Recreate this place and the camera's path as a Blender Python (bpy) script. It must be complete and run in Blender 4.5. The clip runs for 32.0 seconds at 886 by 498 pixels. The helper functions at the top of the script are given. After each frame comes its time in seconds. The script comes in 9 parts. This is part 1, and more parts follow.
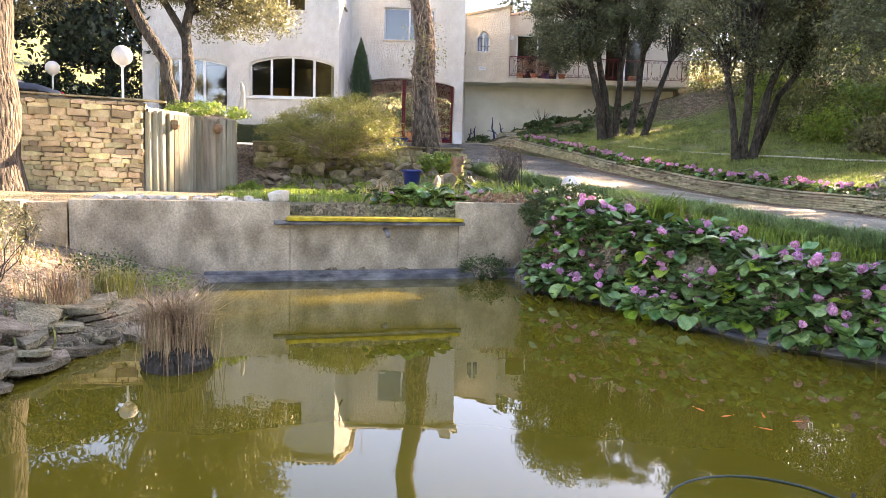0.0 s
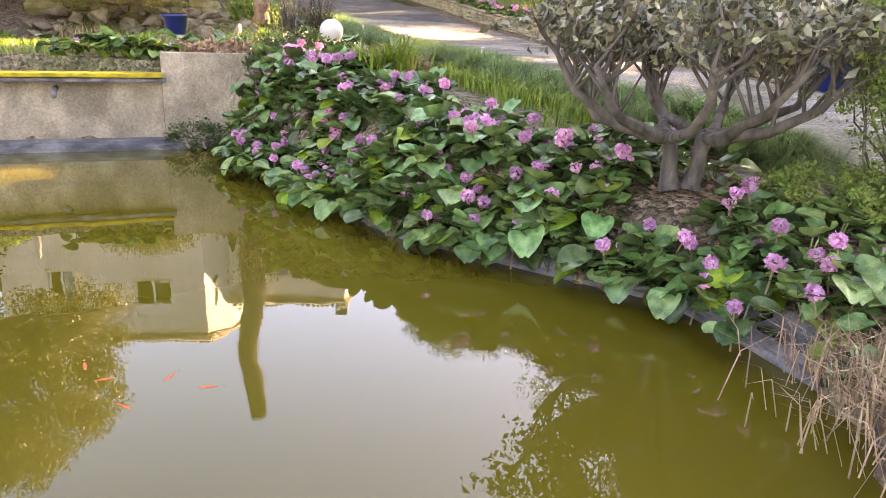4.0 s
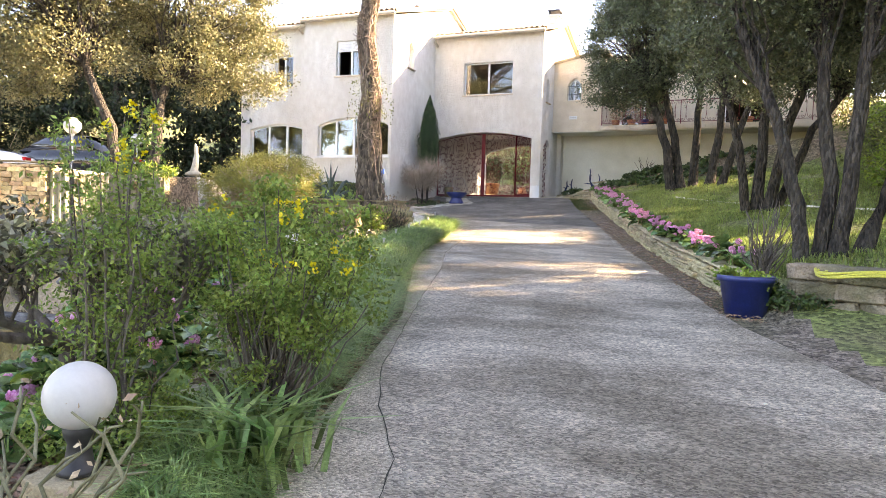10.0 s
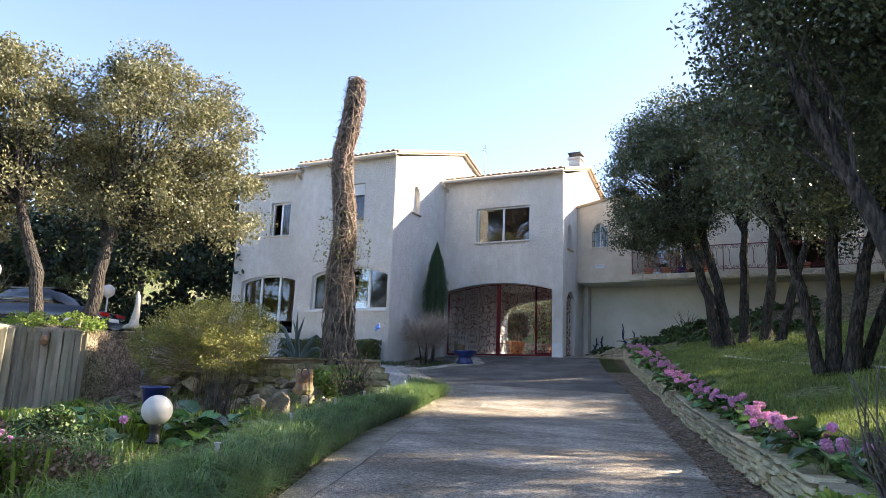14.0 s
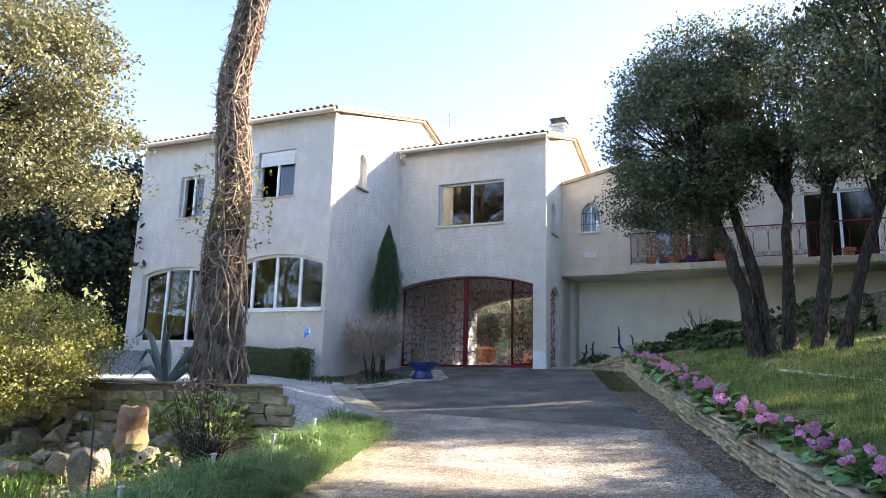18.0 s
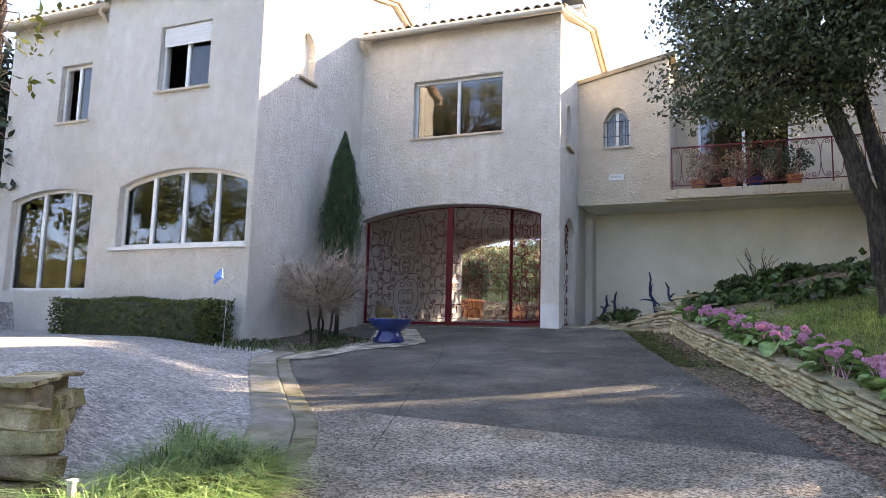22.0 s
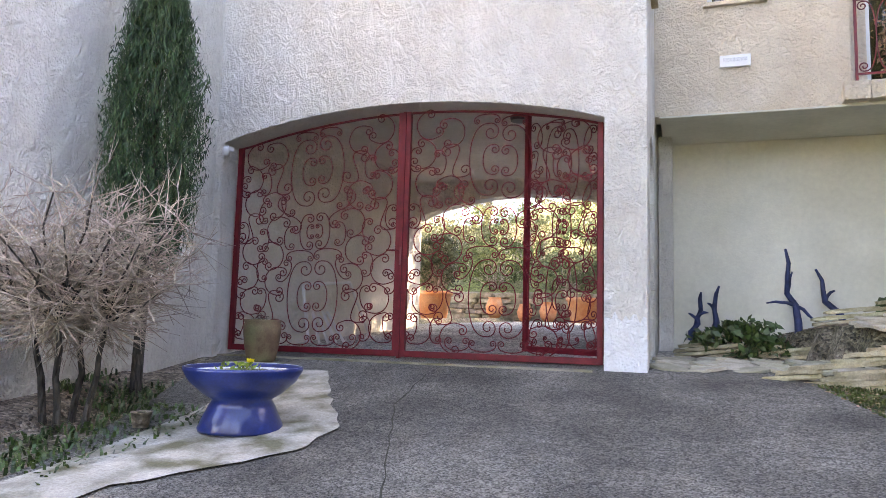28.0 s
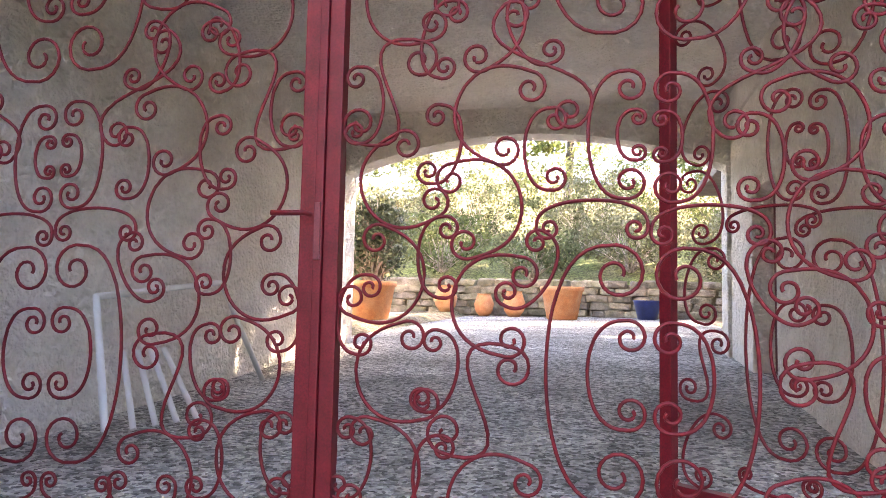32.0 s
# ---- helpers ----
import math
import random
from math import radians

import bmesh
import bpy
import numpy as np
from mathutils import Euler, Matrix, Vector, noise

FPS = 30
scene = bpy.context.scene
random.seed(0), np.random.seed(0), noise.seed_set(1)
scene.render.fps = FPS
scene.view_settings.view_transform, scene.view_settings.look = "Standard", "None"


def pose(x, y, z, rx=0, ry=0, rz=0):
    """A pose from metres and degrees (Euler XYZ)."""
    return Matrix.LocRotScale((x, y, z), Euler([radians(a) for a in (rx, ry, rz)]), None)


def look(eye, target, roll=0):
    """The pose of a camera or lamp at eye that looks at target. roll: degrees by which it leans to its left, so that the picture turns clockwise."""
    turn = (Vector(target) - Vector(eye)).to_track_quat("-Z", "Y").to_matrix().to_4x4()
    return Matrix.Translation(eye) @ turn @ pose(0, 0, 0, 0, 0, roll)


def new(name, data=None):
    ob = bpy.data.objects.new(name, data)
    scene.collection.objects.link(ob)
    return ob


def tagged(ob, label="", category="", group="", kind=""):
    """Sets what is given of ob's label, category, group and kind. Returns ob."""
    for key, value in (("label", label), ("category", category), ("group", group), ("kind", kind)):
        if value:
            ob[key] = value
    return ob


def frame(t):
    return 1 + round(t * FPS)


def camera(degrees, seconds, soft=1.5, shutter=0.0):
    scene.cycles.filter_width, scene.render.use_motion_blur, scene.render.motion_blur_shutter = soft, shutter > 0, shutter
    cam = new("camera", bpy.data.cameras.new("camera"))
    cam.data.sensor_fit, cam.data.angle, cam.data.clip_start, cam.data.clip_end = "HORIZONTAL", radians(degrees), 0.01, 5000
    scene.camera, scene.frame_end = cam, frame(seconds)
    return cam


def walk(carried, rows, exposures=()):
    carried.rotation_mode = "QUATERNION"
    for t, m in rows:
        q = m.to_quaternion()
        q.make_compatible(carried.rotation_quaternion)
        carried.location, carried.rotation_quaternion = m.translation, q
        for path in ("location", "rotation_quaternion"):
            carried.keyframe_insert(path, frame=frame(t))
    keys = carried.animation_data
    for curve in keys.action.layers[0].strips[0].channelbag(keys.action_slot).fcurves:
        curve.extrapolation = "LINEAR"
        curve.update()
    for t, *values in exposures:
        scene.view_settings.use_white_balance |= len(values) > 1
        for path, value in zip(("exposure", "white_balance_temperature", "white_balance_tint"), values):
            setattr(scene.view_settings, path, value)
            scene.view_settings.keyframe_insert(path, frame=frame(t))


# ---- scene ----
cam = camera(63.9, 32.0, soft=0.8)
METRES, EYE, TURN = 36.0, 1.5, -0.8
ROWS = [
    (0.0, 0.0, 0.0, 0.0, 0.17, -5.98, -1.67),
    (0.5, 0.0087, 0.0082, -0.0008, 0.38, -7.96, -1.76),
    (1.0, 0.0178, 0.0153, -0.0006, 1.14, -10.1, -1.74),
    (1.5, 0.0283, 0.0222, -0.0015, 1.92, -11.78, -1.74),
    (2.0, 0.0389, 0.0299, -0.0028, 2.21, -14.12, -1.76),
    (4.5, 0.0979, 0.0526, -0.0034, -3.31, -16.75, -1.61),
    (5.0, 0.1107, 0.055, -0.0028, -2.2, -16.59, -1.41),
    (5.5, 0.1247, 0.0571, -0.0019, -0.96, -17.29, -1.57),
    (6.0, 0.139, 0.0603, 0.0007, 1.27, -17.59, -1.78),
    (6.5, 0.1503, 0.0623, 0.0021, 4.25, -17.18, -1.59),
    (7.0, 0.1601, 0.0643, 0.0043, 7.6, -16.68, -1.7),
    (7.5, 0.1705, 0.0654, 0.0059, 10.5, -14.08, -1.7),
    (8.0, 0.183, 0.0657, 0.005, 11.66, -10.24, -1.82),
    (8.5, 0.1967, 0.0658, 0.0043, 13.97, -6.88, -1.92),
    (9.0, 0.2115, 0.0686, 0.0033, 17.62, -4.23, -1.63),
    (9.5, 0.225, 0.0724, 0.0037, 21.09, -2.96, -1.71),
    (10.0, 0.2366, 0.0778, 0.0041, 24.28, -2.03, -1.82),
    (10.5, 0.2459, 0.0859, 0.0059, 26.8, -0.85, -1.77),
    (11.0, 0.2523, 0.0953, 0.0077, 28.43, 1.66, -1.94),
    (11.5, 0.2536, 0.1072, 0.0091, 29.08, 6.52, -2.14),
    (12.0, 0.2519, 0.1212, 0.0099, 28.86, 12.65, -2.01),
    (12.5, 0.2471, 0.1357, 0.0092, 28.3, 14.8, -1.92),
    (13.0, 0.2415, 0.1503, 0.0084, 28.2, 14.7, -1.79),
    (13.5, 0.2345, 0.164, 0.008, 28.2, 13.72, -1.94),
    (14.0, 0.2276, 0.1779, 0.0073, 27.8, 10.75, -2.03),
    (14.5, 0.2215, 0.1931, 0.0074, 27.78, 6.89, -1.99),
    (16.5, 0.1955, 0.2555, 0.0166, 26.54, 5.9, -1.77),
    (17.0, 0.1883, 0.272, 0.0181, 26.1, 8.44, -1.76),
    (17.5, 0.1807, 0.2891, 0.0183, 25.92, 10.45, -1.81),
    (18.0, 0.1725, 0.3054, 0.0189, 25.25, 11.13, -1.5),
    (18.5, 0.1652, 0.3209, 0.0198, 25.07, 11.27, -1.63),
    (19.0, 0.1572, 0.3367, 0.0209, 24.77, 11.38, -1.67),
    (19.5, 0.1499, 0.3527, 0.0217, 24.42, 11.3, -1.65),
    (20.0, 0.142, 0.3684, 0.0225, 24.09, 11.18, -1.52),
    (20.5, 0.1342, 0.3841, 0.0233, 24.09, 10.44, -1.66),
    (21.0, 0.1267, 0.4008, 0.0244, 23.95, 9.66, -1.63),
    (21.5, 0.1196, 0.4178, 0.0255, 23.74, 8.47, -1.6),
    (22.0, 0.1131, 0.4352, 0.0267, 23.55, 7.36, -1.58),
    (22.5, 0.1068, 0.4516, 0.0281, 23.28, 6.48, -1.57),
    (23.0, 0.1007, 0.4684, 0.0306, 23.15, 6.07, -1.59),
    (23.5, 0.0945, 0.4846, 0.0325, 22.67, 5.94, -1.61),
    (24.0, 0.0883, 0.5013, 0.0337, 22.05, 6.23, -1.45),
    (24.5, 0.0822, 0.5162, 0.0346, 21.51, 6.57, -1.46),
    (26.5, 0.0527, 0.5824, 0.0391, 19.52, 6.64, -1.33),
    (27.0, 0.0452, 0.5993, 0.0405, 19.56, 6.56, -1.41),
    (27.5, 0.0368, 0.6156, 0.0422, 19.75, 6.46, -1.45),
    (28.0, 0.0288, 0.6312, 0.045, 19.61, 6.04, -1.52),
    (28.5, 0.0204, 0.6468, 0.0462, 19.42, 6.15, -1.44),
    (29.0, 0.0121, 0.6621, 0.0476, 19.27, 6.34, -1.35),
    (29.5, 0.0043, 0.6779, 0.0495, 18.98, 6.52, -1.39),
    (30.0, -0.0023, 0.694, 0.0504, 18.54, 6.77, -1.24),
    (30.5, -0.0084, 0.7101, 0.0521, 17.78, 6.86, -1.36),
    (31.0, -0.0139, 0.7258, 0.053, 16.28, 6.65, -1.26),
    (31.5, -0.0185, 0.7413, 0.0546, 14.96, 5.67, -1.29),
    (32.0, -0.0237, 0.7551, 0.0577, 13.54, 4.23, -1.2),
]
EXPOSURES = [(0, 3.38, 10152, 23), (2.5, 3.76, 10528, 25), (4.5, 3.91, 12690, 31), (6, 3.96, 12972, 29), (8, 3.86, 12220, 25), (9, 3.71, 11468, 23), (10, 3.58, 10810, 21), (11, 3.42, 9870, 20), (11.5, 2.96, 9024, 21), (12, 2.36, 7802, 17), (13, 2.18, 7520, 15), (14, 2.32, 7520, 15), (14.5, 2.51, 7708, 15), (16.5, 2.86, 7802, 16), (18, 2.71, 7520, 15), (19, 2.68, 7520, 15), (21, 2.86, 8460, 19), (23, 3.16, 8836, 20), (24.5, 3.41, 9118, 21), (26.5, 3.76, 9588, 22), (28, 4.06, 9776, 23), (30, 4.40, 10700, 27), (31, 4.72, 10900, 29), (32, 4.80, 10100, 26)]
walk(cam, [(t, pose(0, 0, EYE, 0, 0, TURN) @ pose(METRES * x, METRES * y, METRES * z, 90 + pitch, roll, yaw)) for t, x, y, z, yaw, pitch, roll in ROWS], EXPOSURES)

# ---- light ----
SUN_AZ, SUN_EL = 39.4, 26.4      # degrees from +x towards +y, and above the horizon
world = bpy.data.worlds.new("sky")
scene.world = world
world.use_nodes = True
wn = world.node_tree.nodes
sky = wn.new("ShaderNodeTexSky")
sky.sky_type, sky.sun_disc = "NISHITA", False
sky.sun_elevation, sky.sun_rotation = radians(SUN_EL), radians(90 - SUN_AZ)
sky.dust_density, sky.ozone_density, sky.air_density = 0.35, 1.6, 0.5
wn["Background"].inputs["Strength"].default_value = 0.15
world.node_tree.links.new(sky.outputs[0], wn["Background"].inputs["Color"])
sun = new("sun", bpy.data.lights.new("sun", "SUN"))
sun.data.energy, sun.data.angle, sun.data.color = 3.9, radians(0.55), (1.0, 0.93, 0.82)
sun_way = Vector((math.cos(radians(SUN_AZ)) * math.cos(radians(SUN_EL)), math.sin(radians(SUN_AZ)) * math.cos(radians(SUN_EL)), math.sin(radians(SUN_EL))))
sun.matrix_world = look(sun_way * 60, (0, 0, 0))

# ---- materials ----


def mat(name, dark, light, scale=8.0, rough=0.8, bump=0.0, bump_scale=60.0, metal=0.0, vary=0.0, stain=None, stain_scale=0.6, stain_amount=0.5, island=0.0, spec=0.5, translucent=0.0, coat=0.0, stretch=(1, 1, 1), cells=0.0, cell_range=(0.5, 1.5), fine=0.0, grain=0.30, distort=0.0):
    """Two tones mixed by noise, a coarse stain, per-object or per-island variation, fine relief."""
    m = bpy.data.materials.new(name)
    m.use_nodes = True
    nt = m.node_tree
    n, l = nt.nodes, nt.links
    b = n["Principled BSDF"]
    geo = n.new("ShaderNodeNewGeometry")
    mp = n.new("ShaderNodeMapping")
    mp.inputs["Scale"].default_value = stretch
    l.new(geo.outputs["Position"], mp.inputs["Vector"])
    no = n.new("ShaderNodeTexNoise")
    no.inputs["Scale"].default_value, no.inputs["Detail"].default_value = scale, 5
    l.new(mp.outputs[0], no.inputs["Vector"])
    ramp = n.new("ShaderNodeValToRGB")
    ramp.color_ramp.elements[0].position, ramp.color_ramp.elements[1].position = 0.32, 0.68
    ramp.color_ramp.elements[0].color, ramp.color_ramp.elements[1].color = (*dark, 1), (*light, 1)
    l.new(no.outputs["Fac"], ramp.inputs[0])
    col = ramp.outputs[0]
    if stain:
        ns = n.new("ShaderNodeTexNoise")
        ns.inputs["Scale"].default_value, ns.inputs["Detail"].default_value = stain_scale, 4
        l.new(mp.outputs[0], ns.inputs["Vector"])
        rs = n.new("ShaderNodeMapRange")
        rs.inputs["From Min"].default_value, rs.inputs["From Max"].default_value = 0.42, 0.64
        rs.inputs["To Max"].default_value = stain_amount
        l.new(ns.outputs["Fac"], rs.inputs["Value"])
        mx = n.new("ShaderNodeMix")
        mx.data_type = "RGBA"
        l.new(rs.outputs[0], mx.inputs[0])
        l.new(col, mx.inputs[6])
        mx.inputs[7].default_value = (*stain, 1)
        col = mx.outputs[2]
    if grain:
        ng = n.new("ShaderNodeTexNoise")
        ng.inputs["Scale"].default_value, ng.inputs["Detail"].default_value, ng.inputs["Roughness"].default_value = scale * 11, 6, 0.7
        l.new(geo.outputs["Position"], ng.inputs["Vector"])
        gm = n.new("ShaderNodeMapRange")
        gm.inputs["From Min"].default_value, gm.inputs["From Max"].default_value = 0.3, 0.7
        gm.inputs["To Min"].default_value, gm.inputs["To Max"].default_value = 1 - grain, 1 + grain
        l.new(ng.outputs["Fac"], gm.inputs["Value"])
        mg = n.new("ShaderNodeMix")
        mg.data_type, mg.blend_type = "RGBA", "MULTIPLY"
        mg.inputs[0].default_value = 1.0
        l.new(col, mg.inputs[6])
        l.new(gm.outputs[0], mg.inputs[7])
        col = mg.outputs[2]
    vo = None
    if cells:
        vo = n.new("ShaderNodeTexVoronoi")
        vo.inputs["Scale"].default_value = cells
        l.new(mp.outputs[0], vo.inputs["Vector"])
        sp = n.new("ShaderNodeSeparateColor")
        l.new(vo.outputs["Color"], sp.inputs[0])
        cm = n.new("ShaderNodeMapRange")
        cm.inputs["To Min"].default_value, cm.inputs["To Max"].default_value = cell_range
        l.new(sp.outputs[0], cm.inputs["Value"])
        mu = n.new("ShaderNodeMix")
        mu.data_type, mu.blend_type = "RGBA", "MULTIPLY"
        mu.inputs[0].default_value = 1.0
        l.new(col, mu.inputs[6])
        l.new(cm.outputs[0], mu.inputs[7])
        col = mu.outputs[2]
    if vary or island:
        hs = n.new("ShaderNodeHueSaturation")
        src = n.new("ShaderNodeObjectInfo").outputs["Random"] if vary else geo.outputs["Random Per Island"]
        amount = vary or island
        mr = n.new("ShaderNodeMapRange")
        mr.inputs["To Min"].default_value, mr.inputs["To Max"].default_value = 1 - amount, 1 + amount
        l.new(src, mr.inputs["Value"])
        l.new(mr.outputs[0], hs.inputs["Value"])
        wob = n.new("ShaderNodeMath")
        wob.operation = "MULTIPLY"
        wob.inputs[1].default_value = 7.31
        l.new(src, wob.inputs[0])
        fr = n.new("ShaderNodeMath")
        fr.operation = "FRACT"
        l.new(wob.outputs[0], fr.inputs[0])
        mh = n.new("ShaderNodeMapRange")
        mh.inputs["To Min"].default_value, mh.inputs["To Max"].default_value = 0.5 - amount * 0.06, 0.5 + amount * 0.06
        l.new(fr.outputs[0], mh.inputs["Value"])
        l.new(mh.outputs[0], hs.inputs["Hue"])
        l.new(col, hs.inputs["Color"])
        col = hs.outputs[0]
    l.new(col, b.inputs["Base Color"])
    b.inputs["Roughness"].default_value, b.inputs["Metallic"].default_value = rough, metal
    b.inputs["Specular IOR Level"].default_value = spec
    b.inputs["Coat Weight"].default_value = coat
    if bump:
        nb = n.new("ShaderNodeTexNoise")
        nb.inputs["Scale"].default_value, nb.inputs["Detail"].default_value, nb.inputs["Distortion"].default_value = bump_scale, 4, distort
        l.new(mp.outputs[0], nb.inputs["Vector"])
        bp = n.new("ShaderNodeBump")
        bp.inputs["Strength"].default_value, bp.inputs["Distance"].default_value = min(1.0, bump * 20), bump
        relief = nb.outputs["Fac"]
        if cells:
            ad = n.new("ShaderNodeMath")
            ad.operation = "SUBTRACT"
            l.new(relief, ad.inputs[0])
            l.new(vo.outputs["Distance"], ad.inputs[1])
            relief = ad.outputs[0]
        if fine:
            nf = n.new("ShaderNodeTexNoise")
            nf.inputs["Scale"].default_value, nf.inputs["Detail"].default_value = fine, 6
            l.new(geo.outputs["Position"], nf.inputs["Vector"])
            af = n.new("ShaderNodeMath")
            af.operation = "MULTIPLY_ADD"
            af.inputs[1].default_value = 0.45
            l.new(nf.outputs["Fac"], af.inputs[0])
            l.new(relief, af.inputs[2])
            relief = af.outputs[0]
        l.new(relief, bp.inputs["Height"])
        l.new(bp.outputs[0], b.inputs["Normal"])
    if translucent:
        tr = n.new("ShaderNodeBsdfTranslucent")
        l.new(col, tr.inputs["Color"])
        ms = n.new("ShaderNodeMixShader")
        ms.inputs[0].default_value = translucent
        l.new(b.outputs[0], ms.inputs[1])
        l.new(tr.outputs[0], ms.inputs[2])
        l.new(ms.outputs[0], n["Material Output"].inputs["Surface"])
    return m


M = {}
M["stucco"] = mat("stucco", (0.79, 0.745, 0.675), (0.90, 0.865, 0.805), 4, 0.95, 0.095, 9, distort=1.6, stain=(0.68, 0.63, 0.555), stain_scale=0.6, stain_amount=0.5, spec=0.15, stretch=(1.1, 1.1, 0.75), fine=60, grain=0.08)
M["stucco_cream"] = mat("stucco_cream", (0.72, 0.61, 0.48), (0.81, 0.71, 0.58), 3, 0.95, 0.065, 14, distort=1.2, stain=(0.62, 0.52, 0.40), stain_amount=0.45, spec=0.15, fine=60, grain=0.08)
M["stucco_inside"] = mat("stucco_inside", (0.80, 0.765, 0.70), (0.90, 0.87, 0.81), 2, 0.95, 0.10, 9, distort=1.4, stain=(0.66, 0.59, 0.49), stain_amount=0.4, spec=0.15, fine=40, grain=0.07)
M["wall_under"] = mat("wall_under", (0.70, 0.67, 0.57), (0.78, 0.75, 0.65), 1.5, 0.9, 0.012, 40, stain=(0.45, 0.43, 0.33), stain_amount=0.45, spec=0.2, grain=0.06)
M["concrete"] = mat("concrete", (0.36, 0.285, 0.195), (0.60, 0.495, 0.365), 3.2, 0.9, 0.04, 30, stain=(0.15, 0.12, 0.085), stain_scale=2.6, stain_amount=0.6, stretch=(1.0, 1.0, 0.7), grain=0.32, fine=60)
M["sandy"] = mat("sandy", (0.42, 0.30, 0.18), (0.66, 0.52, 0.36), 4, 0.95, 0.05, 18, stain=(0.24, 0.19, 0.13), stain_scale=2.5, stain_amount=0.6, grain=0.2, fine=50)
M["kerb"] = mat("kerb", (0.26, 0.24, 0.205), (0.44, 0.41, 0.355), 6, 0.9, 0.03, 60, stain=(0.15, 0.15, 0.085), stain_amount=0.8, stain_scale=1.6, grain=0.35)
M["asphalt"] = mat("asphalt", (0.40, 0.34, 0.268), (0.76, 0.675, 0.56), 1.3, 0.85, 0.045, 60, stain=(0.25, 0.205, 0.15), stain_scale=0.8, stain_amount=0.8, spec=0.4, stretch=(0.8, 1.35, 1), cells=72, cell_range=(0.5, 1.6), grain=0.32)
# upper drive tones: darkened to hold the shade lying near the gate
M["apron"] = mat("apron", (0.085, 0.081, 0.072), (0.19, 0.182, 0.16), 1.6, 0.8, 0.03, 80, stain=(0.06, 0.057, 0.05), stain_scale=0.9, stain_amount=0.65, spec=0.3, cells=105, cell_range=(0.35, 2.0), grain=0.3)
M["mid_drive_shade"] = mat("mid_drive_shade", (0.21, 0.185, 0.15), (0.44, 0.39, 0.32), 1.8, 0.8, 0.03, 70, stain=(0.14, 0.12, 0.095), stain_scale=0.8, stain_amount=0.6, spec=0.3, cells=66, cell_range=(0.3, 2.1), grain=0.25)
M["bank_slab"] = mat("bank_slab", (0.17, 0.135, 0.09), (0.40, 0.33, 0.235), 9, 0.9, 0.05, 25, vary=0.4, stain=(0.10, 0.09, 0.05), stain_amount=0.8, stain_scale=4, fine=50)
M["gravel"] = mat("gravel", (0.60, 0.59, 0.57), (0.84, 0.83, 0.80), 1.5, 0.95, 0.06, 60, stain=(0.54, 0.52, 0.48), stain_amount=0.35, cells=36, cell_range=(0.55, 1.3))
M["grey_gravel"] = mat("grey_gravel", (0.36, 0.355, 0.33), (0.66, 0.65, 0.615), 1.5, 0.95, 0.08, 60, stain=(0.24, 0.22, 0.18), stain_amount=0.4, cells=42, cell_range=(0.3, 1.75))
M["soil"] = mat("soil", (0.16, 0.115, 0.08), (0.37, 0.275, 0.195), 6, 0.95, 0.05, 40, stain=(0.13, 0.15, 0.05), stain_scale=0.6, stain_amount=0.6, cells=30, cell_range=(0.4, 1.7))
M["lawn"] = mat("lawn", (0.13, 0.17, 0.05), (0.29, 0.34, 0.11), 9, 0.95, 0.05, 60, stain=(0.25, 0.21, 0.125), stain_scale=0.7, stain_amount=0.7, cells=26, cell_range=(0.45, 1.55))
M["mulch"] = mat("mulch", (0.13, 0.10, 0.075), (0.31, 0.25, 0.20), 6, 0.95, 0.04, 60, stain=(0.09, 0.11, 0.04), stain_scale=0.5, stain_amount=0.5, cells=38, cell_range=(0.35, 1.8))
M["drystone"] = mat("drystone", (0.31, 0.25, 0.15), (0.57, 0.48, 0.33), 9, 0.9, 0.03, 30, vary=0.3, stain=(0.18, 0.18, 0.10), stain_amount=0.5, stain_scale=1.5, fine=60)
M["fieldstone"] = mat("fieldstone", (0.506, 0.371, 0.184), (0.770, 0.615, 0.359), 6, 0.9, 0.03, 25, vary=0.38, stain=(0.36, 0.27, 0.16), stain_amount=0.4, fine=50)
M["joint"] = mat("joint", (0.11, 0.085, 0.052), (0.20, 0.16, 0.10), 14, 0.95, 0.02, 40)
M["mortar"] = mat("mortar", (0.16, 0.13, 0.09), (0.27, 0.22, 0.15), 20, 0.95, 0.01, 60)
M["rock"] = mat("rock", (0.17, 0.135, 0.095), (0.42, 0.345, 0.25), 5, 0.9, 0.05, 18, vary=0.35, stain=(0.10, 0.12, 0.05), stain_amount=0.5, stain_scale=2, fine=50)
M["flagstone"] = mat("flagstone", (0.34, 0.30, 0.22), (0.52, 0.47, 0.37), 7, 0.85, 0.01, 40, vary=0.25, stain=(0.2, 0.2, 0.12), stain_amount=0.5, stain_scale=1.5)
M["pale_pebble"] = mat("pale_pebble", (0.45, 0.42, 0.36), (0.66, 0.62, 0.54), 12, 0.85, 0.01, 40, vary=0.25)
M["fence"] = mat("fence", (0.24, 0.215, 0.155), (0.43, 0.395, 0.30), 6, 0.9, 0.02, 40, vary=0.3, stain=(0.13, 0.13, 0.08), stain_amount=0.7, stain_scale=1.4, stretch=(1, 1, 0.2))
M["lichen"] = mat("lichen", (0.35, 0.24, 0.02), (0.62, 0.46, 0.04), 9, 0.95, 0.02, 40)
M["liner"] = mat("liner", (0.035, 0.038, 0.046), (0.27, 0.265, 0.27), 5, 0.5, 0.02, 20, stain=(0.05, 0.055, 0.075), stain_scale=2.4, stain_amount=0.8, stretch=(1, 1, 2.5))
M["red_iron"] = mat("red_iron", (0.105, 0.0035, 0.008), (0.17, 0.007, 0.014), 12, 0.5, 0.002, 60, spec=0.3)
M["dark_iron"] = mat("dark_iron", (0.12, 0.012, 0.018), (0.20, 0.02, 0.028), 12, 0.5)
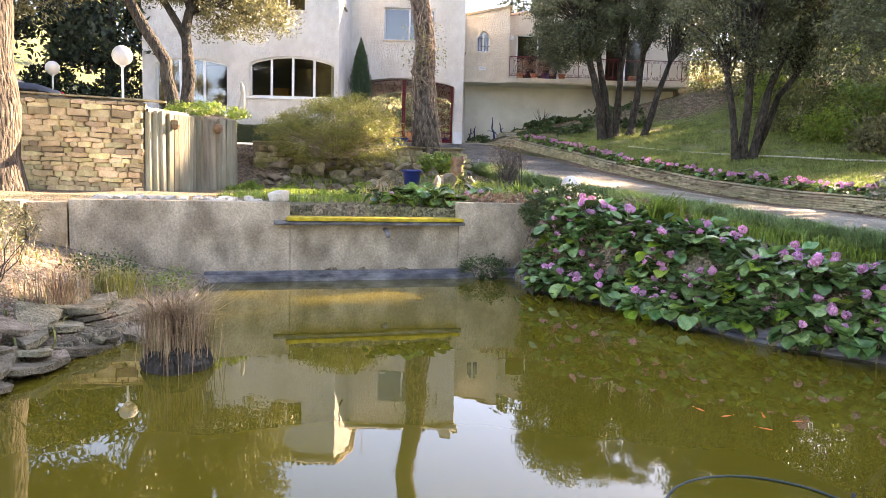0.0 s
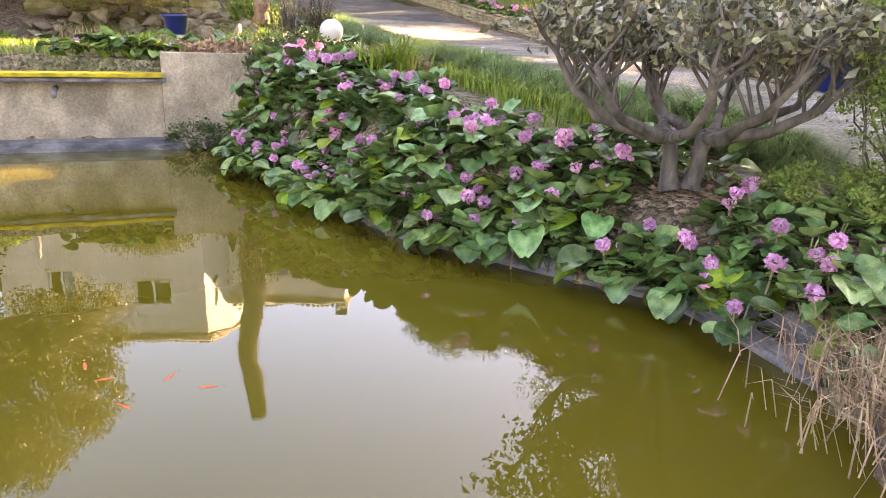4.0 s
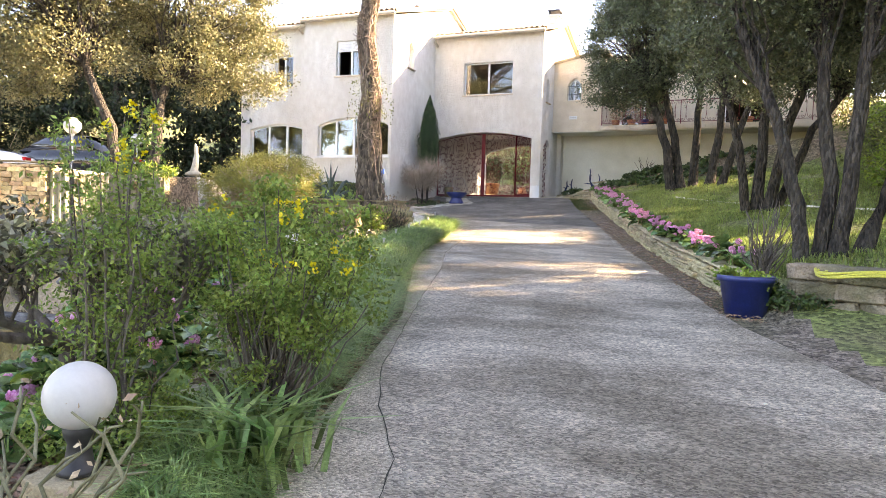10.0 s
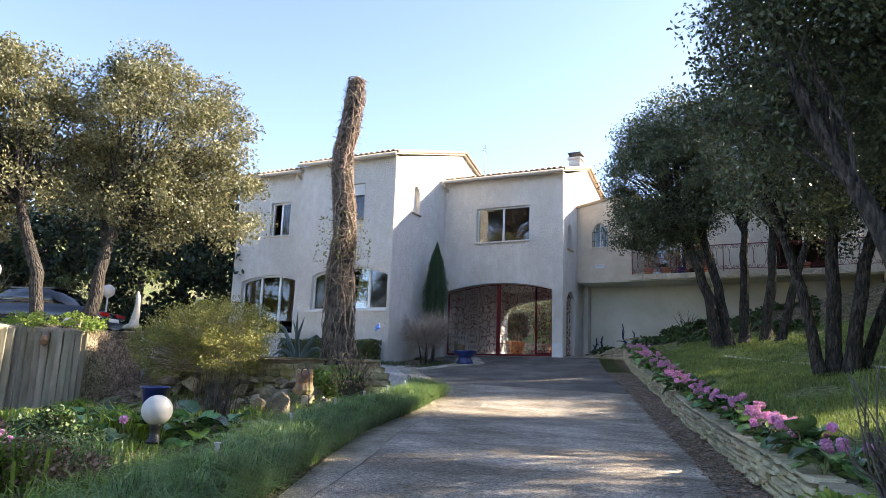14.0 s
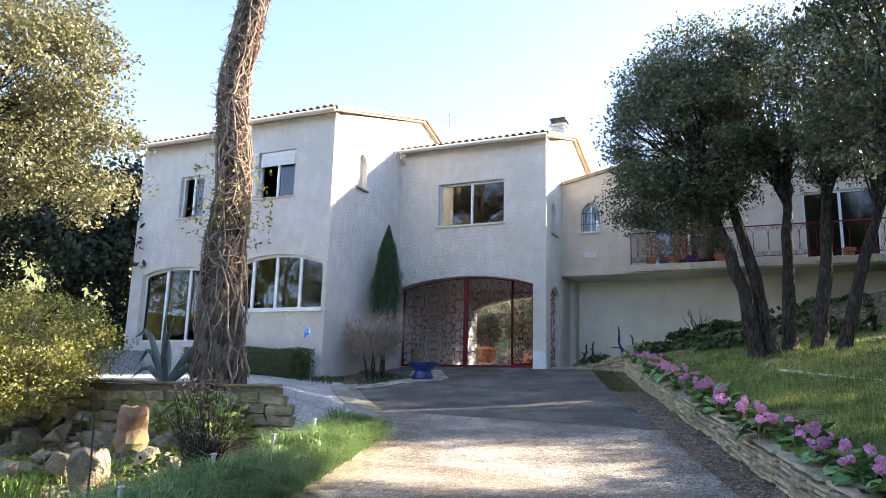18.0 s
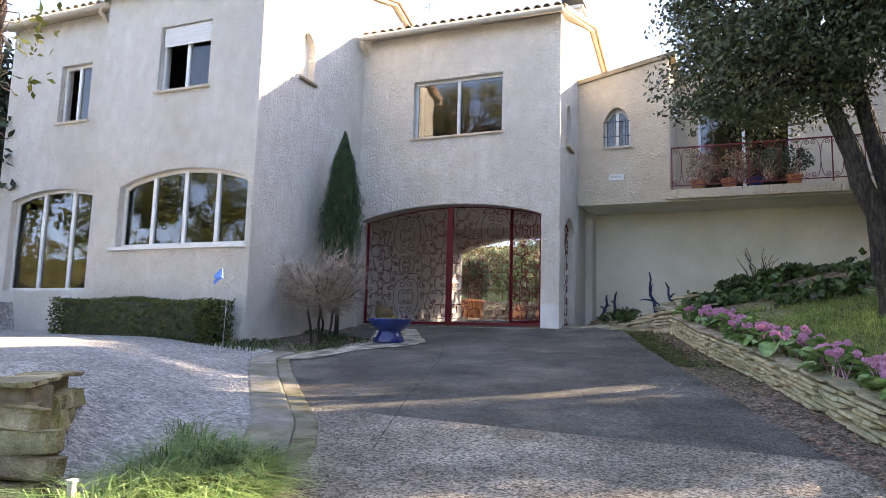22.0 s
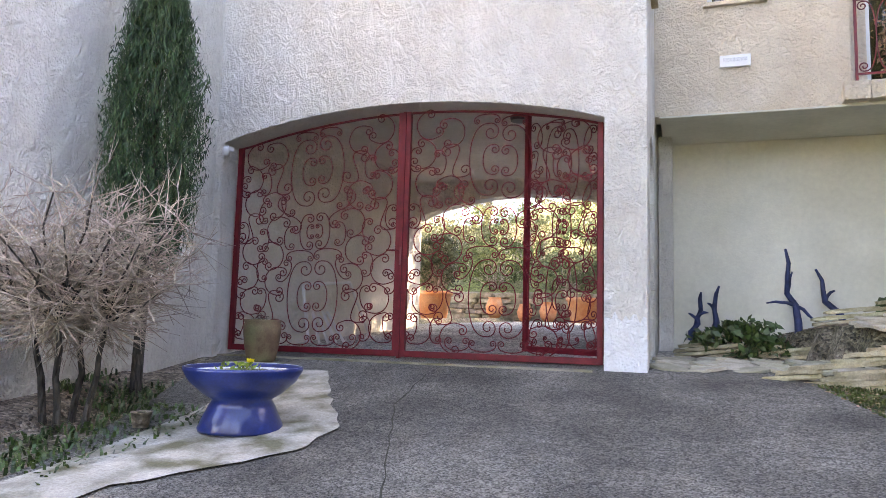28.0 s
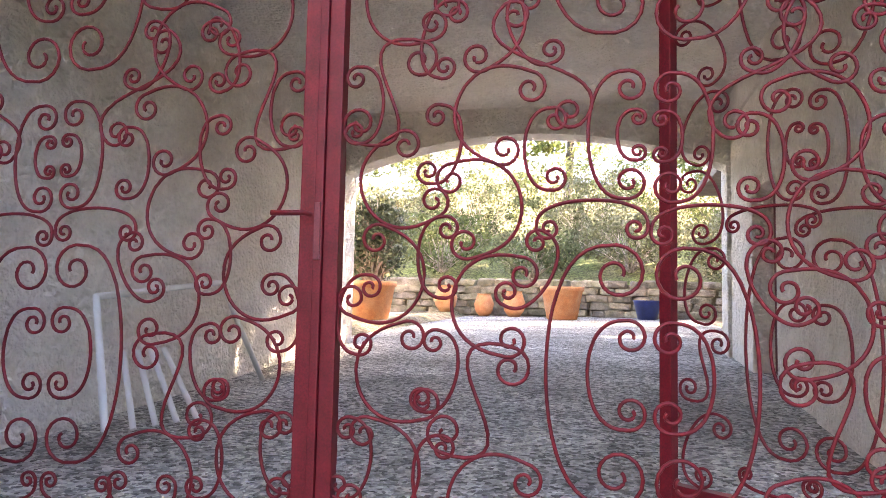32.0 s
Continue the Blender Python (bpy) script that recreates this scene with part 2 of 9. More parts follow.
M["black_iron"] = mat("black_iron", (0.012, 0.012, 0.014), (0.03, 0.03, 0.034), 20, 0.5)
M["tile"] = mat("tile", (0.36, 0.24, 0.15), (0.56, 0.42, 0.29), 7, 0.9, 0.01, 40, vary=0.28, stain=(0.24, 0.20, 0.15), stain_amount=0.6, stain_scale=1.3)
M["terracotta"] = mat("terracotta", (0.48, 0.17, 0.07), (0.60, 0.25, 0.11), 8, 0.85, 0.005, 40, stain=(0.5, 0.36, 0.24), stain_amount=0.4, stain_scale=3)
M["old_clay"] = mat("old_clay", (0.15, 0.085, 0.05), (0.29, 0.165, 0.105), 8, 0.9, 0.012, 40, stain=(0.17, 0.175, 0.075), stain_amount=0.75, stain_scale=4, grain=0.3)
M["pvc"] = mat("pvc", (0.74, 0.74, 0.72), (0.80, 0.80, 0.79), 3, 0.35, grain=0.03)
M["grey_alu"] = mat("grey_alu", (0.55, 0.56, 0.57), (0.62, 0.62, 0.63), 5, 0.4)
M["gutter"] = mat("gutter", (0.55, 0.47, 0.37), (0.66, 0.57, 0.46), 6, 0.6)
M["blue_glaze"] = mat("blue_glaze", (0.003, 0.015, 0.10), (0.008, 0.03, 0.17), 5, 0.3, coat=0.4)
M["blue_paint"] = mat("blue_paint", (0.08, 0.25, 0.75), (0.14, 0.36, 0.88), 9, 0.5)
M["drift_blue"] = mat("drift_blue", (0.008, 0.014, 0.05), (0.02, 0.04, 0.13), 9, 0.6)
M["globe"] = mat("globe", (0.60, 0.59, 0.56), (0.68, 0.67, 0.65), 4, 0.4, translucent=0.12, grain=0.05, stain=(0.62, 0.60, 0.54), stain_scale=6, stain_amount=0.4)
M["black_plastic"] = mat("black_plastic", (0.015, 0.015, 0.016), (0.03, 0.03, 0.03), 20, 0.5)
M["grey_metal"] = mat("grey_metal", (0.45, 0.45, 0.45), (0.6, 0.6, 0.6), 8, 0.45, metal=0.4)
M["bark"] = mat("bark", (0.02, 0.016, 0.013), (0.085, 0.07, 0.056), 16, 0.95, 0.06, 26, stretch=(1, 1, 0.3), stain=(0.10, 0.09, 0.072), stain_amount=0.4, stain_scale=3, cells=34, cell_range=(0.5, 1.5))
M["bark_pale"] = mat("bark_pale", (0.06, 0.05, 0.042), (0.18, 0.155, 0.13), 14, 0.95, 0.03, 26, stretch=(1, 1, 0.4))
M["bark_dead"] = mat("bark_dead", (0.045, 0.037, 0.03), (0.17, 0.135, 0.105), 14, 0.95, 0.07, 24, stretch=(1, 1, 0.3), cells=20, cell_range=(0.45, 1.6), fine=60)
M["vine"] = mat("vine", (0.11, 0.08, 0.06), (0.38, 0.29, 0.22), 12, 0.9, island=0.45)
M["twig"] = mat("twig", (0.27, 0.205, 0.155), (0.60, 0.49, 0.40), 12, 0.9, island=0.4)
M["leaf_oak"] = mat("leaf_oak", (0.045, 0.062, 0.028), (0.14, 0.165, 0.085), 3, 0.4, island=0.45, translucent=0.2)
M["leaf_olive"] = mat("leaf_olive", (0.11, 0.115, 0.05), (0.27, 0.26, 0.135), 2, 0.45, island=0.4, translucent=0.3)
M["leaf_yellow"] = mat("leaf_yellow", (0.13, 0.15, 0.03), (0.34, 0.33, 0.09), 4, 0.5, island=0.4, translucent=0.3)
M["leaf_fresh"] = mat("leaf_fresh", (0.13, 0.225, 0.03), (0.33, 0.44, 0.08), 6, 0.5, island=0.35, translucent=0.35)
M["leaf_lantana"] = mat("leaf_lantana", (0.10, 0.175, 0.035), (0.29, 0.40, 0.10), 6, 0.5, island=0.45, translucent=0.42)
M["leaf_bonsai"] = mat("leaf_bonsai", (0.058, 0.065, 0.03), (0.34, 0.32, 0.205), 6, 0.3, island=0.7, translucent=0.15)
M["leaf_far"] = mat("leaf_far", (0.075, 0.105, 0.035), (0.20, 0.225, 0.085), 0.4, 0.6, island=0.45, translucent=0.4)
M["leaf_hill"] = mat("leaf_hill", (0.08, 0.105, 0.045), (0.23, 0.25, 0.12), 0.6, 0.5, island=0.45, translucent=0.5)
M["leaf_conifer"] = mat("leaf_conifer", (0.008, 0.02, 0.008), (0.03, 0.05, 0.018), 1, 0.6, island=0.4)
M["leaf_cypress"] = mat("leaf_cypress", (0.012, 0.045, 0.016), (0.06, 0.125, 0.045), 7, 0.55, island=0.55)
M["leaf_box"] = mat("leaf_box", (0.035, 0.06, 0.012), (0.11, 0.14, 0.03), 5, 0.5, island=0.4, translucent=0.2)
M["leaf_ivy"] = mat("leaf_ivy", (0.02, 0.05, 0.012), (0.07, 0.12, 0.03), 6, 0.45, island=0.4)
M["leaf_bergenia"] = mat("leaf_bergenia", (0.05, 0.13, 0.035), (0.20, 0.33, 0.12), 14, 0.25, vary=0.6, translucent=0.12)
# lower bergenia leaves: shade beneath the plants put into a darker green
M["leaf_under_shade"] = mat("leaf_under_shade", (0.03, 0.085, 0.022), (0.12, 0.21, 0.07), 14, 0.3, island=0.5, translucent=0.1)
M["leaf_light"] = mat("leaf_light", (0.14, 0.26, 0.02), (0.28, 0.42, 0.05), 12, 0.35, vary=0.3, translucent=0.25)
M["leaf_dead"] = mat("leaf_dead", (0.19, 0.105, 0.065), (0.46, 0.31, 0.20), 12, 0.8, island=0.5)
M["petal"] = mat("petal", (0.68, 0.24, 0.47), (0.90, 0.55, 0.75), 40, 0.6, vary=0.25, translucent=0.3)
M["petal_yellow"] = mat("petal_yellow", (0.6, 0.5, 0.01), (0.75, 0.62, 0.03), 20, 0.6)
M["blade"] = mat("blade", (0.10, 0.20, 0.065), (0.34, 0.48, 0.19), 5, 0.35, island=0.5, translucent=0.35)
M["blade_lawn"] = mat("blade_lawn", (0.13, 0.195, 0.045), (0.32, 0.40, 0.115), 2, 0.6, island=0.5, translucent=0.35)
M["blade_dry"] = mat("blade_dry", (0.26, 0.16, 0.09), (0.50, 0.36, 0.22), 6, 0.8, island=0.4, translucent=0.15)
M["agave"] = mat("agave", (0.04, 0.07, 0.06), (0.10, 0.145, 0.125), 5, 0.5, vary=0.2)
M["flower_stalk"] = mat("flower_stalk", (0.22, 0.16, 0.09), (0.34, 0.24, 0.14), 20, 0.6)
M["crack"] = mat("crack", (0.03, 0.028, 0.022), (0.06, 0.06, 0.04), 9, 0.95)
M["cane"] = mat("cane", (0.10, 0.10, 0.05), (0.22, 0.21, 0.12), 9, 0.7)
M["hose"] = mat("hose", (0.50, 0.46, 0.06), (0.62, 0.58, 0.12), 5, 0.5)
M["car_black"] = mat("car_black", (0.004, 0.004, 0.005), (0.008, 0.008, 0.01), 5, 0.15, coat=1.0)
M["car_white"] = mat("car_white", (0.75, 0.75, 0.75), (0.8, 0.8, 0.8), 5, 0.25, coat=1.0)
M["tyre"] = mat("tyre", (0.012, 0.012, 0.012), (0.03, 0.03, 0.03), 20, 0.8)
M["lamp_red"] = mat("lamp_red", (0.3, 0.005, 0.008), (0.4, 0.01, 0.015), 9, 0.2)
# dark colour that holds the shade of the unlit rooms
M["room_shade"] = mat("room_shade", (0.10, 0.09, 0.075), (0.16, 0.145, 0.12), 1, 0.9)
M["orange_cloth"] = mat("orange_cloth", (0.45, 0.20, 0.03), (0.6, 0.3, 0.05), 9, 0.9)
M["shutter"] = mat("shutter", (0.66, 0.66, 0.64), (0.74, 0.74, 0.72), 4, 0.5)
M["fresh_paint"] = mat("fresh_paint", (0.84, 0.84, 0.83), (0.91, 0.91, 0.90), 5, 0.8, 0.06, 9, distort=1.6, fine=60, grain=0.05, stretch=(1.1, 1.1, 0.75))
M["paper"] = mat("paper", (0.75, 0.74, 0.70), (0.8, 0.8, 0.78), 4, 0.7)
M["drift_green"] = mat("drift_green", (0.02, 0.035, 0.025), (0.04, 0.06, 0.045), 9, 0.6)
M["lampstone"] = mat("lampstone", (0.30, 0.23, 0.14), (0.47, 0.38, 0.25), 8, 0.9, 0.03, 20, stain=(0.25, 0.21, 0.13), stain_scale=4, fine=60)
M["worn_concrete"] = mat("worn_concrete", (0.34, 0.32, 0.27), (0.56, 0.53, 0.46), 5, 0.8, 0.02, 30, stain=(0.13, 0.12, 0.06), stain_scale=3.4, stain_amount=0.95, fine=60)
M["bowl_white"] = mat("bowl_white", (0.35, 0.42, 0.5), (0.8, 0.82, 0.84), 40, 0.3)
M["lane"] = mat("lane", (0.34, 0.29, 0.225), (0.60, 0.53, 0.43), 3, 0.85, 0.03, 60, stain=(0.24, 0.215, 0.155), stain_scale=1.1, stain_amount=0.6, cells=90, cell_range=(0.5, 1.5), grain=0.35)
M["moss"] = mat("moss", (0.12, 0.11, 0.055), (0.26, 0.235, 0.14), 9, 0.95, 0.03, 60, stain=(0.34, 0.31, 0.25), stain_scale=2.2, stain_amount=0.9, grain=0.35)
M["mossrock"] = mat("mossrock", (0.21, 0.175, 0.09), (0.48, 0.41, 0.25), 7, 0.95, 0.03, 30, vary=0.3, stain=(0.20, 0.19, 0.05), stain_amount=0.8, stain_scale=2.2, fine=60)
M["koi"] = mat("koi", (0.7, 0.10, 0.02), (0.8, 0.25, 0.05), 9, 0.4)


def glass_mat(name, tint, rough=0.0):
    """Window glass: clear with a mirror sheen."""
    m = bpy.data.materials.new(name)
    m.use_nodes = True
    n, l = m.node_tree.nodes, m.node_tree.links
    tr, gl, mx, fr = n.new("ShaderNodeBsdfTransparent"), n.new("ShaderNodeBsdfGlossy"), n.new("ShaderNodeMixShader"), n.new("ShaderNodeFresnel")
    tr.inputs[0].default_value = (*tint, 1)
    gl.inputs["Roughness"].default_value = rough
    fr.inputs["IOR"].default_value = 1.75
    l.new(fr.outputs[0], mx.inputs[0])
    l.new(tr.outputs[0], mx.inputs[1])
    l.new(gl.outputs[0], mx.inputs[2])
    l.new(mx.outputs[0], n["Material Output"].inputs["Surface"])
    return m


M["glass"] = glass_mat("glass", (0.75, 0.78, 0.76))


def water_mat():
    """Still, cloudy green water with faint ripples."""
    m = bpy.data.materials.new("water")
    m.use_nodes = True
    n, l = m.node_tree.nodes, m.node_tree.links
    b = n["Principled BSDF"]
    geo = n.new("ShaderNodeNewGeometry")
    no = n.new("ShaderNodeTexNoise")
    no.inputs["Scale"].default_value = 0.5
    l.new(geo.outputs["Position"], no.inputs["Vector"])
    ramp = n.new("ShaderNodeValToRGB")
    ramp.color_ramp.elements[0].color, ramp.color_ramp.elements[1].color = (0.085, 0.066, 0.006, 1), (0.15, 0.118, 0.014, 1)
    l.new(no.outputs["Fac"], ramp.inputs[0])
    l.new(ramp.outputs[0], b.inputs["Base Color"])
    b.inputs["Roughness"].default_value, b.inputs["IOR"].default_value = 0.01, 1.42
    b.inputs["Specular IOR Level"].default_value = 0.7
    nb = n.new("ShaderNodeTexNoise")
    nb.inputs["Scale"].default_value, nb.inputs["Detail"].default_value = 3.0, 2
    l.new(geo.outputs["Position"], nb.inputs["Vector"])
    bp = n.new("ShaderNodeBump")
    bp.inputs["Strength"].default_value, bp.inputs["Distance"].default_value = 0.08, 0.01
    l.new(nb.outputs["Fac"], bp.inputs["Height"])
    l.new(bp.outputs[0], b.inputs["Normal"])
    return m


M["water"] = water_mat()

# ---- building helpers ----
rnd = random.Random(7)


def link_mesh(name, verts, faces, material, parent=None, label="", smooth=False):
    me = bpy.data.meshes.new(name)
    me.from_pydata([tuple(v) for v in verts], [], [tuple(f) for f in faces])
    me.materials.append(material)
    if smooth:
        me.polygons.foreach_set("use_smooth", [True] * len(me.polygons))
    me.update()
    ob = new(name, me)
    if parent:
        ob.parent = parent
    if label:
        ob["label"] = label
    return ob


def part(name, bm, material, parent=None, label="", smooth=False):
    """Link a bmesh as one mesh object under a thing or under a part."""
    me = bpy.data.meshes.new(name)
    bmesh.ops.recalc_face_normals(bm, faces=bm.faces)
    bm.to_mesh(me)
    bm.free()
    me.materials.append(material)
    if smooth:
        me.polygons.foreach_set("use_smooth", [True] * len(me.polygons))
    ob = new(name, me)
    if parent:
        ob.parent = parent
    if label:
        ob["label"] = label
    return ob


def thing(name, label, category, at=(0, 0, 0), group="", kind="", turn=0):
    ob = new(name)
    ob.empty_display_size = 0.1
    ob.matrix_basis = pose(*at, 0, 0, turn)
    return tagged(ob, label, category, group, kind)


def share(name, me, parent, m):
    """One more object on a shared mesh."""
    ob = new(name, me)
    ob.parent = parent
    ob.matrix_basis = m
    return ob


def add_box(bm, x0, x1, y0, y1, z0, z1, bevel=0.0):
    r = bmesh.ops.create_cube(bm, size=1.0)
    vs = r["verts"]
    bmesh.ops.scale(bm, vec=(x1 - x0, y1 - y0, z1 - z0), verts=vs)
    bmesh.ops.translate(bm, vec=((x0 + x1) / 2, (y0 + y1) / 2, (z0 + z1) / 2), verts=vs)
    if bevel:
        es = list({e for v in vs for e in v.link_edges})
        bmesh.ops.bevel(bm, geom=es, offset=bevel, segments=2, affect="EDGES", profile=0.6)
    return bm


def box(x0, x1, y0, y1, z0, z1, bevel=0.0):
    return add_box(bmesh.new(), x0, x1, y0, y1, z0, z1, bevel)


def lathe(profile, steps=24, bm=None, at=(0, 0, 0), ends=True):
    """Turn (radius, height) pairs about the upright axis."""
    bm = bm or bmesh.new()
    rings = []
    for r, z in profile:
        rings.append([bm.verts.new((at[0] + r * math.cos(2 * math.pi * k / steps), at[1] + r * math.sin(2 * math.pi * k / steps), at[2] + z)) for k in range(steps)])
    for a, b in zip(rings, rings[1:]):
        for k in range(steps):
            bm.faces.new((a[k], a[(k + 1) % steps], b[(k + 1) % steps], b[k]))
    for ring in (rings[0], rings[-1]) if ends else ():
        if profile[rings.index(ring)][0] > 1e-4:
            bm.faces.new(ring)
    return bm


class Soup:
    """Plain vertex and face lists, joined into one mesh."""

    def __init__(self):
        self.v, self.f = [], []

    def tube(self, pts, radii, sides=6, rough=0.0):
        pts = [Vector(p) for p in pts]
        if not hasattr(radii, "__len__"):
            radii = [radii] * len(pts)
        up, base = Vector((0.31, 0.17, 0.93)), len(self.v)
        for i, p in enumerate(pts):
            d = (pts[min(i + 1, len(pts) - 1)] - pts[max(i - 1, 0)]).normalized()
            a = d.cross(up)
            if a.length < 0.05:
                a = d.cross(Vector((1, 0, 0)))
            a.normalize()
            b = d.cross(a)
            for k in range(sides):
                t = 2 * math.pi * k / sides
                r = radii[i] * (1 + (rnd.uniform(-rough, rough) if rough else 0))
                self.v.append(p + a * (r * math.cos(t)) + b * (r * math.sin(t)))
        for i in range(len(pts) - 1):
            o = base + i * sides
            for k in range(sides):
                self.f.append((o + k, o + (k + 1) % sides, o + sides + (k + 1) % sides, o + sides + k))
        self.f.append(tuple(range(base, base + sides)))
        self.f.append(tuple(range(len(self.v) - sides, len(self.v))))
        return self

    def link(self, name, material, parent=None, label="", smooth=True):
        return link_mesh(name, self.v, self.f, material, parent, label, smooth)


def bend(p, q, sag=0.0, wob=0.0, n=6):
    """A wavering line from p to q."""
    p, q = Vector(p), Vector(q)
    out = []
    for i in range(n + 1):
        t = i / n
        w = p.lerp(q, t)
        s = math.sin(math.pi * t)
        out.append(w + Vector((rnd.uniform(-wob, wob) * s, rnd.uniform(-wob, wob) * s, sag * s + rnd.uniform(-wob, wob) * s * 0.5)))
    return out


def leaf_arrays(centres, size, rng, shape=0.5, up=0.0, fold=0.25):
    """Small folded leaves (two triangles each) at the centres, turned at random; returns vertices and triangles."""
    n = len(centres)
    d = rng.normal(size=(n, 3))
    d[:, 2] += up
    d /= np.linalg.norm(d, axis=1, keepdims=True)
    s = np.cross(d, rng.normal(size=(n, 3)))
    s /= np.linalg.norm(s, axis=1, keepdims=True) + 1e-9
    nn = np.cross(d, s)
    ln = size * rng.uniform(0.6, 1.3, (n, 1))
    c = np.asarray(centres)
    v = np.empty((n, 4, 3))
    v[:, 0], v[:, 2] = c - d * ln * 0.5, c + d * ln * 0.5
    v[:, 1] = c + s * ln * shape * 0.5 + nn * ln * fold * 0.3
    v[:, 3] = c - s * ln * shape * 0.5 + nn * ln * fold * 0.3
    return v.reshape(-1, 3)


def leaf_mesh(name, verts, material, parent=None, label=""):
    """A mesh of separate four-cornered leaves."""
    n = len(verts) // 4
    me = bpy.data.meshes.new(name)
    me.vertices.add(n * 4)
    me.vertices.foreach_set("co", np.asarray(verts, dtype=np.float32).ravel())
    me.loops.add(n * 4)
    me.loops.foreach_set("vertex_index", np.arange(n * 4, dtype=np.int32))
    me.polygons.add(n)
    me.polygons.foreach_set("loop_start", np.arange(0, n * 4, 4, dtype=np.int32))
    me.materials.append(material)
    me.update(calc_edges=True)
    me.validate()
    ob = new(name, me)
    if parent:
        ob.parent = parent
    if label:
        ob["label"] = label
    return ob


# ---- the plan ----
SLOPE = ((-60, -0.4), (0, 0.15), (3, 0.30), (6, 0.47), (9.3, 0.74), (17.6, 1.36), (23, 1.95), (27, 2.42), (29.2, 2.76), (36, 3.15), (45, 3.3), (70, 4.0))
EDGE_L = ((-2, 9.0), (3.0, 7.8), (4.6, 7.05), (5.55, 6.5), (6.8, 6.1), (9.0, 5.4), (12.5, 3.83), (14.3, 3.1), (16.5, 2.5), (18.2, 2.0), (20.1, 1.44), (20.9, 0.95), (21.7, 0.3), (23.2, -0.9), (24.4, -1.8), (26, -2.1), (28.9, -3.2))
EDGE_R = ((-2, 14), (3, 12.2), (6, 10.6), (8.0, 9.4), (9.8, 8.5), (29, 2.3), (31, 1.7))


def zd(y):
    """The height of the drive."""
    return np.interp(y, [a for a, _ in SLOPE], [b for _, b in SLOPE])


def x_left(y):
    return np.interp(y, [a for a, _ in EDGE_L], [b for _, b in EDGE_L])


def smooth(t):
    t = np.clip(t, 0, 1)
    return t * t * (3 - 2 * t)


def sway(y):
    """How far the middle of the planter stands off its straight line, and the drive falls towards it: 0 to 1."""
    return smooth((y - 12.5) / 3.0) * (1 - smooth((y - 21.5) / 3.5))


def zp(y):
    """The height of the ground at the planter's foot."""
    return zd(y) - 0.11 * sway(y)


def x_right(y):
    return np.interp(y, [a for a, _ in EDGE_R], [b for _, b in EDGE_R]) + 0.20 * sway(y)


def x_planter(y):
    """The drive-side face of the low dry-stone planter."""
    return 3.76 + (26.66 - y) * 0.30 + 0.17 * sway(y)


POND = ((-3.0, 9.43), (1.2, 10.66), (1.4, 9.5), (2.3, 8.15), (3.1, 6.65), (4.0, 5.85), (4.62, 5.35), (4.8, 4.8), (4.92, 4.3), (4.85, 3.8), (4.5, 3.3), (3.4, 2.75), (1.8, 2.0), (0.2, 0.9), (-1.5, 0.3), (-2.6, 1.2), (-2.9, 3.0), (-2.84, 4.6), (-2.84, 5.3), (-2.6, 6.0), (-2.75, 8.0))
ROCK_LINE = ((-14, 20.5), (-4.6, 17.6), (-2.5, 18.1), (0.67, 18.45), (1.2, 19.4), (1.6, 20.2))   # top of the rockery: court behind it


def pond_distance(x, y):
    """Signed distance to the pond's rim, negative in the water."""
    inside, best = np.zeros(x.shape, bool), np.full(x.shape, 1e9)
    for (ax, ay), (bx, by) in zip(POND, POND[1:] + POND[:1]):
        t = np.clip(((x - ax) * (bx - ax) + (y - ay) * (by - ay)) / ((bx - ax) ** 2 + (by - ay) ** 2), 0, 1)
        best = np.minimum(best, np.hypot(x - ax - t * (bx - ax), y - ay - t * (by - ay)))
        cross = (ay > y) != (by > y)
        with np.errstate(divide="ignore", invalid="ignore"):
            inside ^= cross & (x < (bx - ax) * (y - ay) / (by - ay + 1e-12) + ax)
    return np.where(inside, -best, best)


